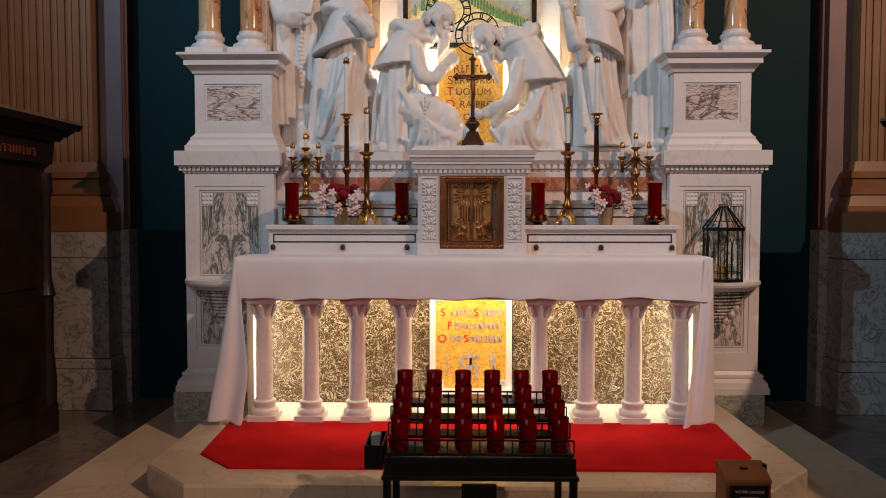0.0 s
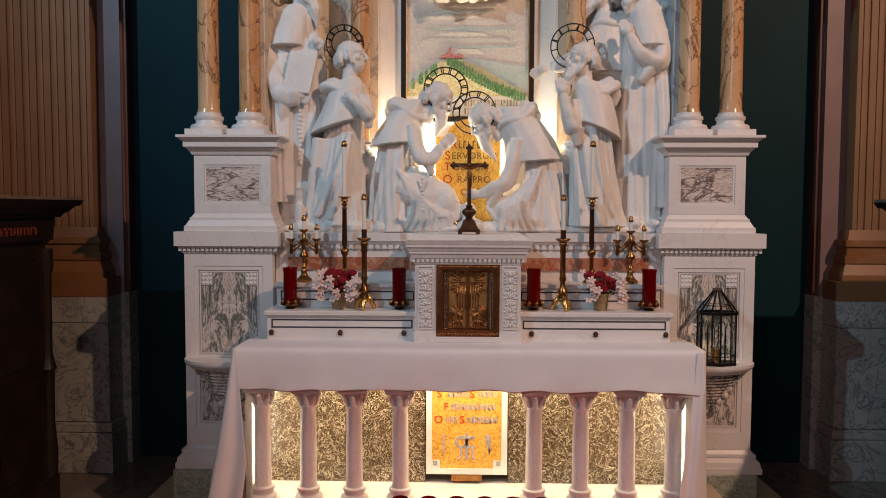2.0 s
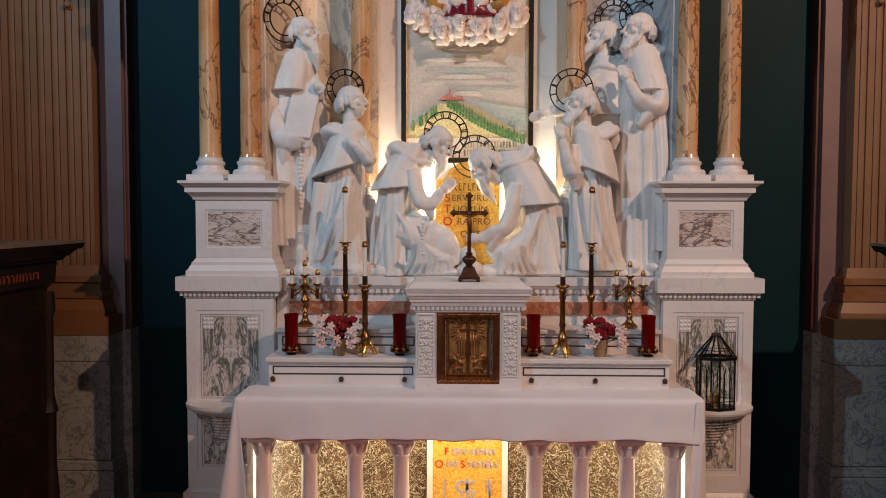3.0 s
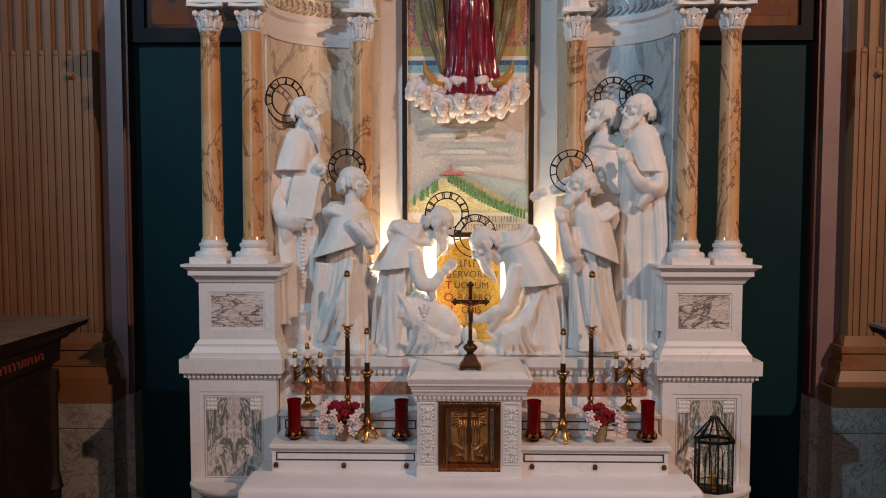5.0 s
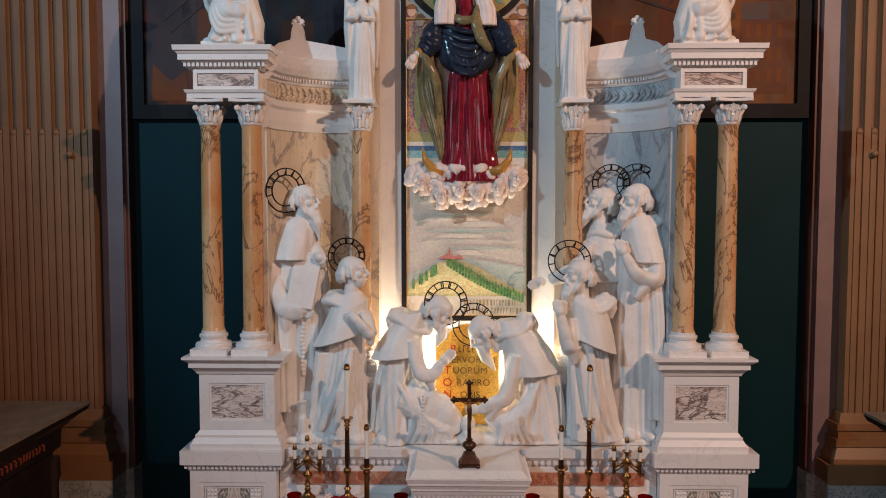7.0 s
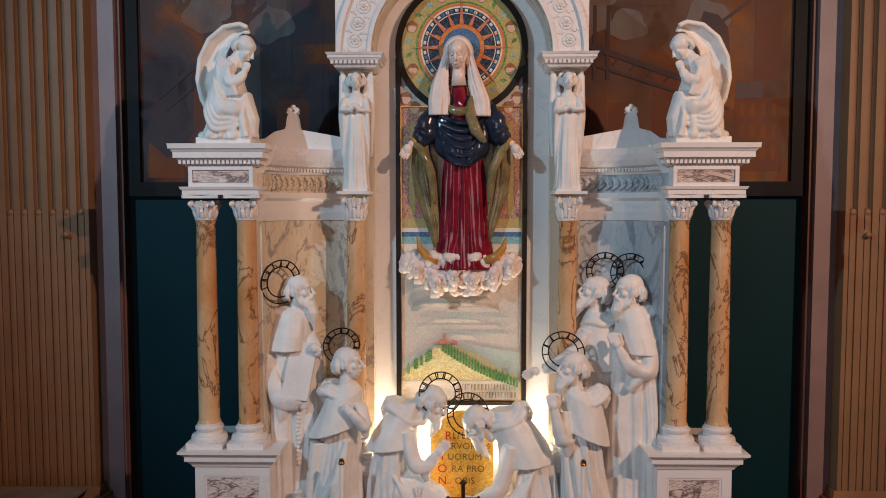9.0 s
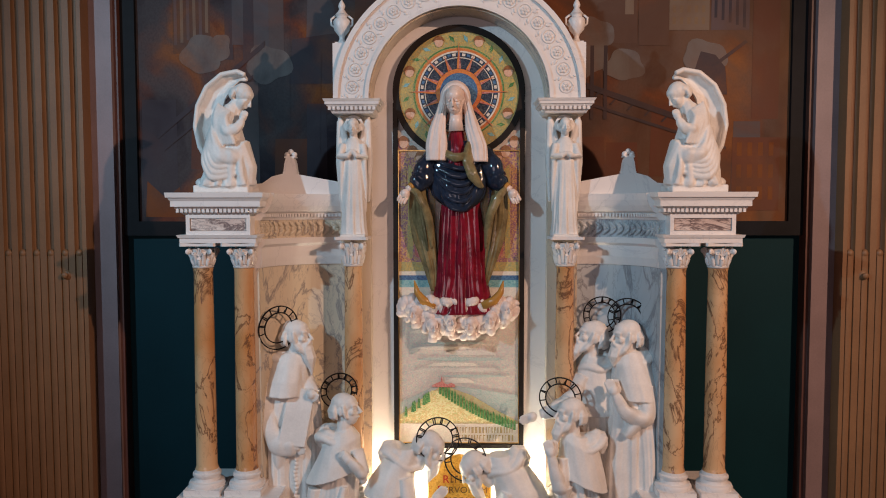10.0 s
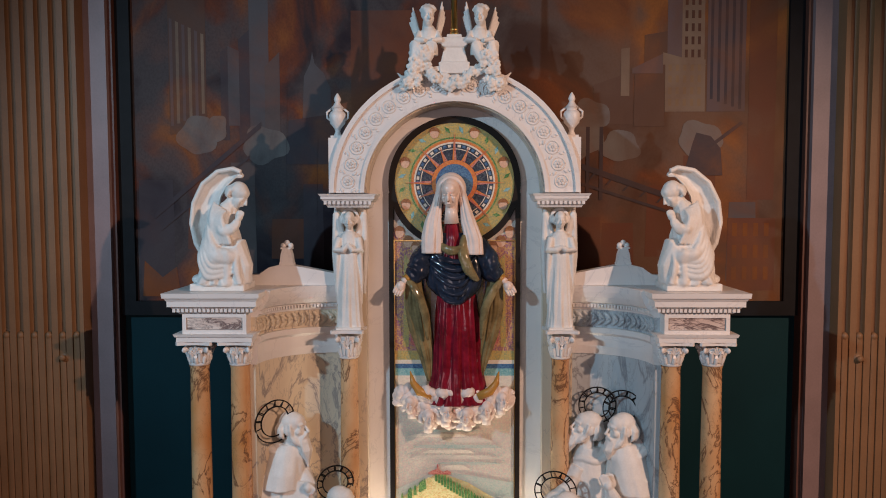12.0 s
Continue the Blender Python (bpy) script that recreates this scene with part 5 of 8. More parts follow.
def hood(bm, c, r, tilt=0.0, lean=0.0, back=(-0.9, 0.4)):
    """A cowl lying in two soft rolls round the neck, its point down the back."""
    turn = Matrix.Rotation(tilt, 3, "Y") @ Matrix.Rotation(lean, 3, "X")
    bk = Vector((*back, 0)).normalized()
    c, n, m = Vector(c), 36, 12
    for grow, drop, thick in ((0.80, -0.012, 0.026), (1.06, -0.048, 0.030)):
        rows = []
        for k in range(n):
            a = 2 * math.pi * k / n
            d = Vector((math.cos(a), 0.88 * math.sin(a), 0))
            b = max(0.0, d.dot(bk))
            rr, th = r * grow * (1 + 0.22 * b), thick * (1 + 0.45 * b + 0.10 * math.sin(5 * a + 9 * grow))
            zz = drop + 0.012 * math.sin(3 * a + 2 * grow) - 0.02 * (1 - b)
            rows.append([bm.verts.new(c + turn @ (d * (rr + 1.1 * th * math.cos(2 * math.pi * q / m)) + Vector((0, 0, zz + 0.9 * th * math.sin(2 * math.pi * q / m))))) for q in range(m)])
        for i in range(n):
            for q in range(m):
                bm.faces.new((rows[i][q], rows[(i + 1) % n][q], rows[(i + 1) % n][(q + 1) % m], rows[i][(q + 1) % m]))
    ball(bm, c + Vector((0, 0, -0.045)), (r * 0.95, r * 0.82, 0.05), None, 16, 9)
    tip = [c + turn @ (bk * r * q + Vector((0, 0, z))) for q, z in ((0.9, -0.02), (1.35, -0.05), (1.45, -0.11), (1.3, -0.17))]
    tube(bm, tip, [0.055, 0.058, 0.045, 0.012], 14)


def hand(bm, wrist, tip, size=1.0):
    w, t = Vector(wrist), Vector(tip)
    d = t - w
    side = d.cross(Vector((0, 1, 0.2))).normalized()
    ball(bm, w + d * 0.3, 0.036 * size, None, 10, 7)
    for k in range(4):
        o = side * 0.016 * (k - 1.5) * size
        tube(bm, [w + d * 0.3 + o, w + d * (0.75 + 0.05 * (k % 2)) + o * 1.1, w + d * (0.98 - 0.08 * abs(k - 1.5)) + o], [0.014 * size, 0.011 * size, 0.006 * size], 6)
    tube(bm, [w + d * 0.2, w + d * 0.55 + side * 0.035 * size], [0.013 * size, 0.008 * size], 6)


def carve(name, bm, label, group, voxel=0.0062, mat=None, category="statue", smooth=3):
    ob = single(name, bm, mat or statue_marble, label, category, group, smooth=180)
    rm = ob.modifiers.new("carve", "REMESH")
    rm.mode, rm.voxel_size, rm.use_smooth_shade = "VOXEL", voxel, True
    sm = ob.modifiers.new("soften", "SMOOTH")
    sm.factor, sm.iterations = 0.3, max(1, smooth - 2)
    return ob


def halo(c, r, turn, letters):
    """A flat iron ring halo with bars in place of a name."""
    t = thing("halo", c, "thin dark metal halo ring with letter-like bars", "halo", "halos of the marble figures")
    m = Matrix.Rotation(turn[0], 3, "X") @ Matrix.Rotation(turn[1], 3, "Z")
    t.rotation_euler = m.to_euler()
    bm = B()
    for rr in (r, r * 0.70):
        ring_flat(bm, 0, 0, rr - 0.004, rr + 0.004, -0.004, 0.008, 40)
    part("ring", bm, iron, t, smooth=30)
    bm, rng = B(), random.Random(int(c[0] * 100))
    for k in range(letters):
        a = radians(205 - 230 * (k + 0.5) / letters)
        for da in (-0.05, 0.05) if k % 3 else (0.0,):
            p0, p1 = [Vector((q * math.cos(a + da * sg), -0.001, q * math.sin(a + da * sg))) for q, sg in ((r * 0.72, 1), (r * 0.98, rng.choice((1, -1, 0.3))))]
            tube(bm, [p0, p1], 0.0045, 5)
    part("lettering", bm, iron, t)


G = "marble friars round the altar"


def friar_tall_left():
    bm = B()
    cy = 0.97
    robe(bm, [(1.86, -1.285, cy - 0.03, 0.085, 0.15), (2.2, -1.295, cy - 0.03, 0.085, 0.15), (2.6, -1.30, cy - 0.02, 0.095, 0.145), (2.9, -1.285, cy, 0.115, 0.14), (3.12, -1.235, cy, 0.12, 0.12)], 0.10, 6, 0.4)
    robe(bm, [(1.70, -1.17, cy, 0.185, 0.14), (2.1, -1.16, cy, 0.165, 0.135), (2.5, -1.15, cy, 0.16, 0.13), (2.95, -1.17, cy, 0.15, 0.12), (3.2, -1.20, cy, 0.09, 0.09)], 0.13, 10, 2.2)
    robe(bm, [(2.94, -1.245, cy, 0.145, 0.185), (3.05, -1.235, cy, 0.15, 0.17), (3.16, -1.22, cy, 0.135, 0.13), (3.24, -1.20, cy, 0.09, 0.09)], 0.05, 6, 1.1)
    hood(bm, (-1.20, cy + 0.01, 3.225), 0.10, 0.15)
    head(bm, (-1.165, cy - 0.03, 3.36), (0.92, -0.30, 0.10), 1.0, 0.17)
    # sleeve, hanging hand and the tablet under the arm
    sleeve(bm, [(-1.37, cy - 0.06, 3.02), (-1.37, cy - 0.12, 2.80), (-1.27, cy - 0.16, 2.60), (-1.16, cy - 0.17, 2.60)], [0.056, 0.06, 0.068, 0.056])
    sleeve(bm, [(-1.27, cy - 0.16, 2.58), (-1.28, cy - 0.14, 2.42)], [0.056, 0.024])
    hand(bm, (-1.17, cy - 0.18, 2.62), (-1.08, cy - 0.19, 2.54))
    tube(bm, [(-1.11, cy - 0.02, 3.02), (-1.03, cy - 0.10, 2.93), (-1.05, cy - 0.16, 2.98)], [0.06, 0.055, 0.03], 10)
    hand(bm, (-1.06, cy - 0.15, 2.98), (-0.99, cy - 0.17, 2.92))
    m = Matrix.Translation((-1.145, cy - 0.155, 2.80)) @ Matrix.Rotation(0.16, 4, "Y") @ Matrix.Rotation(-0.25, 4, "X")
    bmesh.ops.create_cube(bm, size=1, matrix=m @ Matrix.Diagonal((0.19, 0.04, 0.40, 1)))
    for k in range(14):
        ball(bm, (-1.165 + 0.006 * math.sin(k), cy - 0.150, 2.52 - 0.03 * k), 0.014, None, 8, 6)
    robe(bm, [(1.66, -1.20, cy - 0.02, 0.20, 0.19), (1.75, -1.20, cy - 0.02, 0.15, 0.14)], 0.1, 9, 1.3, steps=6)
    carve("friar_statue", bm, "tall white marble friar statue holding a tablet", G)
    halo((-1.275, cy - 0.13, 3.43), 0.155, (0.1, 0.75), 9)


def friar_young_left():
    bm = B()
    cy = 0.84
    robe(bm, [(1.70, -0.90, cy, 0.20, 0.15), (1.8, -0.90, cy, 0.19, 0.14), (2.1, -0.87, cy, 0.155, 0.13), (2.4, -0.845, cy, 0.125, 0.12), (2.6, -0.835, cy, 0.13, 0.11), (2.70, -0.83, cy, 0.08, 0.08)], 0.15, 9, 1.7, lean=0.9)
    robe(bm, [(2.385, -0.895, cy, 0.175, 0.165), (2.48, -0.87, cy, 0.16, 0.155), (2.62, -0.84, cy, 0.135, 0.13), (2.70, -0.83, cy, 0.08, 0.085)], 0.05, 6, 0.2, tilt=0.30)
    tube(bm, [(-1.02, cy - 0.05, 2.30), (-1.05, cy - 0.05, 2.05), (-1.10, cy - 0.06, 1.78)], [0.05, 0.05, 0.025], 10)
    hood(bm, (-0.85, cy + 0.01, 2.695), 0.105, 0.1)
    head(bm, (-0.80, cy - 0.02, 2.86), (0.93, -0.25, 0.14), 0.95, 0.0)
    sleeve(bm, [(-0.72, cy - 0.08, 2.58), (-0.67, cy - 0.14, 2.44), (-0.72, cy - 0.17, 2.50), (-0.80, cy - 0.17, 2.58)], [0.044, 0.044, 0.036, 0.024])
    hand(bm, (-0.74, cy - 0.17, 2.52), (-0.83, cy - 0.17, 2.60))
    tube(bm, [(-0.68, cy - 0.13, 2.47), (-0.665, cy - 0.13, 2.36)], [0.05, 0.02], 10)
    tube(bm, [(-0.80, cy - 0.12, 2.33), (-0.88, cy - 0.16, 2.05), (-1.02, cy - 0.12, 1.76)], [0.022, 0.028, 0.03], 8)
    tube(bm, [(-0.80, cy - 0.12, 2.33), (-0.84, cy - 0.16, 2.05), (-0.92, cy - 0.14, 1.74)], [0.02, 0.03, 0.03], 8)
    for k in range(7):
        ball(bm, (-1.13 + 0.09 * k, cy - 0.04 + 0.03 * (k % 2), 1.69), (0.075, 0.13, 0.06), None, 10, 7)
    sleeve(bm, [(-1.145, cy - 0.1, 1.72), (-1.15, cy - 0.1, 1.82), (-1.15, cy - 0.1, 1.87)], [0.036, 0.032, 0.018])
    sleeve(bm, [(-1.15, cy - 0.1, 1.86), (-1.15, cy - 0.1, 1.94), (-1.15, cy - 0.1, 1.96)], [0.018, 0.024, 0.034])
    carve("friar_statue", bm, "young white marble friar statue with hand on breast", G)
    halo((-0.86, cy + 0.06, 2.965), 0.13, (0.1, 0.3), 9)


def friar_kneeling_left():
    bm = B()
    cy = 0.87
    robe(bm, [(1.66, -0.49, cy, 0.20, 0.17), (1.75, -0.49, cy, 0.19, 0.17), (2.0, -0.50, cy, 0.165, 0.15), (2.2, -0.49, cy, 0.15, 0.14), (2.38, -0.45, cy, 0.14, 0.125), (2.50, -0.38, cy, 0.09, 0.09)], 0.16, 9, 2.9, lean=0.7)
    robe(bm, [(2.26, -0.505, cy, 0.16, 0.175), (2.36, -0.475, cy, 0.155, 0.16), (2.48, -0.42, cy, 0.13, 0.13), (2.57, -0.36, cy, 0.08, 0.08)], 0.05, 6, 0.9, tilt=0.10)
    sleeve(bm, [(-0.45, cy - 0.05, 1.98), (-0.30, cy - 0.07, 1.93), (-0.16, cy - 0.08, 1.86), (-0.10, cy - 0.06, 1.74)], [0.13, 0.125, 0.105, 0.09])
    sleeve(bm, [(-0.45, cy - 0.02, 1.80), (-0.28, cy - 0.04, 1.76), (-0.14, cy - 0.05, 1.72)], [0.12, 0.104, 0.072])
    ball(bm, (-0.62, cy - 0.06, 1.67), (0.10, 0.09, 0.05))
    for k in range(7):
        sleeve(bm, [(-0.52 + 0.015 * k, cy - 0.13, 2.14 - 0.03 * k), (-0.42 + 0.035 * k, cy - 0.175, 2.00 - 0.035 * k), (-0.36 + 0.038 * k, cy - 0.17, 1.82 - 0.008 * k), (-0.44 + 0.055 * k, cy - 0.14, 1.67)], [0.010, 0.022, 0.024, 0.020], k, 12)
    hood(bm, (-0.37, cy + 0.0, 2.535), 0.11, 0.4)
    ball(bm, (-0.49, cy, 2.545), (0.075, 0.085, 0.05))
    head(bm, (-0.20, cy - 0.03, 2.575), (0.87, -0.25, -0.42), 0.98, 0.13)
    sleeve(bm, [(-0.38, cy - 0.11, 2.38), (-0.33, cy - 0.16, 2.18), (-0.24, cy - 0.16, 2.16), (-0.18, cy - 0.15, 2.24)], [0.052, 0.052, 0.044, 0.032])
    hand(bm, (-0.19, cy - 0.15, 2.22), (-0.085, cy - 0.14, 2.33))
    hand(bm, (-0.18, cy - 0.11, 2.22), (-0.08, cy - 0.11, 2.325))
    tube(bm, [(-0.28, cy - 0.15, 2.17), (-0.24, cy - 0.15, 2.05)], [0.055, 0.02], 10)
    for k in range(9):
        ball(bm, (-0.305, cy - 0.205 + 0.002 * k, 2.02 - 0.026 * k), 0.011, None, 8, 6)
    carve("friar_statue", bm, "kneeling white marble friar statue praying with joined hands", G)
    halo((-0.15, cy - 0.05, 2.64), 0.152, (-0.1, 0.15), 10)


def friar_kneeling_right():
    bm = B()
    cy = 0.87
    robe(bm, [(1.67, 0.47, cy, 0.24, 0.17), (1.76, 0.48, cy, 0.22, 0.17), (1.95, 0.50, cy, 0.165, 0.15), (2.12, 0.49, cy, 0.14, 0.14), (2.30, 0.44, cy, 0.145, 0.13), (2.44, 0.35, cy, 0.12, 0.10)], 0.16, 9, 4.1, lean=-0.7)
    robe(bm, [(2.145, 0.465, cy, 0.175, 0.175), (2.28, 0.43, cy, 0.165, 0.16), (2.42, 0.36, cy, 0.14, 0.13), (2.52, 0.29, cy, 0.08, 0.08)], 0.05, 6, 2.9, tilt=0.08)
    tube(bm, [(0.56, cy - 0.06, 2.20), (0.615, cy - 0.04, 2.12), (0.645, cy - 0.04, 1.90), (0.66, cy - 0.04, 1.70)], [0.07, 0.05, 0.05, 0.05], 10)
    sleeve(bm, [(0.42, cy - 0.04, 1.90), (0.28, cy - 0.07, 1.84), (0.17, cy - 0.08, 1.76)], [0.104, 0.096, 0.08])
    hood(bm, (0.30, cy, 2.495), 0.11, -0.45, 0.0, (0.9, 0.4))
    ball(bm, (0.42, cy, 2.475), (0.085, 0.085, 0.05))
    head(bm, (0.105, cy - 0.03, 2.43), (-0.75, -0.25, -0.60), 0.98, 0.17)
    sleeve(bm, [(0.34, cy - 0.11, 2.28), (0.27, cy - 0.16, 2.02), (0.16, cy - 0.17, 1.95), (0.08, cy - 0.17, 1.91)], [0.056, 0.056, 0.044, 0.028])
    tube(bm, [(0.22, cy - 0.16, 1.98), (0.14, cy - 0.16, 1.84)], [0.06, 0.02], 10)
    hand(bm, (0.08, cy - 0.17, 1.91), (-0.02, cy - 0.17, 1.93))
    for k in range(6):
        sleeve(bm, [(0.50 - 0.02 * k, cy - 0.13, 2.10 - 0.02 * k), (0.44 - 0.035 * k, cy - 0.165, 1.96 - 0.025 * k), (0.40 - 0.03 * k, cy - 0.17, 1.81), (0.50 - 0.055 * k, cy - 0.15, 1.67)], [0.010, 0.022, 0.024, 0.020], k, 12)
    # skull on the rock
    ball(bm, (0.005, cy - 0.13, 1.80), (0.055, 0.07, 0.065))
    ball(bm, (0.0, cy - 0.17, 1.745), (0.035, 0.035, 0.035))
    ball(bm, (0.02, cy - 0.10, 1.70), (0.10, 0.12, 0.06))
    carve("friar_statue", bm, "kneeling white marble friar statue bowing over a skull", G)
    halo((0.045, cy - 0.02, 2.485), 0.150, (-0.15, -0.2), 8)


def friar_right_front():
    bm = B()
    cy = 0.80
    robe(bm, [(1.70, 0.90, cy, 0.20, 0.15), (1.8, 0.88, cy, 0.175, 0.14), (2.1, 0.855, cy, 0.145, 0.13), (2.4, 0.84, cy, 0.135, 0.125), (2.58, 0.84, cy, 0.135, 0.11), (2.68, 0.83, cy, 0.08, 0.08)], 0.15, 9, 5.3, lean=-0.8)
    robe(bm, [(2.36, 0.875, cy, 0.15, 0.165), (2.48, 0.865, cy, 0.15, 0.155), (2.62, 0.85, cy, 0.135, 0.13), (2.69, 0.83, cy, 0.08, 0.085)], 0.05, 6, 1.9, tilt=-0.42)
    hood(bm, (0.86, cy, 2.67), 0.105, -0.2, 0.0, (0.9, 0.4))
    ball(bm, (0.94, cy, 2.66), (0.07, 0.08, 0.045))
    head(bm, (0.775, cy - 0.02, 2.84), (-0.93, -0.28, 0.10), 0.95, 0.12)
    sleeve(bm, [(0.72, cy - 0.07, 2.54), (0.70, cy - 0.13, 2.36), (0.66, cy - 0.15, 2.46), (0.63, cy - 0.15, 2.58)], [0.048, 0.056, 0.04, 0.028])
    hand(bm, (0.635, cy - 0.15, 2.56), (0.60, cy - 0.14, 2.70))
    hand(bm, (0.65, cy - 0.11, 2.56), (0.645, cy - 0.10, 2.69))
    tube(bm, [(0.72, cy - 0.12, 2.36), (0.73, cy - 0.12, 2.24)], [0.065, 0.02], 10)
    carve("friar_statue", bm, "white marble friar statue with raised joined hands", G)
    halo((0.715, cy + 0.03, 2.935), 0.148, (0.05, -0.25), 8)


def friar_tall_right():
    bm = B()
    cy = 0.93
    robe(bm, [(1.70, 1.22, cy, 0.185, 0.16), (2.0, 1.215, cy, 0.18, 0.155), (2.5, 1.215, cy, 0.17, 0.145), (2.9, 1.225, cy, 0.155, 0.14), (3.12, 1.235, cy, 0.15, 0.12), (3.26, 1.22, cy, 0.085, 0.09)], 0.12, 10, 6.1)
    robe(bm, [(1.83, 1.325, cy - 0.05, 0.085, 0.14), (2.5, 1.325, cy - 0.04, 0.085, 0.145), (2.9, 1.31, cy, 0.10, 0.14), (3.05, 1.30, cy, 0.09, 0.1)], 0.10, 9, 3.2)
    robe(bm, [(2.93, 1.275, cy, 0.14, 0.18), (3.05, 1.255, cy, 0.15, 0.165), (3.17, 1.235, cy, 0.135, 0.13), (3.26, 1.215, cy, 0.085, 0.09)], 0.05, 6, 4.4)
    hood(bm, (1.225, cy, 3.245), 0.10, -0.1, 0.0, (0.9, 0.4))
    head(bm, (1.185, cy - 0.03, 3.365), (-0.93, -0.30, 0.06), 1.0, 0.10)
    sleeve(bm, [(1.33, cy - 0.09, 3.02), (1.30, cy - 0.15, 2.82), (1.16, cy - 0.19, 2.86), (1.08, cy - 0.19, 2.99)], [0.06, 0.064, 0.048, 0.028])
    hand(bm, (1.09, cy - 0.19, 2.97), (1.02, cy - 0.18, 3.10))
    hand(bm, (1.11, cy - 0.14, 2.97), (1.07, cy - 0.13, 3.09))
    sleeve(bm, [(1.27, cy - 0.15, 2.82), (1.16, cy - 0.16, 2.68)], [0.064, 0.024])
    robe(bm, [(1.66, 1.24, cy, 0.22, 0.19), (1.74, 1.24, cy, 0.17, 0.15)], 0.1, 9, 2.3, steps=6)
    ball(bm, (1.28, cy - 0.16, 1.72), (0.05, 0.09, 0.04))
    ball(bm, (1.14, cy - 0.16, 1.72), (0.05, 0.09, 0.04))
    carve("friar_statue", bm, "tall white marble friar statue with hands joined at breast", G)
    halo((1.215, cy + 0.06, 3.485), 0.138, (0.05, -0.2), 8)


def friar_pointing():
    bm = B()
    cy = 1.04
    robe(bm, [(1.70, 1.02, cy, 0.13, 0.12), (2.4, 1.02, cy, 0.14, 0.12), (2.9, 1.0, cy, 0.15, 0.12), (3.10, 0.99, cy, 0.14, 0.11), (3.20, 0.98, cy, 0.08, 0.08)], 0.10, 9, 7.7)
    robe(bm, [(2.78, 0.98, cy, 0.17, 0.14), (3.0, 0.985, cy, 0.16, 0.13), (3.20, 0.99, cy, 0.09, 0.09)], 0.05, 7, 0.7)
    hood(bm, (0.99, cy, 3.19), 0.10, -0.1, 0.0, (0.9, 0.4))
    head(bm, (0.965, cy - 0.02, 3.345), (-0.95, -0.12, 0.26), 1.0, 0.10)
    sleeve(bm, [(0.90, cy - 0.05, 3.05), (0.80, cy - 0.10, 2.90), (0.68, cy - 0.13, 2.83), (0.58, cy - 0.14, 2.80)], [0.06, 0.064, 0.056, 0.032])
    tube(bm, [(0.72, cy - 0.12, 2.83), (0.74, cy - 0.10, 2.70)], [0.06, 0.02], 10)
    hand(bm, (0.57, cy - 0.14, 2.80), (0.42, cy - 0.15, 2.745))
    carve("friar_statue", bm, "white marble friar statue pointing with outstretched arm", G)
    halo((1.05, cy + 0.04, 3.49), 0.134, (0.05, -0.1), 9)


for make in (friar_tall_left, friar_young_left, friar_kneeling_left, friar_kneeling_right, friar_right_front, friar_tall_right, friar_pointing):
    make()


def rocky_ground():
    bm = B()
    rng = random.Random(3)
    box(bm, -1.28, 1.28, 0.72, 1.20, 1.656, 1.70)
    for k in range(46):
        x = -1.2 + 2.4 * (k + rng.random()) / 46
        ball(bm, (x, rng.uniform(0.76, 0.95), 1.685), (rng.uniform(0.05, 0.10), rng.uniform(0.04, 0.08), rng.uniform(0.02, 0.06)), Matrix.Rotation(rng.uniform(0, 3), 3, "Z"), 9, 6)
    carve("carved_ground", bm, "rough white marble ground carved under the friars", "", 0.014, category="statue base", smooth=2)


rocky_ground()


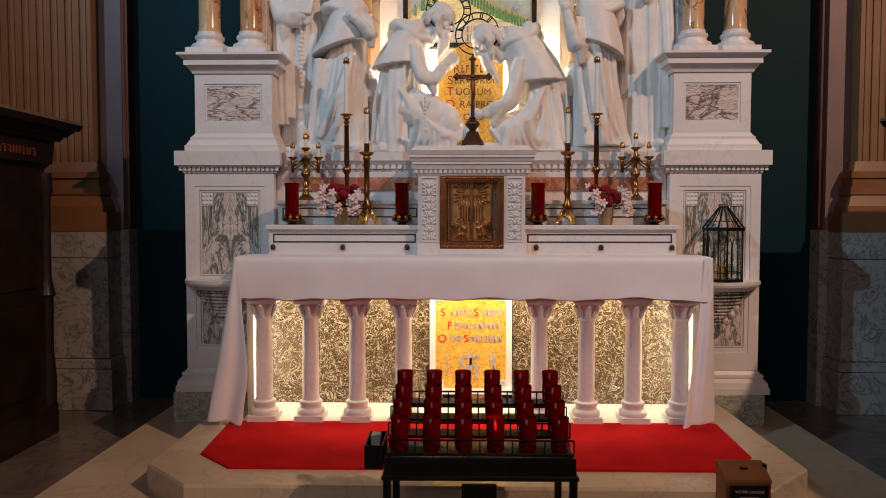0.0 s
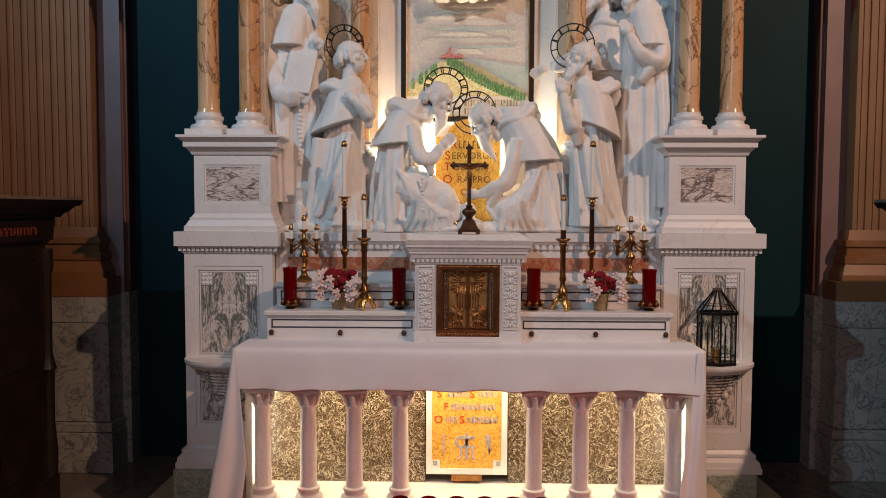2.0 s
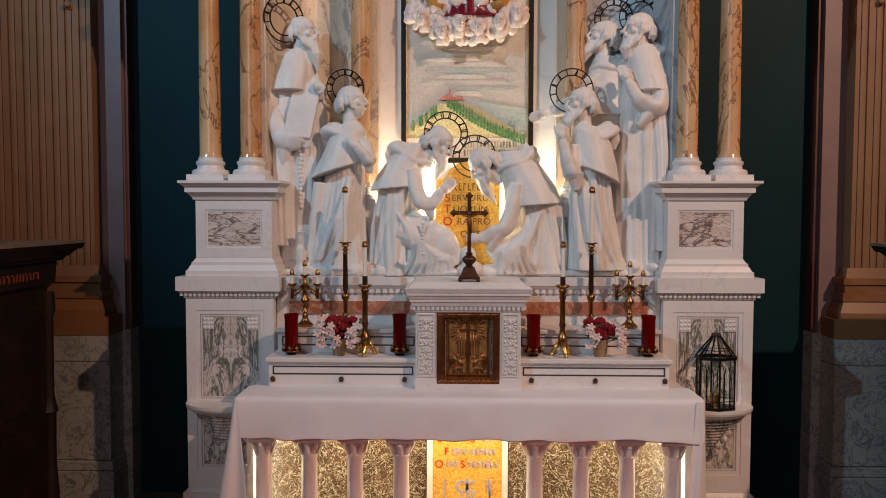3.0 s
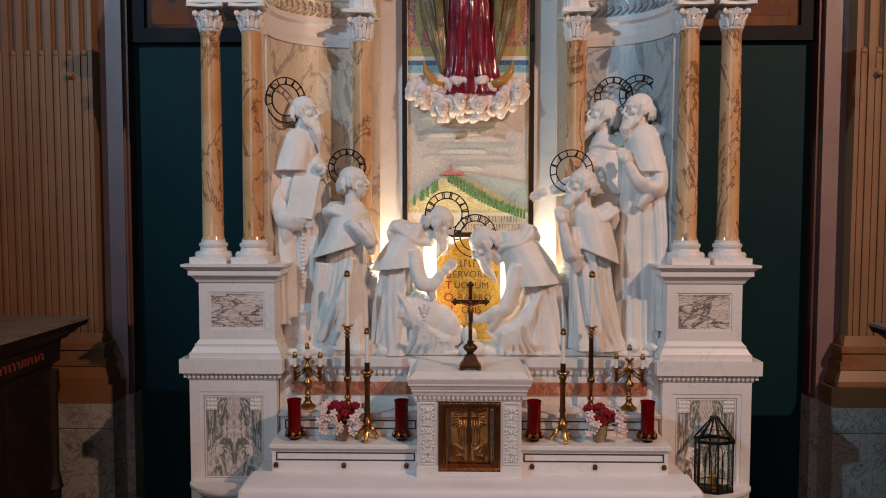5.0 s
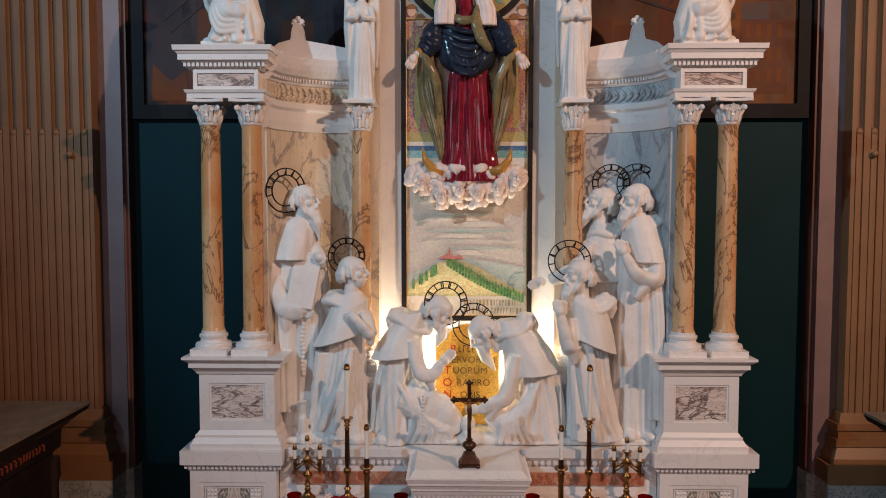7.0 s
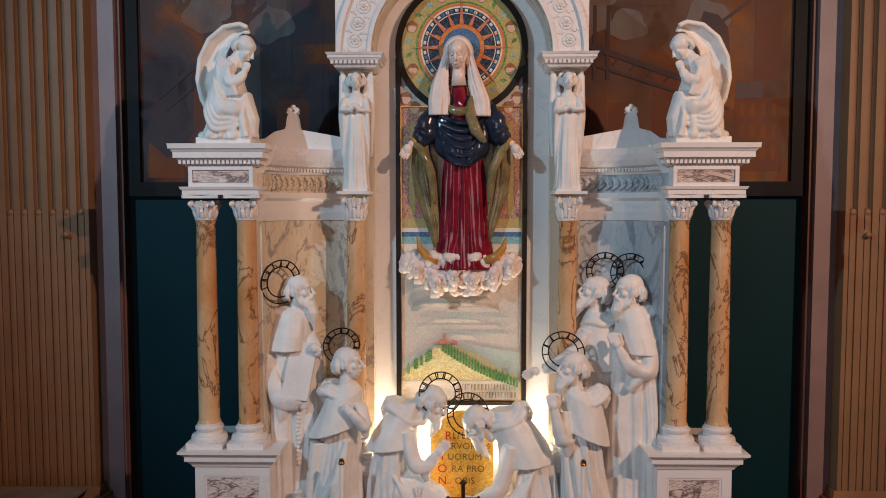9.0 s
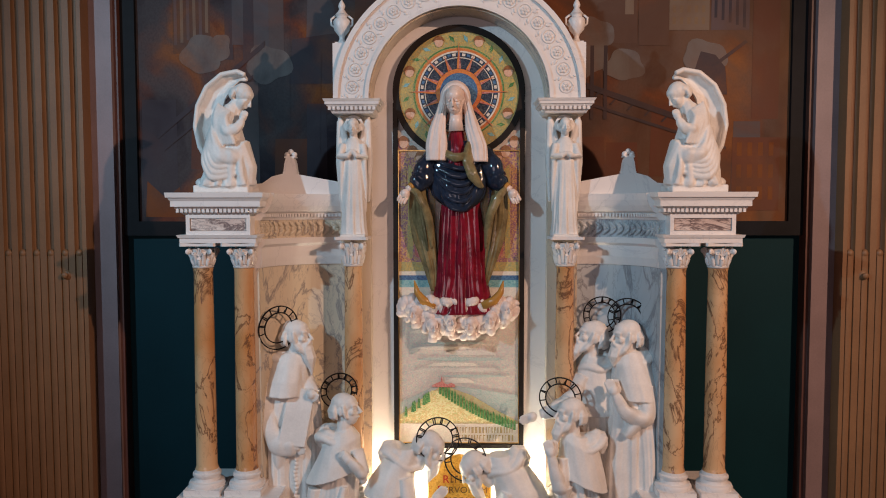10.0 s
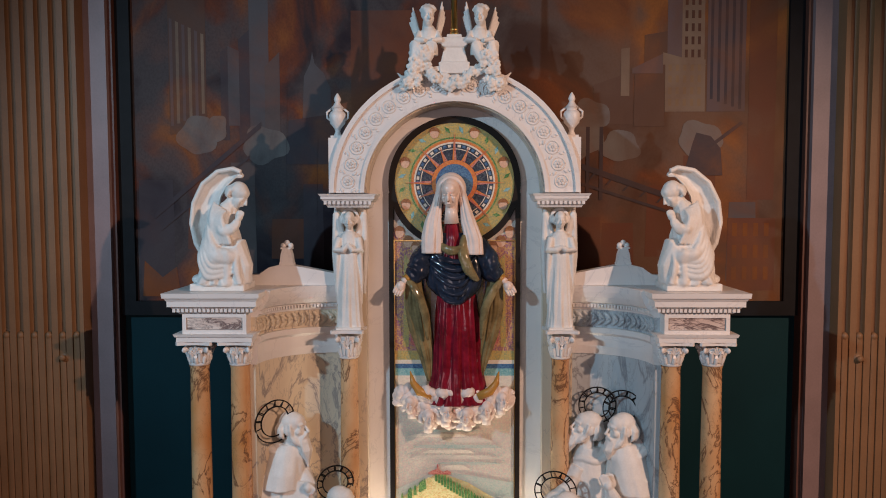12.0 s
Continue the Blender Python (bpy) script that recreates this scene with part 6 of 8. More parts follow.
def angel_kneeling(s):
    bm = B()
    y = 0.78

    def p(x, yy, z):
        return (s * x, yy, z)

    box(bm, *sorted((s * 1.425, s * 1.80)), 0.66, 0.94, 4.379, 4.43)
    rng = random.Random(5)
    for k in range(12):
        ball(bm, p(1.45 + 0.03 * k, y + rng.uniform(-0.09, 0.06), 4.45), (0.05, 0.07, rng.uniform(0.03, 0.07)))
    secs = [(4.42, s * 1.60, y, 0.17, 0.13), (4.55, s * 1.60, y, 0.15, 0.125), (4.70, s * 1.61, y, 0.115, 0.11), (4.86, s * 1.59, y, 0.085, 0.09), (4.96, s * 1.545, y, 0.06, 0.06)]
    robe(bm, secs, 0.20, 9, 2.0 + s, lean=0.8 * s)
    robe(bm, [(4.64, s * 1.605, y - 0.015, 0.135, 0.12), (4.78, s * 1.605, y - 0.015, 0.118, 0.115), (4.90, s * 1.585, y - 0.01, 0.092, 0.095), (4.985, s * 1.55, y, 0.055, 0.06)], 0.15, 8, 5.0 + s, 110, 40, -0.9 * s)
    for k in range(6):
        sleeve(bm, [p(1.66 - 0.012 * k, y - 0.05, 4.95 - 0.03 * k), p(1.655 + 0.012 * k, y - 0.115, 4.80 - 0.03 * k), p(1.60 + 0.012 * k, y - 0.15, 4.66 - 0.035 * k), p(1.48, y - 0.13, 4.665 - 0.03 * k)], [0.010, 0.022, 0.024, 0.010], k, 12)
    for k in range(4):
        sleeve(bm, [p(1.46 + 0.05 * k, y - 0.125, 4.66 - 0.02 * k), p(1.47 + 0.06 * k, y - 0.14, 4.55), p(1.45 + 0.09 * k, y - 0.13, 4.43)], [0.012, 0.022, 0.020], k, 12)
    sleeve(bm, [p(1.66, y - 0.06, 4.74), p(1.62, y - 0.12, 4.64), p(1.52, y - 0.13, 4.62), p(1.47, y - 0.10, 4.66)], [0.05, 0.055, 0.05, 0.03])
    robe(bm, [(4.43, s * 1.475, y - 0.05, 0.075, 0.075), (4.58, s * 1.475, y - 0.06, 0.065, 0.07), (4.70, s * 1.50, y - 0.05, 0.05, 0.06)], 0.16, 7, 4.0 + s, 90, 30, 0.4 * s)
    tube(bm, [p(1.60, y - 0.04, 4.66), p(1.47, y - 0.07, 4.67), p(1.435, y - 0.07, 4.55), p(1.45, y - 0.06, 4.44)], [0.085, 0.075, 0.06, 0.06], 12)
    head(bm, p(1.475, y - 0.03, 5.035), (-s * 0.80, -0.25, -0.62), 0.72, 0.0, True, True)
    for k in range(6):
        sleeve(bm, [p(1.635 - 0.018 * k, y - 0.065 - 0.006 * k, 4.985 - 0.012 * k), p(1.64 - 0.016 * k, y - 0.115 - 0.006 * k, 4.86), p(1.61 - 0.022 * k, y - 0.125 - 0.006 * k, 4.70)], [0.010, 0.019, 0.014], k, 12)
    for k in range(12):
        a = 2 * math.pi * k / 12
        ball(bm, p(1.500 + 0.058 * math.cos(a), y - 0.015 + 0.056 * math.sin(a), 5.055 + 0.018 * math.sin(3 * a)), (0.018, 0.018, 0.022), None, 8, 6)
    sleeve(bm, [p(1.585, y - 0.07, 4.92), p(1.555, y - 0.13, 4.80), p(1.49, y - 0.14, 4.81), p(1.455, y - 0.13, 4.86)], [0.04, 0.042, 0.034, 0.022])
    hand(bm, p(1.458, y - 0.13, 4.855), p(1.428, y - 0.125, 4.935), 0.7)
    hand(bm, p(1.468, y - 0.10, 4.855), p(1.445, y - 0.095, 4.93), 0.7)
    # the great wing: a curved blade with a rounded leading edge and feather ridges
    outer = [(1.475, 5.19), (1.53, 5.215), (1.64, 5.195), (1.745, 5.11), (1.81, 4.98), (1.828, 4.84), (1.80, 4.70), (1.735, 4.58), (1.64, 4.50), (1.53, 4.465)]
    inn = [(1.47, 5.15), (1.52, 5.15), (1.58, 5.09), (1.62, 5.02), (1.64, 4.93), (1.645, 4.83), (1.64, 4.73), (1.61, 4.63), (1.57, 4.55), (1.52, 4.46)]
    rows = []
    for k in range(37):
        u = k / 4
        i = min(8, int(u))
        w = u - i
        (ox, oz), (ix, iz) = [tuple(a[i][q] * (1 - w) + a[i + 1][q] * w for q in (0, 1)) for a in (outer, inn)]
        row = []
        for q in range(9):
            f = q / 8
            ridge = 0.006 * abs(math.sin(q * 1.6)) * (0.3 + 0.7 * f)
            yy = y + 0.03 + 0.05 * math.sin(math.pi * f) - ridge
            row.append((s * (ox * (1 - f) + ix * f), yy, oz * (1 - f) + iz * f))
        rows.append(row)
    fr = [[bm.verts.new(v) for v in row] for row in rows]
    bk = [[bm.verts.new((v[0], v[1] + 0.028, v[2])) for v in row] for row in rows]
    for g in range(36):
        for q in range(8):
            bm.faces.new((fr[g][q], fr[g + 1][q], fr[g + 1][q + 1], fr[g][q + 1]))
            bm.faces.new((bk[g][q], bk[g][q + 1], bk[g + 1][q + 1], bk[g + 1][q]))
        bm.faces.new((fr[g][0], bk[g][0], bk[g + 1][0], fr[g + 1][0]))
        bm.faces.new((fr[g][8], fr[g + 1][8], bk[g + 1][8], bk[g][8]))
    for g in (0, 36):
        for q in range(8):
            bm.faces.new((fr[g][q], fr[g][q + 1], bk[g][q + 1], bk[g][q]))
    tube(bm, [(r[0][0], r[0][1], r[0][2]) for r in rows], 0.018, 8)
    carve("angel_statue", bm, "kneeling white marble angel statue with one great curved wing", "kneeling angels", 0.0065, smooth=2)


angel_kneeling(-1)
angel_kneeling(1)


def angel_standing(s):
    bm = B()
    x, y = s * 0.757, 1.0
    robe(bm, [(4.075, x, y, 0.095, 0.075), (4.15, x, y, 0.085, 0.07), (4.45, x, y, 0.075, 0.06), (4.62, x, y, 0.07, 0.058), (4.74, x, y, 0.075, 0.055), (4.775, x, y, 0.035, 0.035)], 0.13, 9, 3.0 * s)
    head(bm, (x, y - 0.01, 4.855), (0.0, -1, -0.12), 0.52, 0.0, True, True)
    ring_flat(bm, x, 4.875, 0.045, 0.068, y + 0.03, 0.014, 20)
    for q in (-1, 1):
        tube(bm, [(x + q * 0.068, y - 0.02, 4.725), (x + q * 0.088, y - 0.05, 4.64), (x + q * 0.03, y - 0.075, 4.645), (x, y - 0.08, 4.665 + 0.02 * (s < 0))], [0.03, 0.03, 0.024, 0.016], 10)
        tube(bm, [(x + q * 0.08, y - 0.03, 4.64), (x + q * 0.088, y - 0.01, 4.45), (x + q * 0.085, y, 4.25)], [0.02, 0.016, 0.01], 8)
        tube(bm, [(x + q * 0.05, y + 0.05, 4.72), (x + q * 0.10, y + 0.05, 4.90), (x + q * 0.105, y + 0.055, 4.93)], [0.03, 0.022, 0.012], 8)
        tube(bm, [(x + q * 0.105, y + 0.05, 4.90), (x + q * 0.108, y + 0.055, 4.60), (x + q * 0.10, y + 0.05, 4.32)], [0.022, 0.028, 0.012], 8)
    box(bm, x - 0.09, x + 0.09, 0.92, 1.08, 4.069, 4.085)
    carve("standing_angel_statue", bm, "small standing white marble angel statue under the arch", "standing angels", 0.005, smooth=2)


angel_standing(-1)
angel_standing(1)


def crown_group():
    bm = B()
    y = 1.0
    for z0, z1, a, b in ((5.88, 5.96, 0.10, 0.11), (5.96, 6.07, 0.095, 0.07), (6.07, 6.10, 0.085, 0.095), (6.10, 6.135, 0.095, 0.08), (6.135, 6.16, 0.055, 0.05)):
        hexa(bm, (-a, a, y - a * 0.7, y + a, z0), (-b, b, y - b * 0.7, y + b, z1))
    for s in (-1, 1):
        # seated cherub: trunk, head with curls, folded arms, drawn-up legs, two raised wings
        tube(bm, [(s * 0.19, y, 6.02), (s * 0.185, y - 0.01, 6.10), (s * 0.175, y - 0.01, 6.18), (s * 0.178, y - 0.01, 6.22)], [0.078, 0.072, 0.062, 0.03], 16)
        head(bm, (s * 0.185, y - 0.035, 6.285), (-s * 0.25, -1, -0.12), 0.62, 0.0, False, True)
        rng = random.Random(4)
        for k in range(26):
            a, b = rng.uniform(0, 6.28), rng.uniform(0.1, 1.3)
            ball(bm, (s * 0.185 + 0.056 * math.cos(a) * math.sin(b), y - 0.015 + 0.056 * math.sin(a) * math.sin(b), 6.305 + 0.054 * math.cos(b)), rng.uniform(0.012, 0.020), None, 8, 6)
        for q in (-1, 1):
            tube(bm, [(s * 0.18 + q * 0.062, y - 0.02, 6.17), (s * 0.18 + q * 0.080, y - 0.07, 6.11), (s * 0.18 + q * 0.02, y - 0.105, 6.10)], [0.026, 0.028, 0.018], 10)
            tube(bm, [(s * 0.20 + q * 0.035, y - 0.03, 6.04), (s * 0.215 + q * 0.058, y - 0.11, 6.06), (s * 0.225 + q * 0.050, y - 0.10, 6.00), (s * 0.235 + q * 0.045, y - 0.11, 5.96)], [0.046, 0.046, 0.036, 0.028], 12)
        for x0, x1, lift in ((0.235, 0.295, 0.0), (0.125, 0.085, 0.04)):
            for k in range(4):
                w = 0.016 * k
                tube(bm, [(s * x0, y + 0.04, 6.14 - 0.012 * k), (s * (x0 + x1) / 2, y + 0.05, 6.22 + lift - 0.02 * k), (s * (x1 - math.copysign(w, x0 - x1) * 0.5), y + 0.045, 6.365 + lift - 0.035 * k)], [0.018, 0.020, 0.006], 8)
    rng = random.Random(8)

    def blossom(x, yy, z, r):
        for q in range(5):
            b = 2 * math.pi * q / 5 + 7 * x
            ball(bm, (x + r * 0.75 * math.cos(b), yy, z + r * 0.75 * math.sin(b)), (r * 0.55, r * 0.4, r * 0.55), None, 8, 6)
        ball(bm, (x, yy - r * 0.4, z), r * 0.36, None, 8, 6)

    for k in range(34):
        u = -1 + 2 * k / 33
        blossom(0.185 * u + rng.uniform(-0.012, 0.012), y - 0.085 + rng.uniform(-0.03, 0.02), 5.815 + 0.10 * u * u + rng.uniform(-0.035, 0.035), rng.uniform(0.022, 0.036))
    for s in (-1, 1):
        for k in range(40):
            u = k / 39
            blossom(s * (0.225 + 0.085 * u + rng.uniform(-0.06, 0.05)), y - 0.105 + rng.uniform(-0.03, 0.02), 6.03 - 0.25 * u + rng.uniform(-0.02, 0.02), rng.uniform(0.018, 0.034))
        tube(bm, [(s * 0.33, y - 0.04, 5.86), (s * 0.37, y - 0.05, 5.86), (s * 0.40, y - 0.04, 5.89)], [0.014, 0.012, 0.006], 7)
    carve("cherub_group_statue", bm, "white marble cherub group with flower garland on the arch", "", 0.0055, smooth=3)
    t = thing("gilt_staff", (0, 1.0, 6.155), "slim gilt metal staff on the cherub group", "staff")
    part("pole", lathe(B(), [(0.032, 0), (0.032, 0.02), (0.024, 0.03), (0.017, 0.60)], n=12), gilt, t, smooth=50)
    part("knop", lathe(B(), [(0.0245, 0.028), (0.030, 0.04), (0.0242, 0.052)], n=12), gilt, t, smooth=80)


crown_group()

# ---- the mosaic and the glazed figure before it ----


def mosaic():
    t = thing("mosaic_panel", (0, 0, 0), "tall colourful mosaic panel with round top in dark frame", "mosaic")
    y = 1.195
    cz, R = 5.125, 0.445
    tile = {k: tesserae("tile_" + k, v, 0.010, 0.3) for k, v in {
        "sky": [(0.42, 0.50, 0.44), (0.66, 0.60, 0.50), (0.60, 0.48, 0.44), (0.50, 0.58, 0.50)],
        "cream": [(0.62, 0.58, 0.48), (0.76, 0.70, 0.58), (0.70, 0.58, 0.50)],
        "teal": [(0.10, 0.30, 0.34), (0.20, 0.44, 0.46), (0.34, 0.52, 0.50)],
        "blue": [(0.03, 0.06, 0.16), (0.05, 0.14, 0.28), (0.10, 0.22, 0.36)],
        "hill": [(0.60, 0.58, 0.24), (0.76, 0.70, 0.40), (0.66, 0.46, 0.20), (0.48, 0.52, 0.22)],
        "slope": [(0.46, 0.46, 0.22), (0.60, 0.54, 0.28), (0.56, 0.38, 0.18)],
        "mist": [(0.34, 0.46, 0.42), (0.46, 0.52, 0.46), (0.54, 0.50, 0.46)],
        "haze": [(0.56, 0.56, 0.48), (0.66, 0.60, 0.52), (0.60, 0.50, 0.46)],
        "pine": [(0.03, 0.12, 0.04), (0.08, 0.24, 0.07), (0.24, 0.36, 0.14)],
        "gold": [(0.36, 0.28, 0.10), (0.56, 0.40, 0.12), (0.32, 0.32, 0.15), (0.64, 0.45, 0.13)],
        "orange": [(0.55, 0.14, 0.04), (0.70, 0.26, 0.06)],
        "night": [(0.008, 0.012, 0.03), (0.02, 0.035, 0.06), (0.10, 0.12, 0.14)],
        "rose": [(0.40, 0.06, 0.06), (0.60, 0.30, 0.24)],
        "skin": [(0.62, 0.36, 0.24), (0.72, 0.48, 0.34)],
        "robe": [(0.52, 0.28, 0.10), (0.26, 0.10, 0.20), (0.62, 0.38, 0.15), (0.42, 0.20, 0.09)],
        "hair": [(0.22, 0.09, 0.03), (0.34, 0.14, 0.05)],
    }.items()}
    part("sky_ground", box(B(), -0.46, 0.46, y, 1.214, 2.49, 4.85), tile["sky"], t, "pale sky mosaic")

    def plate(name, pts, mat, dy, depth=0.003):
        part(name, flat(B(), pts, y - dy, depth), tile[mat], t)

    rng = random.Random(2)
    for k in range(16):
        z = 2.96 + 0.042 * k
        h = rng.uniform(0.010, 0.03)
        x0 = rng.uniform(-0.45, -0.1)
        x1 = rng.uniform(0.1, 0.45)
        plate("sky_streak", [(x0, z), ((x0 + x1) / 2, z - 0.006), (x1, z), (x1 - 0.05, z + h), ((x0 + x1) / 2, z + h + 0.004), (x0 + 0.06, z + h)], ("cream", "mist", "haze")[k % 3], 0.003)
    for z0, z1, mt in ((3.60, 3.68, "cream"), (3.68, 3.735, "teal"), (3.735, 3.77, "blue"), (3.77, 3.80, "cream"), (3.80, 3.90, "gold")):
        plate("sky_band", [(-0.455, z0), (0.455, z0), (0.455, z1), (-0.455, z1)], mt, 0.0032)
    # hill, path and cypresses
    plate("far_hill", [(-0.455, 2.70), (0.455, 2.70), (0.455, 2.86), (0.2, 2.90), (0.0, 2.93), (-0.2, 2.92), (-0.455, 2.80)], "mist", 0.0036)
    plate("meadow", [(-0.455, 2.52), (0.455, 2.52), (0.455, 2.66), (0.30, 2.74), (0.10, 2.86), (-0.12, 2.94), (-0.30, 2.82), (-0.455, 2.70)], "slope", 0.0068)
    plate("hill", [(-0.455, 2.51), (0.28, 2.51), (0.30, 2.62), (0.12, 2.76), (-0.05, 2.87), (-0.20, 2.90), (-0.34, 2.78), (-0.455, 2.66)], "hill", 0.010)
    for k in range(26):
        u = k / 25
        x, z = -0.14 + 0.56 * u, 2.905 - 0.27 * u - 0.03 * math.sin(math.pi * u)
        h = (0.105 - 0.04 * u) * (0.75 + 0.5 * rng.random())
        part("cypress", flat(B(), [(x - 0.009, z - 0.035), (x + 0.009, z - 0.035), (x + 0.008, z + h * 0.35), (x, z + h * 0.6), (x - 0.008, z + h * 0.35)], y - 0.0135 - 0.0001 * k, 0.003), tile["pine"], t)
    for k in range(9):
        u = (k + 3 * rng.random()) / 13
        x, z = -0.19 - 0.26 * u, 2.88 - 0.17 * u
        part("cypress", flat(B(), [(x - 0.012, z - 0.045), (x + 0.012, z - 0.045), (x + 0.008, z + 0.02), (x, z + 0.04), (x - 0.008, z + 0.02)], y - 0.0135 - 0.0001 * k, 0.003), tile["pine"], t)
    plate("chapel", [(-0.20, 2.925), (-0.03, 2.925), (-0.03, 2.945), (-0.055, 2.958), (-0.09, 2.945), (-0.12, 2.965), (-0.128, 3.02), (-0.138, 2.965), (-0.17, 2.955), (-0.20, 2.94)], "rose", 0.0172)
    plate("inscription_ground", [(-0.455, 2.495), (0.455, 2.495), (0.455, 2.645), (-0.455, 2.645)], "cream", 0.0135)
    bm = B()
    for row, z in enumerate((2.575, 2.515)):
        x = -0.02
        while x < 0.42:
            w = rng.choice((0.008, 0.012, 0.016))
            box(bm, x, x + 0.0045, y - 0.017, y - 0.013, z, z + 0.045)
            box(bm, x, x + w, y - 0.017, y - 0.013, z + rng.choice((0.0, 0.02, 0.038)), z + 0.045)
            x += w + 0.012
    part("lettering", bm, simple("inscription_gold", (0.50, 0.36, 0.16), 0.5), t)
    # side figures, plain
    for s in (-1, 1):
        plate("side_ground", [(s * 0.455, 3.87), (s * 0.18, 3.87), (s * 0.18, 4.62), (s * 0.455, 4.80)], "robe", 0.0036)
        for k in range(5):
            x0 = s * (0.44 - 0.055 * k)
            plate("side_drapery", [(x0, 3.88 + 0.02 * k), (x0 - s * 0.04, 3.90), (x0 - s * 0.05, 4.55), (x0 - s * 0.01, 4.60)], ("robe", "gold", "rose", "blue", "gold")[k], 0.0070)
        for x, z in ((0.41, 4.76), (0.345, 4.69), (0.285, 4.65)):
            part("side_head", flat(B(), [(s * x + 0.034 * math.cos(a), z + 0.044 * math.sin(a)) for a in [2 * math.pi * q / 14 for q in range(14)]], y - 0.0105, 0.003), tile["skin"], t)
            part("side_hair", flat(B(), [(s * x + 0.038 * math.cos(a), z + 0.048 * math.sin(a)) for a in [math.pi * q / 10 for q in range(11)]] + [(s * x - 0.026, z + 0.012), (s * x + 0.026, z + 0.012)], y - 0.0140, 0.003), tile["hair"], t)
    # wheel
    part("wheel_ground", flat(B(), [(R * math.cos(a), cz + R * math.sin(a)) for a in [2 * math.pi * q / 64 for q in range(64)]], y - 0.022, 0.02), tile["gold"], t, "green-gold mosaic wheel")

    def band(name, r0, r1, mat, dy):
        part(name, ring_flat(B(), 0, cz, r0, r1, y - dy, 0.003, 64), tile[mat], t)

    band("wheel_ring", 0.325, 0.335, "pine", 0.0255)
    band("wheel_ring", 0.300, 0.318, "orange", 0.0255)
    band("wheel_ring", 0.288, 0.300, "cream", 0.0255)
    band("wheel_field", 0.165, 0.288, "night", 0.0255)
    for k in range(48):
        a = 2 * math.pi * k / 48
        part("wheel_tile", flat(B(), [((q) * math.cos(a + d), cz + q * math.sin(a + d)) for q, d in ((0.262, -0.045), (0.262, 0.045), (0.281, 0.045), (0.281, -0.045))], y - 0.029, 0.003), tile["cream" if k % 2 else "blue"], t)
    band("wheel_ring", 0.246, 0.252, "cream", 0.029)
    band("wheel_ring", 0.138, 0.168, "orange", 0.029)
    part("wheel_centre", flat(B(), [(0.14 * math.cos(a), cz + 0.14 * math.sin(a)) for a in [2 * math.pi * q / 32 for q in range(32)]], y - 0.0285, 0.006), tile["blue"], t, "deep blue mosaic disc")
    for k in range(16):
        a = 2 * math.pi * k / 16
        tip = 0.37 if k % 2 == 0 else 0.29
        for sd, mt in ((-1, "rose"), (1, "orange")):
            pts = [(0.17 * math.cos(a), cz + 0.17 * math.sin(a)), (0.17 * math.cos(a + sd * 0.09), cz + 0.17 * math.sin(a + sd * 0.09)), (tip * math.cos(a), cz + tip * math.sin(a))]
            part("wheel_ray", flat(B(), pts, y - 0.0325, 0.003), tile[mt], t)
    for k in range(24):
        a = 2 * math.pi * (k + 0.5) / 24
        x, z = 0.39 * math.cos(a), cz + 0.39 * math.sin(a)
        c, s = math.cos(a + 0.6), math.sin(a + 0.6)
        part("wheel_leaf", flat(B(), [(x + 0.032 * c, z + 0.032 * s), (x - 0.014 * s, z + 0.014 * c), (x - 0.032 * c, z - 0.032 * s), (x + 0.014 * s, z - 0.014 * c)], y - 0.0255, 0.003), tile[("pine", "cream", "teal")[k % 3]], t)
    for deg in (68, 112, 22, 158, -24, 204):
        a = radians(deg)
        x, z = 0.392 * math.cos(a), cz + 0.392 * math.sin(a)
        part("wheel_face", flat(B(), [(x + 0.033 * math.cos(b), z + 0.038 * math.sin(b)) for b in [2 * math.pi * q / 14 for q in range(14)]], y - 0.029, 0.003), tile["skin"], t)
        part("wheel_hair", flat(B(), [(x + 0.040 * math.cos(b), z + 0.045 * math.sin(b)) for b in [math.pi * q / 10 for q in range(11)]] + [(x - 0.022, z + 0.014), (x + 0.022, z + 0.014)], y - 0.0325, 0.003), tile["hair"], t)
    # frame
    fr = simple("mosaic_frame", (0.012, 0.008, 0.006), 0.55, spec=0.25)
    half = math.asin(0.455 / 0.4875)
    cut = math.degrees(math.pi / 2 + half)
    part("round_frame", ring_flat(B(), 0, cz, R - 0.004, 0.4875, y - 0.035, 0.054, 64), fr, t, "dark round mosaic frame", smooth=30)
    for s in (-1, 1):
        xa, xb = sorted((s * 0.452, s * 0.487))
        part("side_frame", box(B(), xa, xb, y - 0.034, 1.214, 2.462, 5.05, bevel=0.004), fr, t, "dark mosaic frame bar")
    part("bottom_frame", box(B(), -0.4515, 0.4515, y - 0.034, 1.214, 2.462, 2.497, bevel=0.004), fr, t)
    part("gilt_edge", frame_rect(B(), -0.452, 0.452, 2.497, 4.7, 0.006, y - 0.02, y - 0.003), gilt, t)


mosaic()


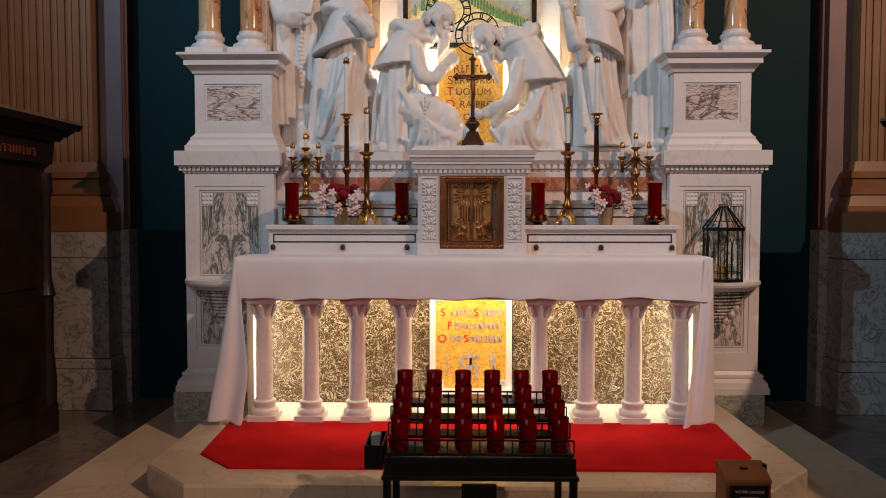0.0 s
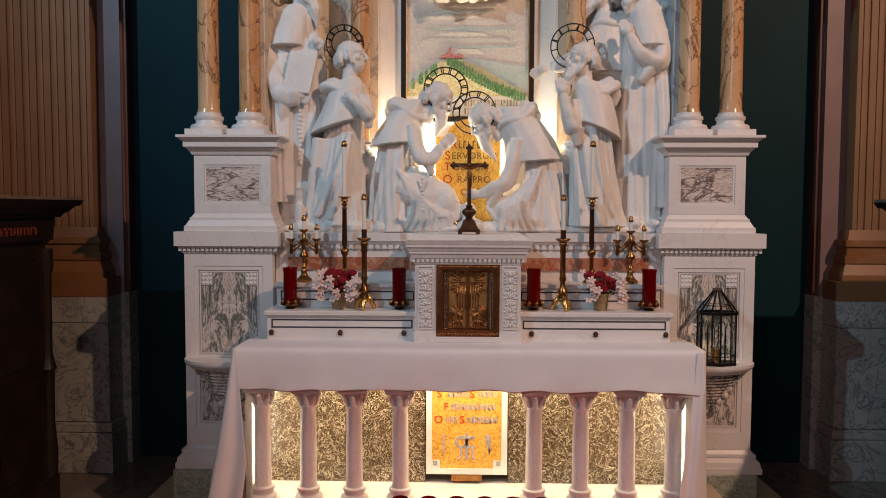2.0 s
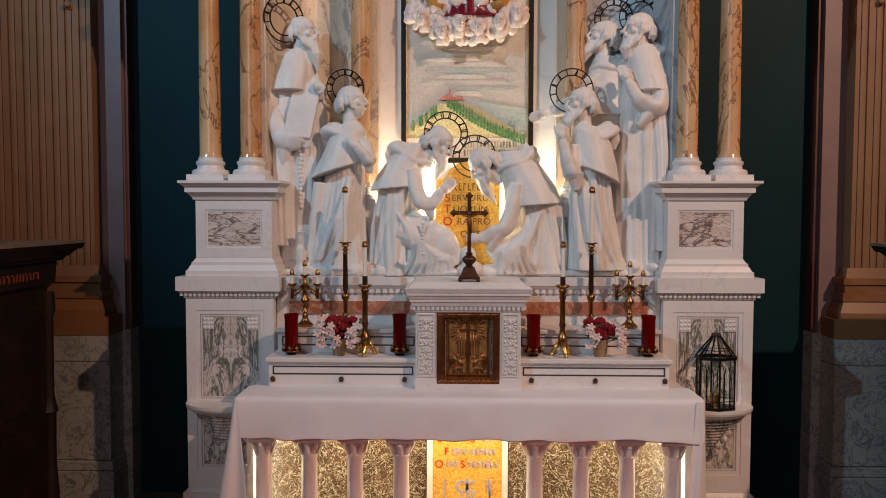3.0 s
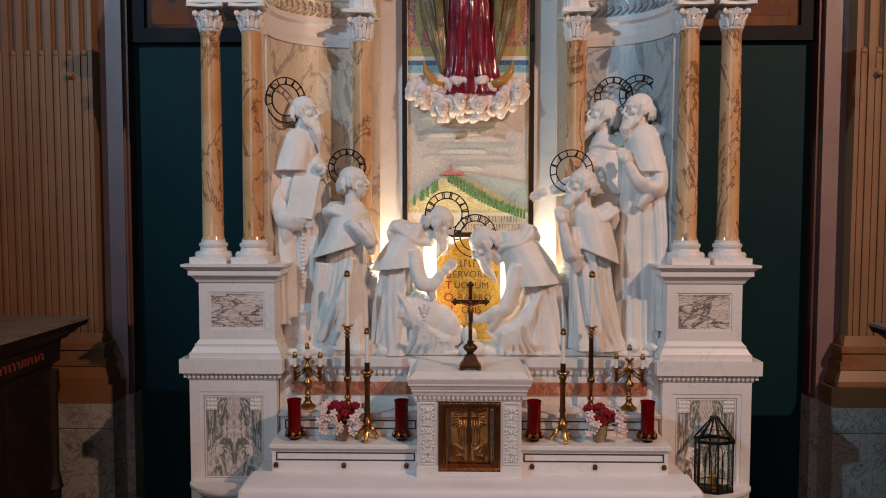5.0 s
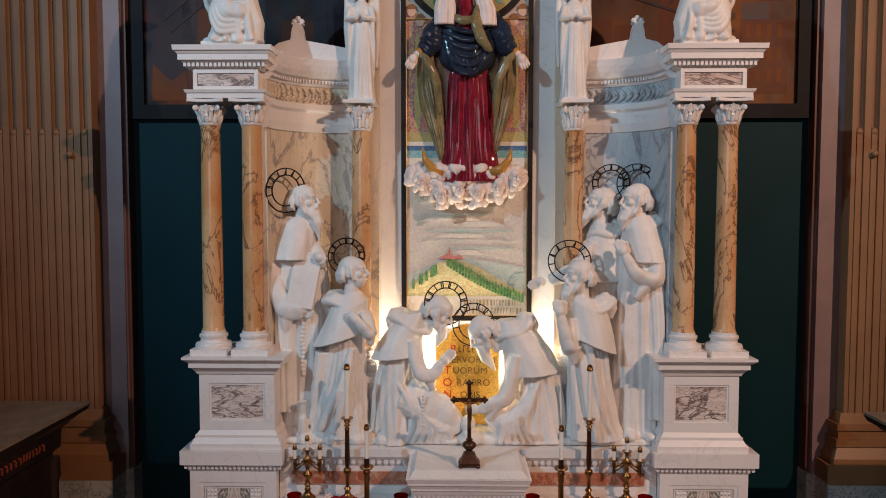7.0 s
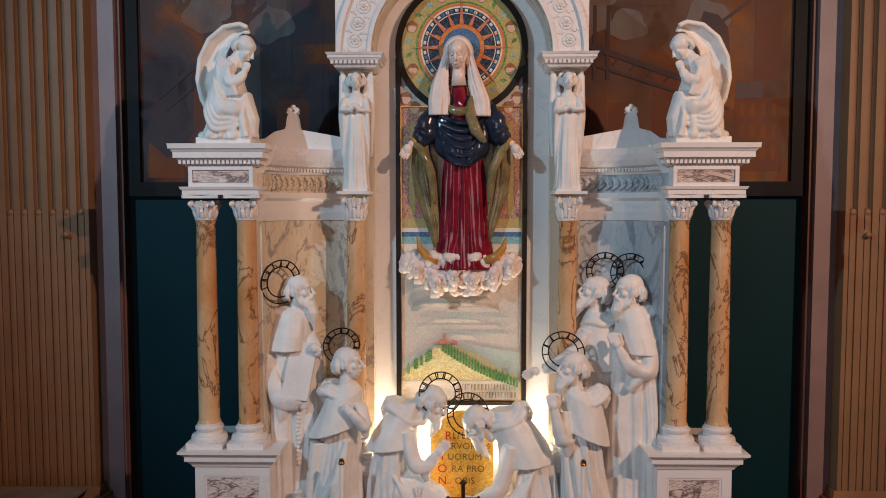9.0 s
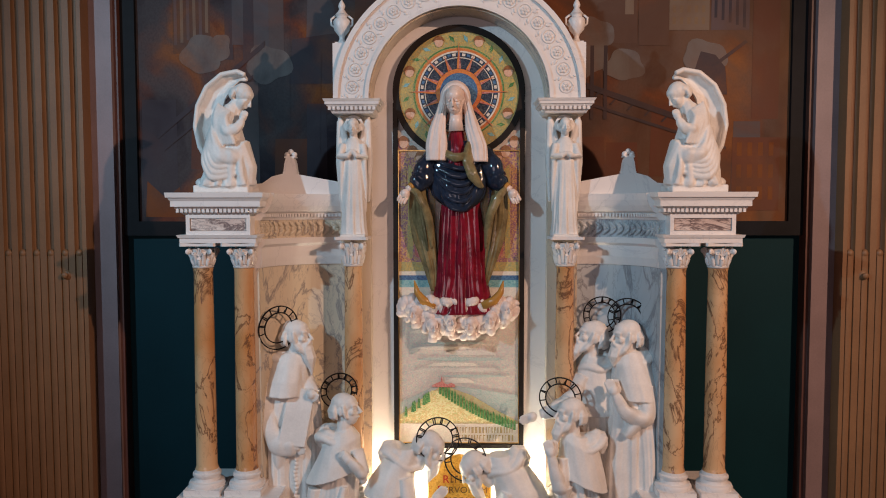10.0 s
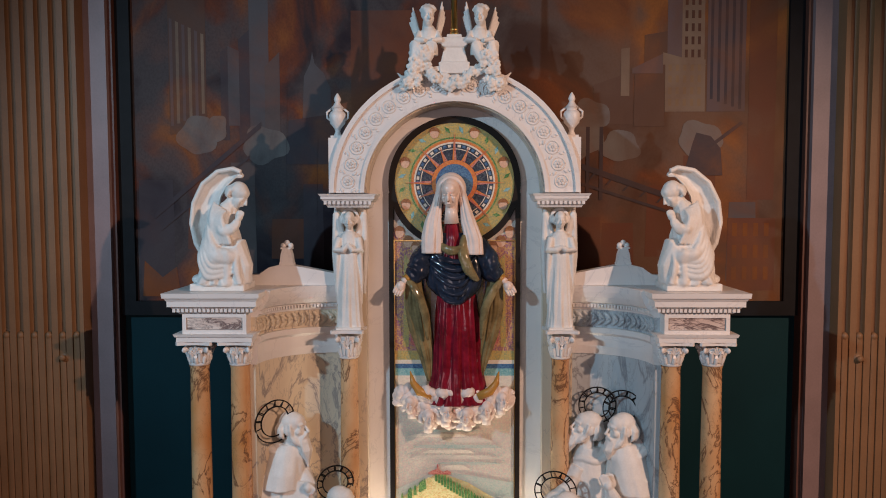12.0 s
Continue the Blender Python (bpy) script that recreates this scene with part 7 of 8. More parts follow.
def glazed_lady():
    """One mesh; each garment its own glaze."""
    glazes = [simple(n, c, r, 0, 0.3 if r < 0.2 else 0.08, 9, 34, 0.45 if r < 0.2 else 0.1) for n, c, r in (
        ("glaze_cream", (0.80, 0.68, 0.62), 0.5), ("glaze_blue", (0.022, 0.032, 0.056), 0.08), ("glaze_red", (0.23, 0.012, 0.028), 0.08), ("glaze_olive", (0.26, 0.205, 0.10), 0.12),
        ("glaze_skin", (0.84, 0.68, 0.60), 0.32), ("glaze_gold", (0.50, 0.24, 0.05), 0.25))]
    bm = B()
    cy = 1.12

    def glaze(i, before):
        for f in bm.faces:
            if f.index == -1 or f.index >= before:
                f.material_index = i

    def start():
        bm.faces.index_update()
        return len(bm.faces)

    n0 = start()
    robe(bm, [(3.50, 0.02, cy - 0.01, 0.225, 0.115), (3.56, 0.02, cy - 0.01, 0.195, 0.11), (3.75, 0.02, cy, 0.165, 0.105), (4.1, 0.02, cy, 0.152, 0.10), (4.40, 0.015, cy, 0.13, 0.09)], 0.17, 12, 0.6, 170, 60, 0.15)
    robe(bm, [(4.56, -0.015, cy - 0.02, 0.10, 0.10), (4.72, -0.015, cy - 0.01, 0.085, 0.10), (4.84, -0.015, cy, 0.06, 0.075)], 0.10, 9, 0.6, 90, 16)
    bm.faces.index_update()
    glaze(2, n0)
    n0 = start()
    # mantle gathered across the body, with swags between the arms
    robe(bm, [(4.245, 0.02, cy - 0.04, 0.05, 0.085), (4.29, 0.01, cy - 0.04, 0.12, 0.105), (4.36, 0.0, cy - 0.03, 0.19, 0.12), (4.46, 0.0, cy - 0.01, 0.215, 0.125), (4.56, -0.01, cy, 0.215, 0.12), (4.66, -0.015, cy, 0.185, 0.105), (4.76, -0.015, cy, 0.11, 0.085)], 0.10, 8, 2.2, 140, 40, 0.9)
    for s in (-1, 1):
        sleeve(bm, [(s * 0.15, cy, 4.69), (s * 0.235, cy - 0.03, 4.58), (s * 0.275, cy - 0.05, 4.48), (s * 0.325, cy - 0.06, 4.43)], [0.065, 0.082, 0.080, 0.050], 1.0 + s)
    for k in range(6):
        z, w = 4.58 - 0.052 * k, 0.17 - 0.012 * k
        sleeve(bm, [(-w - 0.02, cy - 0.09, z + 0.05), (-0.06, cy - 0.135, z - 0.01 - 0.006 * k), (0.05, cy - 0.14, z - 0.02 - 0.006 * k), (w, cy - 0.09, z + 0.06)], [0.008, 0.019, 0.017, 0.008], k, 12)
    glaze(1, n0)
    n0 = start()
    # olive lining falling from both arms, and across the breast
    for s, dz in ((-1, 0.0), (1, 0.02)):
        robe(bm, [(3.66 + dz, s * 0.185, cy + 0.01, 0.02, 0.03), (3.82, s * 0.205, cy + 0.02, 0.050, 0.045), (4.02, s * 0.25, cy + 0.02, 0.075, 0.055), (4.22, s * 0.285, cy + 0.01, 0.085, 0.06), (4.42, s * 0.30, cy - 0.02, 0.06, 0.06)], 0.22, 8, 1.3 * s + 2, 100, 34, -0.6 * s)
        sleeve(bm, [(s * 0.36, cy - 0.05, 4.43), (s * 0.29, cy - 0.115, 4.36), (s * 0.22, cy - 0.10, 4.20), (s * 0.195, cy - 0.07, 3.98)], [0.018, 0.028, 0.030, 0.008], s)
    sleeve(bm, [(0.075, cy - 0.10, 4.74), (0.06, cy - 0.135, 4.62), (0.105, cy - 0.15, 4.50), (0.17, cy - 0.13, 4.42)], [0.026, 0.036, 0.038, 0.016], 0.4)
    sleeve(bm, [(-0.10, cy - 0.10, 4.67), (-0.02, cy - 0.135, 4.635), (0.07, cy - 0.13, 4.66)], [0.022, 0.032, 0.026], 2.0)
    glaze(3, n0)
    n0 = start()
    # veil: crown, rim round the face and two long falling ends with folds
    ball(bm, (-0.025, cy - 0.005, 5.075), (0.112, 0.095, 0.125), None, 26, 18)
    rim = [(-0.025 + 0.088 * math.cos(a), cy - 0.070 - 0.020 * math.sin(a), 5.045 + 0.112 * math.sin(a)) for a in [radians(-35 + 250 * k / 20) for k in range(21)]]
    tube(bm, rim, 0.020, 10)
    for s, x2, z2 in ((-1, -0.165, 4.615), (1, 0.140, 4.605)):
        robe(bm, [(z2, x2, cy - 0.115, 0.062, 0.028), (z2 + 0.12, x2 - s * 0.004, cy - 0.105, 0.068, 0.036), (4.84, -0.025 + s * 0.128, cy - 0.075, 0.058, 0.045), (4.98, -0.025 + s * 0.098, cy - 0.045, 0.036, 0.055), (5.10, -0.025 + s * 0.070, cy - 0.03, 0.030, 0.055)], 0.20, 6, 3.0 + s, 90, 40)
    glaze(0, n0)
    n0 = start()
    head(bm, (-0.030, cy - 0.100, 5.050), (-0.22, -1, -0.30), 0.84, 0.0, False, True)
    tube(bm, [(-0.026, cy - 0.070, 4.97), (-0.020, cy - 0.062, 4.83)], [0.038, 0.056], 14)
    for s in (-1, 1):
        tube(bm, [(s * 0.335, cy - 0.07, 4.43), (s * 0.375, cy - 0.085, 4.405)], [0.026, 0.024], 10)
        hand(bm, (s * 0.37, cy - 0.085, 4.41), (s * 0.430, cy - 0.10, 4.30), 1.0)
    glaze(4, n0)
    n0 = start()
    for s in (-1, 1):
        tube(bm, [(s * 0.17, cy - 0.08, 3.56), (s * 0.26, cy - 0.08, 3.60), (s * 0.305, cy - 0.075, 3.66), (s * 0.325, cy - 0.07, 3.745)], [0.034, 0.034, 0.024, 0.004], 10)
        tube(bm, [(s * 0.335, cy - 0.07, 4.435), (s * 0.352, cy - 0.075, 4.42)], [0.034, 0.032], 12)
    glaze(5, n0)
    n0 = start()
    rng = random.Random(12)
    for k in range(260):
        u = rng.uniform(-1, 1)
        low = 3.325 + 0.17 * abs(u) ** 2.6
        w = rng.random() ** 0.8
        z = low + (3.60 - low) * w
        r = rng.uniform(0.020, 0.046)
        ball(bm, (-0.005 + 0.42 * u, cy + 0.02 - 0.10 * (1 - u * u) * (0.35 + 0.65 * w) - 0.02 * rng.random(), z), (r * 1.35, r, r * 0.9), Matrix.Rotation(rng.uniform(0, 3), 3, "Y"), 12, 8)
    for u, z, f in ((-0.80, 3.50, -0.5), (-0.48, 3.40, 0.3), (-0.16, 3.45, 0.4), (0.22, 3.42, -0.4), (0.58, 3.46, -0.2), (0.86, 3.53, 0.4)):
        head(bm, (0.40 * u, cy - 0.045 - 0.055 * (1 - u * u), z), (f, -1, 0.15), 0.58, 0.0, True, True)
    glaze(0, n0)
    single("glazed_statue", bm, glazes, "glazed ceramic robed statue with cream veil on clouds", "statue", smooth=180)


glazed_lady()

# ---- upper plaque ----


def upper_plaque():
    t = gold_panel("upper_plaque", (0.005, 1.02, 1.72), 0.46, 0.74, "gold mosaic plaque with rounded head and brown letters", 0, 0.13)
    part("back", box(B(), -0.235, 0.235, 0.021, 0.06, 0, 0.70), white_marble, t)
    for words, z in (("SERVORUM", 0.455), ("TUORUM", 0.375), ("ORA PRO", 0.285), ("NOBIS", 0.195)):
        text_mesh(words[0], 0.086, ink_red, "red_letter", t, (-0.145, -0.003, z - 0.004))
        text_mesh(words[1:], 0.068, ink_brown, "lettering", t, (0.045 if len(words) > 6 else 0.02, -0.002, z), 1.05)
    text_mesh("R", 0.084, ink_red, "red_letter", t, (-0.10, -0.003, 0.53))
    bm = B()
    for k in range(7):
        box(bm, -0.065 + 0.033 * k, -0.058 + 0.033 * k, -0.003, 0.0, 0.532, 0.585)
        box(bm, -0.065 + 0.033 * k, -0.045 + 0.033 * k, -0.003, 0.0, 0.575 if k % 2 else 0.532, 0.585 if k % 2 else 0.542)
    part("lettering", bm, ink_brown, t)


upper_plaque()

# ---- on the altar shelves ----


def standing_cross():
    t = thing("standing_cross", (0.006, 0.30, 1.661), "dark bronze altar cross on a footed base on the tabernacle", "cross")
    bm = B()
    for z0, z1, a, b in ((0.014, 0.03, 0.066, 0.066), (0.03, 0.045, 0.060, 0.052), (0.045, 0.088, 0.050, 0.034)):
        hexa(bm, (-a, a, -a * 0.8, a * 0.8, z0), (-b, b, -b * 0.8, b * 0.8, z1))
    part("base", bm, dark_bronze, t)
    part("knop", lathe(B(), [(0.030, 0.088), (0.020, 0.100), (0.024, 0.108), (0.044, 0.128), (0.046, 0.142), (0.030, 0.158), (0.018, 0.166), (0.024, 0.174), (0.016, 0.182)], n=20), dark_bronze, t, "bulbous bronze knop", smooth=60)
    for sx in (-1, 1):
        for sy in (-1, 1):
            part("foot", ball(B(), (sx * 0.056, sy * 0.044, 0.010), (0.014, 0.014, 0.012), None, 10, 7), dark_bronze, t, smooth=180)
    part("upright", box(B(), -0.012, 0.012, -0.008, 0.008, 0.18, 0.53, bevel=0.002), dark_bronze, t)
    part("arm", box(B(), -0.098, 0.098, -0.0085, 0.0085, 0.415, 0.440, bevel=0.002), dark_bronze, t)
    for x, z in ((-0.098, 0.4275), (0.098, 0.4275), (0, 0.535)):
        bm = ball(B(), (x, 0, z), (0.018, 0.010, 0.018), None, 10, 7)
        for k in range(3):
            a = radians(90 * k) + (0 if x == 0 else (math.pi / 2 if x < 0 else -math.pi / 2))
            ball(bm, (x + 0.015 * math.cos(a), 0, z + 0.015 * math.sin(a)), (0.009, 0.008, 0.009), None, 8, 6)
        part("arm_end", bm, dark_bronze, t, smooth=180)
    bm = B()
    tube(bm, [(0, -0.016, 0.43), (0, -0.020, 0.37), (0.004, -0.018, 0.31), (0, -0.014, 0.25)], [0.008, 0.017, 0.012, 0.006], 8)
    for s in (-1, 1):
        tube(bm, [(0, -0.016, 0.405), (s * 0.04, -0.014, 0.415), (s * 0.078, -0.011, 0.432)], [0.009, 0.006, 0.004], 6)
    ball(bm, (0.0, -0.020, 0.425), (0.011, 0.012, 0.013), None, 8, 6)
    part("corpus", bm, bronze, t, "small plain bronze figure", smooth=180)


standing_cross()


def candle_and_tip(t, z0, z1, r, tip, x=0.0):
    c = part("candle", lathe(B(), [(r, z0), (r, z1 - 0.002), (r * 0.8, z1)], x, 0, n=14), wax, t, "white wax candle", smooth=40)
    part("follower", lathe(B(), [(r * 1.35, z1 - 0.004), (r * 1.45, z1 + 0.006), (r * 1.2, z1 + 0.012), (r * 1.15, z1 + tip * 0.75), (r * 0.5, z1 + tip)], x, 0, n=14), brass, c, "brass candle follower", smooth=40)


def candlestick_footed(at):
    t = thing("candlestick", at, "ornate gilt candlestick with clawed foot and tall candle", "candlestick", "footed candlesticks")
    bm = B()
    for k in range(3):
        a = 2 * math.pi * k / 3 - math.pi / 2
        c, s = math.cos(a), math.sin(a)
        tube(bm, [(0.020 * c, 0.020 * s, 0.09), (0.040 * c, 0.040 * s, 0.055), (0.062 * c, 0.062 * s, 0.025), (0.070 * c, 0.070 * s, 0.012)], [0.016, 0.018, 0.014, 0.011], 8)
        ball(bm, (0.066 * c, 0.066 * s, 0.012), (0.015, 0.015, 0.012), None, 8, 6)
        for q in range(4):
            ball(bm, (0.045 * math.cos(a + 0.25 * (q - 1.5)), 0.045 * math.sin(a + 0.25 * (q - 1.5)), 0.05 + 0.008 * (q % 2)), 0.011, None, 8, 6)
    part("foot", bm, gilt, t, "gilt clawed foot", smooth=180)
    part("stem", lathe(B(), [(0.030, 0.075), (0.024, 0.10), (0.032, 0.12), (0.020, 0.14), (0.016, 0.18), (0.022, 0.20), (0.018, 0.22), (0.017, 0.36), (0.022, 0.37), (0.018, 0.40), (0.026, 0.415), (0.020, 0.43)], n=18), brass, t, smooth=50)
    part("drip_pan", lathe(B(), [(0.018, 0.43), (0.040, 0.442), (0.046, 0.452), (0.044, 0.456), (0.020, 0.450)], n=20), brass, t, smooth=50)
    part("socket", lathe(B(), [(0.017, 0.450), (0.017, 0.510)], n=14), dark_bronze, t, smooth=50)
    candle_and_tip(t, 0.505, 0.70, 0.0135, 0.034)
    return t


def candlestick_tall(at):
    t = thing("tall_candlestick", at, "slender dark bronze candlestick with a tall white candle", "candlestick", "tall candlesticks")
    part("foot", lathe(B(), [(0.052, 0), (0.055, 0.01), (0.042, 0.022), (0.022, 0.04), (0.016, 0.06), (0.024, 0.075), (0.015, 0.09)], n=20), brass, t, smooth=50)
    part("knop", lathe(B(), [(0.013, 0.09), (0.015, 0.17), (0.026, 0.19), (0.027, 0.21), (0.014, 0.225)], n=18), brass, t, smooth=50)
    part("stem", lathe(B(), [(0.013, 0.225), (0.018, 0.26), (0.0145, 0.48), (0.018, 0.485), (0.012, 0.50)], n=16), dark_bronze, t, smooth=50)
    part("cup", lathe(B(), [(0.012, 0.50), (0.022, 0.51), (0.012, 0.525), (0.024, 0.535), (0.020, 0.55), (0.040, 0.558), (0.042, 0.563), (0.018, 0.562)], n=18), brass, t, smooth=50)
    candle_and_tip(t, 0.562, 0.895, 0.0155, 0.036)
    return t


def candelabrum(at):
    t = thing("candelabrum", at, "three-armed brass candelabrum with short white candles", "candelabrum", "three-armed candelabra")
    part("foot", lathe(B(), [(0.052, 0), (0.054, 0.014), (0.044, 0.022), (0.030, 0.034), (0.018, 0.055), (0.022, 0.07), (0.014, 0.085)], n=20), brass, t, smooth=50)
    part("stem", lathe(B(), [(0.012, 0.085), (0.022, 0.10), (0.013, 0.12), (0.012, 0.145), (0.030, 0.165), (0.030, 0.18), (0.013, 0.195), (0.013, 0.24), (0.028, 0.255), (0.030, 0.275), (0.014, 0.29), (0.012, 0.325)], n=18), brass, t, smooth=50)
    for s in (-1, 1):
        part("arm", tube(tube(B(), [(s * 0.015, 0, 0.272), (s * 0.050, 0, 0.245), (s * 0.085, 0, 0.225)], 0.007, 8), [(s * 0.015, 0, 0.252), (s * 0.05, 0, 0.222), (s * 0.085, 0, 0.195)], 0.006, 8), brass, t, smooth=180)
        part("arm_post", lathe(B(), [(0.006, 0.18), (0.012, 0.19), (0.010, 0.23), (0.014, 0.25), (0.010, 0.265)], s * 0.085, 0, n=12), brass, t, smooth=50)
    for x, z in ((-0.085, 0.262), (0, 0.322), (0.085, 0.262)):
        part("drip_pan", lathe(B(), [(0.010, z), (0.030, z + 0.018), (0.032, z + 0.024), (0.012, z + 0.02)], x, 0, n=16), brass, t, smooth=50)
        candle_and_tip(t, z + 0.02, z + 0.085, 0.0115, 0.034, x)
    return t


def votive_cup(at):
    t = thing("red_glass_lamp", at, "tall red glass altar lamp in a pierced brass saucer", "altar lamp", "red glass altar lamps")
    part("saucer", lathe(B(), [(0.030, 0), (0.034, 0.006), (0.020, 0.012), (0.045, 0.018), (0.064, 0.028), (0.062, 0.032), (0.040, 0.024)], n=24), dark_bronze, t, smooth=50)
    for k in range(7):
        a = 2 * math.pi * k / 7 + 0.2
        c, s = math.cos(a), math.sin(a)
        bm = B()
        tube(bm, [(0.056 * c, 0.056 * s, 0.028), (0.052 * c, 0.052 * s, 0.050), (0.050 * c, 0.050 * s, 0.066)], [0.013, 0.011, 0.003], 6)
        for q in (-1, 1):
            tube(bm, [(0.056 * c, 0.056 * s, 0.03), (0.054 * math.cos(a + 0.25 * q), 0.054 * math.sin(a + 0.25 * q), 0.052)], [0.008, 0.003], 6)
        part("leaf", bm, brass, t, "cast brass leaf", smooth=180)
    part("glass", lathe(B(), [(0.036, 0.024), (0.043, 0.04), (0.0435, 0.23), (0.048, 0.262), (0.0465, 0.263), (0.0415, 0.23), (0.0405, 0.045)], n=28, caps=True), red_glass, t, "deep red glass", smooth=50)
    part("wax_fill", lathe(B(), [(0.034, 0.045), (0.039, 0.05), (0.0395, 0.18), (0.036, 0.182)], n=20), simple_red_wax, t, smooth=50)
    return t


simple_red_wax = simple("red_wax", (0.13, 0.004, 0.006), 0.5, 0, 0.1)
LOW, HIGH = 1.1765, 1.3325
a = votive_cup((-1.135, 0.372, LOW))
for x in (-0.437, 0.420, 1.150):
    copy_thing(a, pose(x, 0.372, LOW, 0, 0, 40 * x))
a = candlestick_footed((-0.658, 0.362, LOW))
copy_thing(a, pose(0.602, 0.362, LOW, 0, 0, 12))
a = candlestick_tall((-0.813, 0.555, HIGH))
copy_thing(a, pose(0.816, 0.555, HIGH))
a = candelabrum((-1.085, 0.56, HIGH))
copy_thing(a, pose(1.072, 0.56, HIGH, 0, 0, -8))


def bouquet(at, seed, hang):
    t = thing("bouquet", at, "pot of red roses and pale pink blossoms on the altar shelf", "flowers", "bouquets on the shelves")
    rng = random.Random(seed)
    part("pot", lathe(B(), [(0.036, 0), (0.042, 0.01), (0.050, 0.10), (0.054, 0.108), (0.048, 0.11), (0.02, 0.10)], n=20), straw_pot, t, "straw-coloured pot", smooth=40)
    for k in range(13):
        a = rng.uniform(0, 6.28)
        c = Vector((0.105 * math.cos(a) * rng.random() ** 0.5, -0.035 + 0.03 * math.sin(a), 0.190 + rng.uniform(-0.055, 0.055)))
        bm = B()
        for q in range(13):
            b = q * 2.4
            r = 0.006 + 0.0024 * q
            ball(bm, c + Vector((r * math.cos(b), r * 0.9 * math.sin(b), 0.012 - 0.0016 * q)), (0.015, 0.006, 0.017), Matrix.Rotation(b + 1.57, 3, "Z") @ Matrix.Rotation(0.25, 3, "X"), 8, 6)
        part("rose", bm, petal_red, t, "deep red rose", smooth=180)
    spots = [(rng.uniform(-0.15, 0.15), rng.uniform(-0.05, 0.03), rng.uniform(0.12, 0.25)) for _ in range(5)]
    spots += [(hx + rng.uniform(-0.03, 0.03), -0.085 + rng.uniform(-0.02, 0.02), 0.20 - 0.016 * k) for hx in hang for k in range(9)]
    for x, y, z in spots:
        c = Vector((x, y, z))
        tilt = Matrix.Rotation(rng.uniform(0.6, 1.6), 3, "X") @ Matrix.Rotation(rng.uniform(-0.6, 0.6), 3, "Y")
        bm = B()
        for q in range(5):
            b = 2 * math.pi * q / 5
            ball(bm, c + tilt @ Vector((0.016 * math.cos(b), 0.016 * math.sin(b), 0.003)), (0.014, 0.010, 0.004), tilt @ Matrix.Rotation(b, 3, "Z") @ Matrix.Rotation(-0.3, 3, "Y"), 8, 5)
        ball(bm, c, (0.006, 0.006, 0.006), None, 6, 5)
        part("blossom", bm, petal_white, t, "pale pink blossom", smooth=180)
    bm = B()
    for k in range(26):
        a = rng.uniform(0, 6.28)
        r = rng.uniform(0.04, 0.12)
        c = Vector((r * math.cos(a), 0.6 * r * math.sin(a), rng.uniform(0.10, 0.22)))
        m = Matrix.Rotation(rng.uniform(0, 3), 3, "Z") @ Matrix.Rotation(rng.uniform(0, 3), 3, "X")
        ball(bm, c, (0.026, 0.011, 0.003), m, 8, 5)
        tube(bm, [(0, 0, 0.09), c], 0.002, 5)
    tagged(part("foliage", bm, leaf_green, t, "dark green leaves", smooth=180), kind="stuff")
    return t


bouquet((-0.825, 0.375, LOW), 21, (-0.10, -0.02, 0.09))
bouquet((0.845, 0.375, LOW), 34, (-0.06, 0.11))


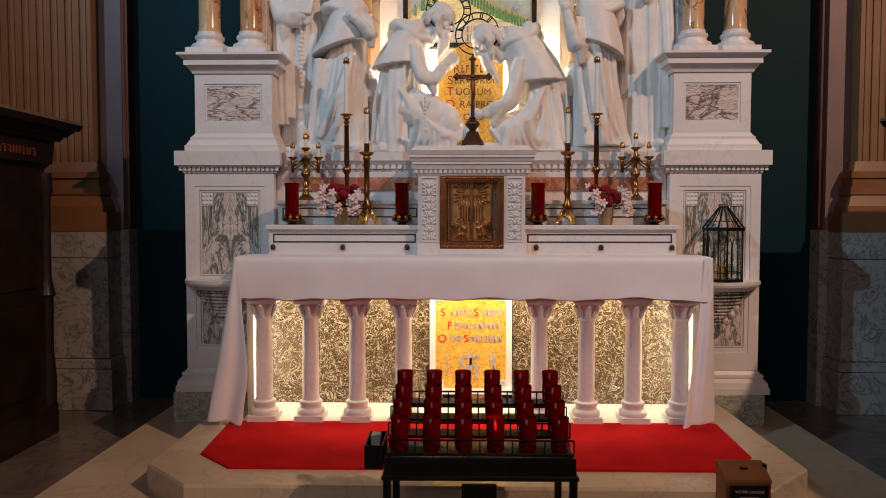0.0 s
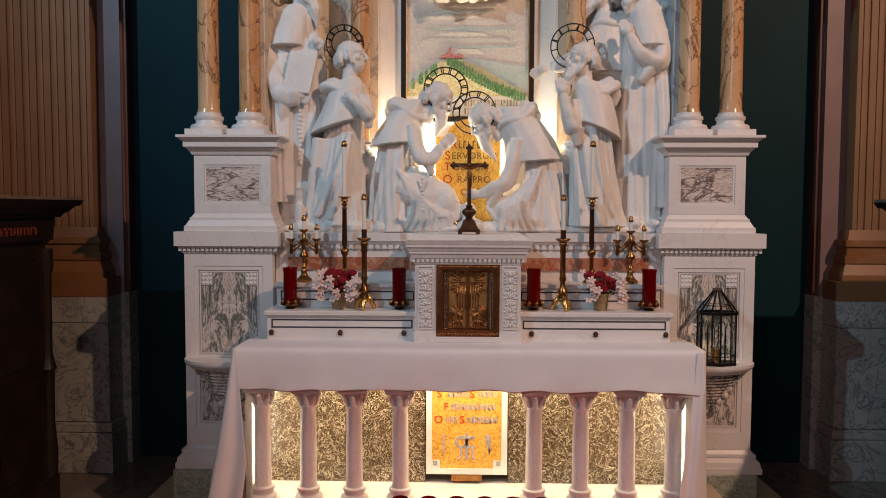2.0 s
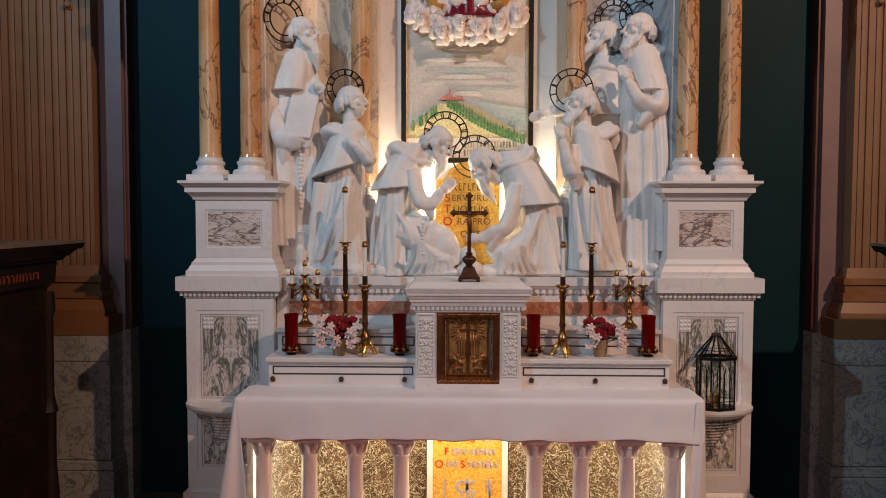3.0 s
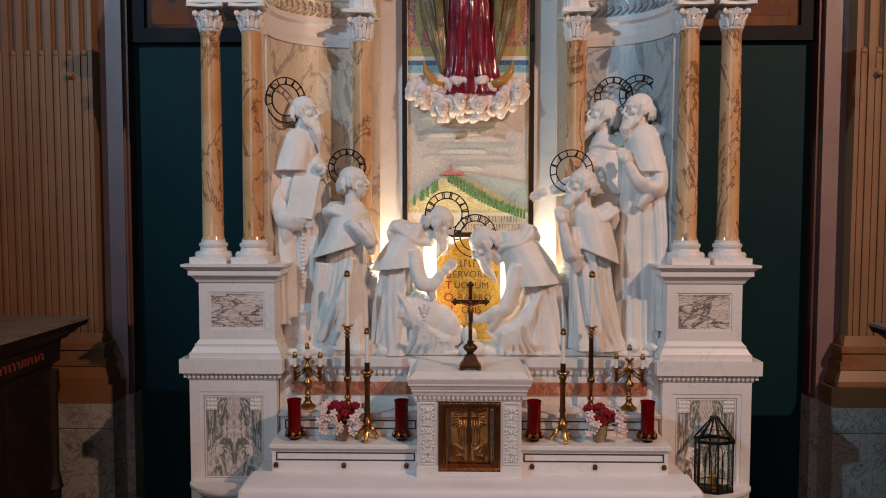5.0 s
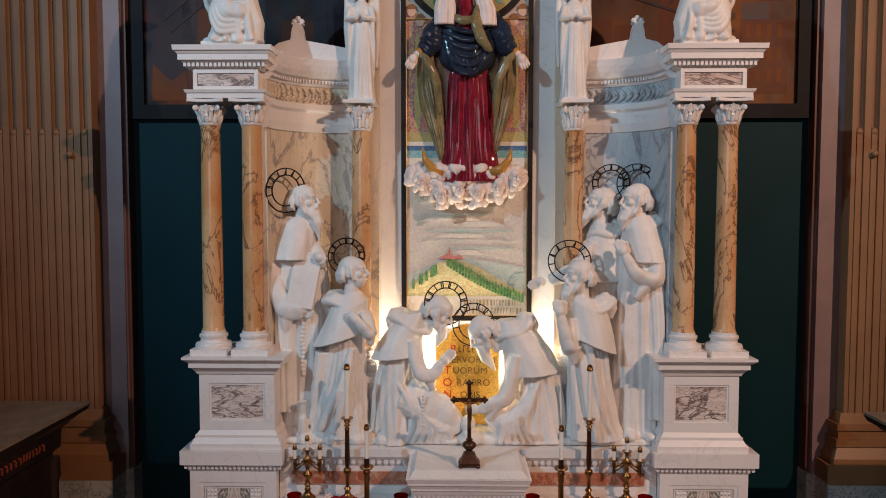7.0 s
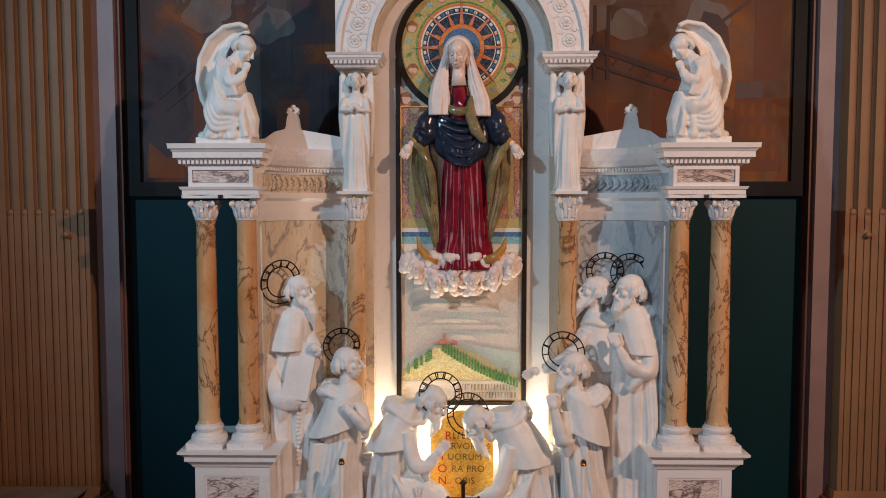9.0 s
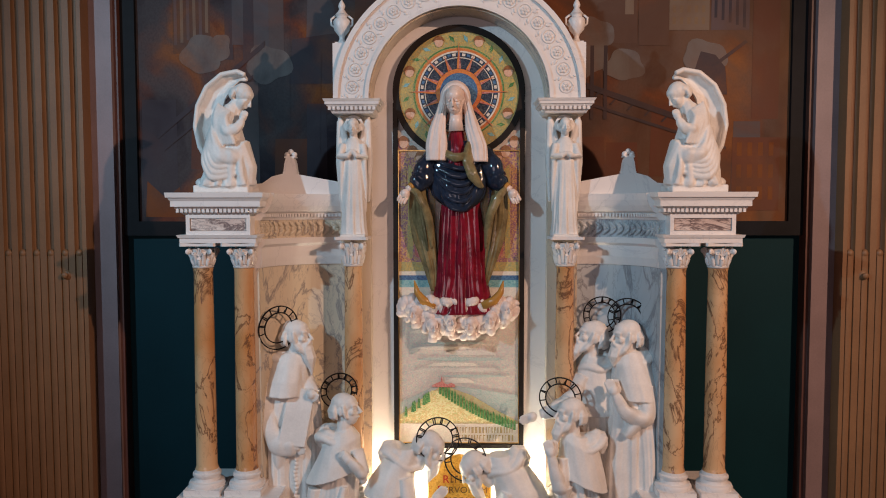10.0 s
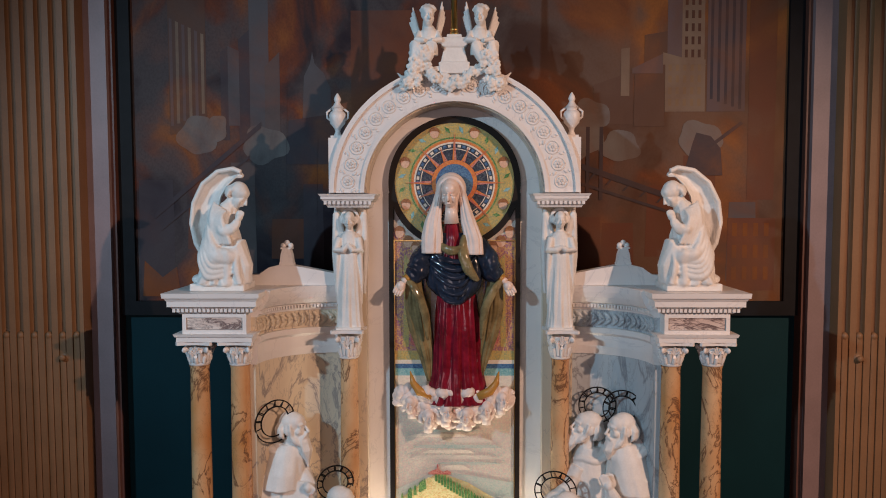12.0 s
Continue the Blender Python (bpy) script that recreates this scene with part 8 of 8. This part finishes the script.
def lantern():
    t = thing("lantern", (1.625, 0.50, 0.809), "six-sided black metal and glass lantern on the bracket shelf", "lantern")
    n, r, h = 6, 0.128, 0.335
    c = [(r * math.cos(2 * math.pi * (k + 0.5) / n), 0.62 * r * math.sin(2 * math.pi * (k + 0.5) / n)) for k in range(n)]
    for z0, z1, g, nm in ((0, 0.018, 1.06, "base_rim"), (h - 0.006, h + 0.014, 1.10, "top_rim")):
        bm = B()
        lo, hi = [[bm.verts.new((x * g, y * g, z)) for x, y in c] for z in (z0, z1)]
        for k in range(n):
            bm.faces.new((lo[k], lo[(k + 1) % n], hi[(k + 1) % n], hi[k]))
        if nm == "base_rim":
            bm.faces.new(lo)
            bm.faces.new(hi)
        else:
            li, hj = [[bm.verts.new((x * 0.95, y * 0.95, z)) for x, y in c] for z in (z0, z1)]
            for k in range(n):
                j = (k + 1) % n
                bm.faces.new((li[k], hj[k], hj[j], li[j]))
                bm.faces.new((hi[k], hi[j], hj[j], hj[k]))
                bm.faces.new((lo[k], li[k], li[j], lo[j]))
        part(nm, bm, iron, t)
    for k in range(n):
        (xa, ya), (xb, yb) = c[k], c[(k + 1) % n]
        part("post", tube(B(), [(xa, ya, 0.01), (xa, ya, h)], 0.006, 6), iron, t)
        tx, ty = xa * 0.16, ya * 0.16
        part("roof_rib", tube(B(), [(xa * 1.08, ya * 1.08, h + 0.01), (xa * 0.5, ya * 0.5, h + 0.10), (tx, ty, h + 0.155)], 0.0055, 6), iron, t)
        bm = B()
        for u in (0.33, 0.67):
            x, y = xa + (xb - xa) * u, ya + (yb - ya) * u
            tube(bm, [(x, y, 0.01), (x, y, 0.24), (xa + (xb - xa) * (u + (0.08 if u < 0.5 else -0.08)), ya + (yb - ya) * (u + (0.08 if u < 0.5 else -0.08)), 0.28)], 0.003, 5)
        tube(bm, [(xa, ya, 0.06), (xb, yb, 0.06)], 0.003, 5)
        tube(bm, [(xa * 0.78, ya * 0.78, h + 0.055), (xb * 0.78, yb * 0.78, h + 0.055)], 0.003, 5)
        tube(bm, [((xa + xb) / 2, (ya + yb) / 2, h + 0.01), ((xa + xb) * 0.08, (ya + yb) * 0.08, h + 0.15)], 0.003, 5)
        part("tracery", bm, iron, t)
        bm = B()
        q = [bm.verts.new((x * 0.985, y * 0.985, z)) for x, y, z in ((xa, ya, 0.018), (xb, yb, 0.018), (xb, yb, h), (xa, ya, h))]
        q2 = [bm.verts.new((x * 0.965, y * 0.965, z)) for x, y, z in ((xa, ya, 0.018), (xb, yb, 0.018), (xb, yb, h), (xa, ya, h))]
        bm.faces.new(q)
        bm.faces.new(q2[::-1])
        for i in range(4):
            bm.faces.new((q[i], q[(i + 1) % 4], q2[(i + 1) % 4], q2[i]))
        part("pane", bm, clear_glass, t, "clear glass pane").visible_shadow = False
    part("cap", hexa_bm((-0.03, 0.03, -0.02, 0.02, h + 0.15), (-0.022, 0.022, -0.015, 0.015, h + 0.165)), iron, t)
    part("inner_candle", lathe(B(), [(0.03, 0.019), (0.03, 0.10), (0.02, 0.102)], n=14), gilt, t, "squat gilt candle cup", smooth=40)


lantern()

# ---- in front of the altar ----


def votive_rack():
    t = thing("votive_rack", (0, -1.40, FLOOR), "black iron stepped votive candle rack with red glass cups", "candle rack")
    top = 0.658
    xs = [-0.302 + 0.1208 * k for k in range(6)]
    # four steps, rising to the rear
    for r in range(4):
        y, z = -0.13 + 0.10 * r, top + 0.037 * r
        part("tier", box(B(), -0.35, 0.35, y - 0.045, y + 0.05, z - 0.012, z, bevel=0.003), iron, t)
        bm = tube(B(), [(-0.35, y - 0.045, z + 0.05), (0.35, y - 0.045, z + 0.05)], 0.004, 6)
        for x in [-0.35] + [q + 0.0604 for q in xs[:-1]] + [0.35]:
            tube(bm, [(x, y - 0.045, z), (x, y - 0.045, z + 0.05)], 0.003, 5)
        part("rail", bm, iron, t)
    part("front_plate", box(B(), -0.355, 0.355, -0.198, -0.180, top - 0.075, top - 0.012), iron, t, "black iron front plate")
    part("drip_tray", box(B(), -0.365, 0.365, -0.205, 0.24, top - 0.095, top - 0.076, bevel=0.004), iron, t)
    for x in (-0.345, 0.345):
        for y in (-0.19, 0.22):
            part("leg", box(B(), x - 0.014, x + 0.014, y - 0.014, y + 0.014, 0.0 if y < 0 else 0.0, top - 0.095), iron, t)
        part("side_plate", hexa_bm((x - 0.006, x + 0.006, -0.20, 0.24, top - 0.08), (x - 0.006, x + 0.006, 0.16, 0.24, top + 0.12)), iron, t)
    part("sign", box(B(), -0.068, 0.060, -0.222, -0.207, top - 0.205, top - 0.10, bevel=0.003), iron, t, "small black sign plate")
    hooks = box(B(), -0.006, 0.004, -0.216, -0.21, top - 0.23, top - 0.205)
    part("hook", hooks, iron, t)
    tray = part("side_tray", box(B(), -0.435, -0.365, -0.15, 0.04, top - 0.07, top - 0.055), iron, t, "small black side tray")
    for a in ((-0.435, -0.430, -0.15, 0.04), (-0.37, -0.365, -0.15, 0.04), (-0.43, -0.37, -0.15, -0.145), (-0.43, -0.37, 0.035, 0.04)):
        part("tray_wall", box(B(), a[0], a[1], a[2], a[3], top - 0.055, top + 0.02), iron, tray)
    part("taper_box", box(B(), -0.42, -0.385, -0.06, 0.0, top - 0.0545, top + 0.03), label_grey, tray, "pale box of tapers")
    # cups stand on the tiers as things of their own
    first = None
    for r in range(4):
        y, z = -1.40 - 0.13 + 0.10 * r, FLOOR + top + 0.037 * r + 0.0005
        for k, x in enumerate(xs):
            if first is None:
                first = thing("votive_cup", (x, y, z), "dark red glass votive candle cup on the iron rack", "votive candle", "votive candle cups")
                part("glass", lathe(B(), [(0.029, 0), (0.033, 0.008), (0.0345, 0.125), (0.0335, 0.126), (0.0315, 0.012), (0.028, 0.008)], n=22), red_glass, first, smooth=50)
                part("wax", lathe(B(), [(0.026, 0.009), (0.030, 0.012), (0.0305, 0.070), (0.028, 0.072)], n=16), simple_red_wax, first, smooth=50)
            else:
                copy_thing(first, pose(x, y, z))
    part("flame", ball(B(), (xs[3], -0.13, top + 0.088), (0.006, 0.006, 0.016), None, 10, 8), flame, t, "small candle flame")


votive_rack()


def offering_box():
    t = thing("offering_box", (1.064, -1.345, FLOOR), "brown wooden offering box with a dark label on a post", "offering box")
    part("post", box(B(), -0.04, 0.04, -0.035, 0.04, 0, 0.18, bevel=0.004), box_wood, t)
    part("body", hexa_bm((-0.090, 0.090, -0.053, 0.052, 0.18), (-0.090, 0.090, -0.053, 0.052, 0.490)), box_wood, t)
    part("lid", hexa_bm((-0.093, 0.093, -0.056, 0.054, 0.4905), (-0.091, 0.091, -0.054, 0.054, 0.503)), box_wood, t, "worn wooden lid")
    part("lid_wedge", hexa_bm((-0.091, 0.091, -0.054, 0.054, 0.5032), (-0.091, 0.091, 0.046, 0.054, 0.548)), box_wood, t, "sloping top of the lid")
    part("slot", hexa_bm((-0.012, 0.018, -0.006, 0.006, 0.518), (-0.012, 0.018, 0.000, 0.012, 0.534)), iron, t)
    part("hinge", box(B(), 0.086, 0.098, 0.010, 0.030, 0.515, 0.545, bevel=0.002), iron, t, "small dark hinge")
    lb = part("label_plate", box(B(), -0.070, 0.076, -0.060, -0.0535, 0.36, 0.480), black_paint, t, "black label with pale writing")
    part("label_border", frame_rect(B(), -0.073, 0.079, 0.357, 0.483, 0.004, -0.0625, -0.0535), brass, t)
    text_mesh("VOTIVE CANDLE", 0.0150, label_grey, "lettering", lb, (0.003, -0.0612, 0.452))
    part("lettering_bar", box(B(), -0.034, 0.040, -0.0612, -0.0602, 0.425, 0.435), label_grey, lb)


offering_box()


def confessional(s, x, y0, y1, z):
    """Dark wooden cabinet with a heavy cornice and a flat top, side face to the altar."""
    t = thing("wooden_cabinet", (0, 0, 0), "tall dark wooden church cabinet with heavy cornice and lettered frieze", "cabinet", "dark cabinets beside the altar")

    def bx(bm, a, b, *r, **k):
        return box(bm, min(s * a, s * b), max(s * a, s * b), *r, **k)

    def hx(a0, a1, b, ya0, ya1, yb, z0, z1):
        xs0, xs1 = sorted((s * a0, s * b)), sorted((s * a1, s * b))
        return (*xs0, yb, ya0, z0), (*xs1, yb, ya1, z1)

    part("body", bx(B(), x + 0.20, x + 1.6, y0, y1 - 0.16, FLOOR, z - 0.30), dark_wood, t)
    bm = B()
    for z0, z1, a, b in ((z - 0.36, z - 0.30, 0.22, 0.17), (z - 0.30, z - 0.14, 0.16, 0.15), (z - 0.14, z - 0.11, 0.12, 0.10), (z - 0.11, z - 0.06, 0.09, 0.04), (z - 0.06, z - 0.02, 0.02, 0.0)):
        hexa(bm, *hx(x + a, x + b, x + 1.6, y1 - a * 0.8, y1 - b * 0.8, y0, z0, z1))
    part("cornice", bm, dark_wood, t)
    part("top_board", bx(B(), x + 0.002, x + 1.6, y0, y1 - 0.002, z - 0.0195, z), shelf_wood, t, "dusty brown top board")
    part("plinth", bx(B(), x + 0.16, x + 1.6, y0, y1 - 0.12, FLOOR, FLOOR + 0.22, bevel=0.006), dark_wood, t)
    for ya in np.arange(y1 - 0.75, y0 + 0.2, -0.62):
        for z0, z1 in ((FLOOR + 0.32, 0.62), (0.74, z - 0.45)):
            part("side_panel", bx(B(), x + 0.186, x + 0.20, ya, ya + 0.46, z0, z1, bevel=0.005), dark_wood, t)
    part("corner_post", lathe(B(), [(0.05, FLOOR + 0.22), (0.055, FLOOR + 0.4), (0.04, 0.3), (0.045, 0.66), (0.06, 0.68), (0.05, 0.72), (0.035, 0.8), (0.04, 1.35), (0.055, 1.4), (0.05, z - 0.36)], s * (x + 0.20), y1 - 0.17, n=16), dark_wood, t, "turned corner post", smooth=50)
    bm, yy = B(), y1 - 0.35
    rng = random.Random(6)
    while yy > y0 + 0.3:
        w = rng.choice((0.012, 0.02, 0.03))
        bx(bm, x + 0.148, x + 0.155, yy - 0.008, yy, z - 0.255, z - 0.205)
        bx(bm, x + 0.148, x + 0.155, yy - w, yy, z - 0.215 if w > 0.015 else z - 0.255, z - 0.205 if w > 0.015 else z - 0.245)
        yy -= w + 0.022
    part("lettering", bm, simple("letter_red", (0.30, 0.06, 0.03), 0.5), t, "dull red letter bars")


confessional(-1, 2.765, -3.0, 0.97, 1.89)
confessional(1, 2.765, -3.0, 0.79, 1.89)
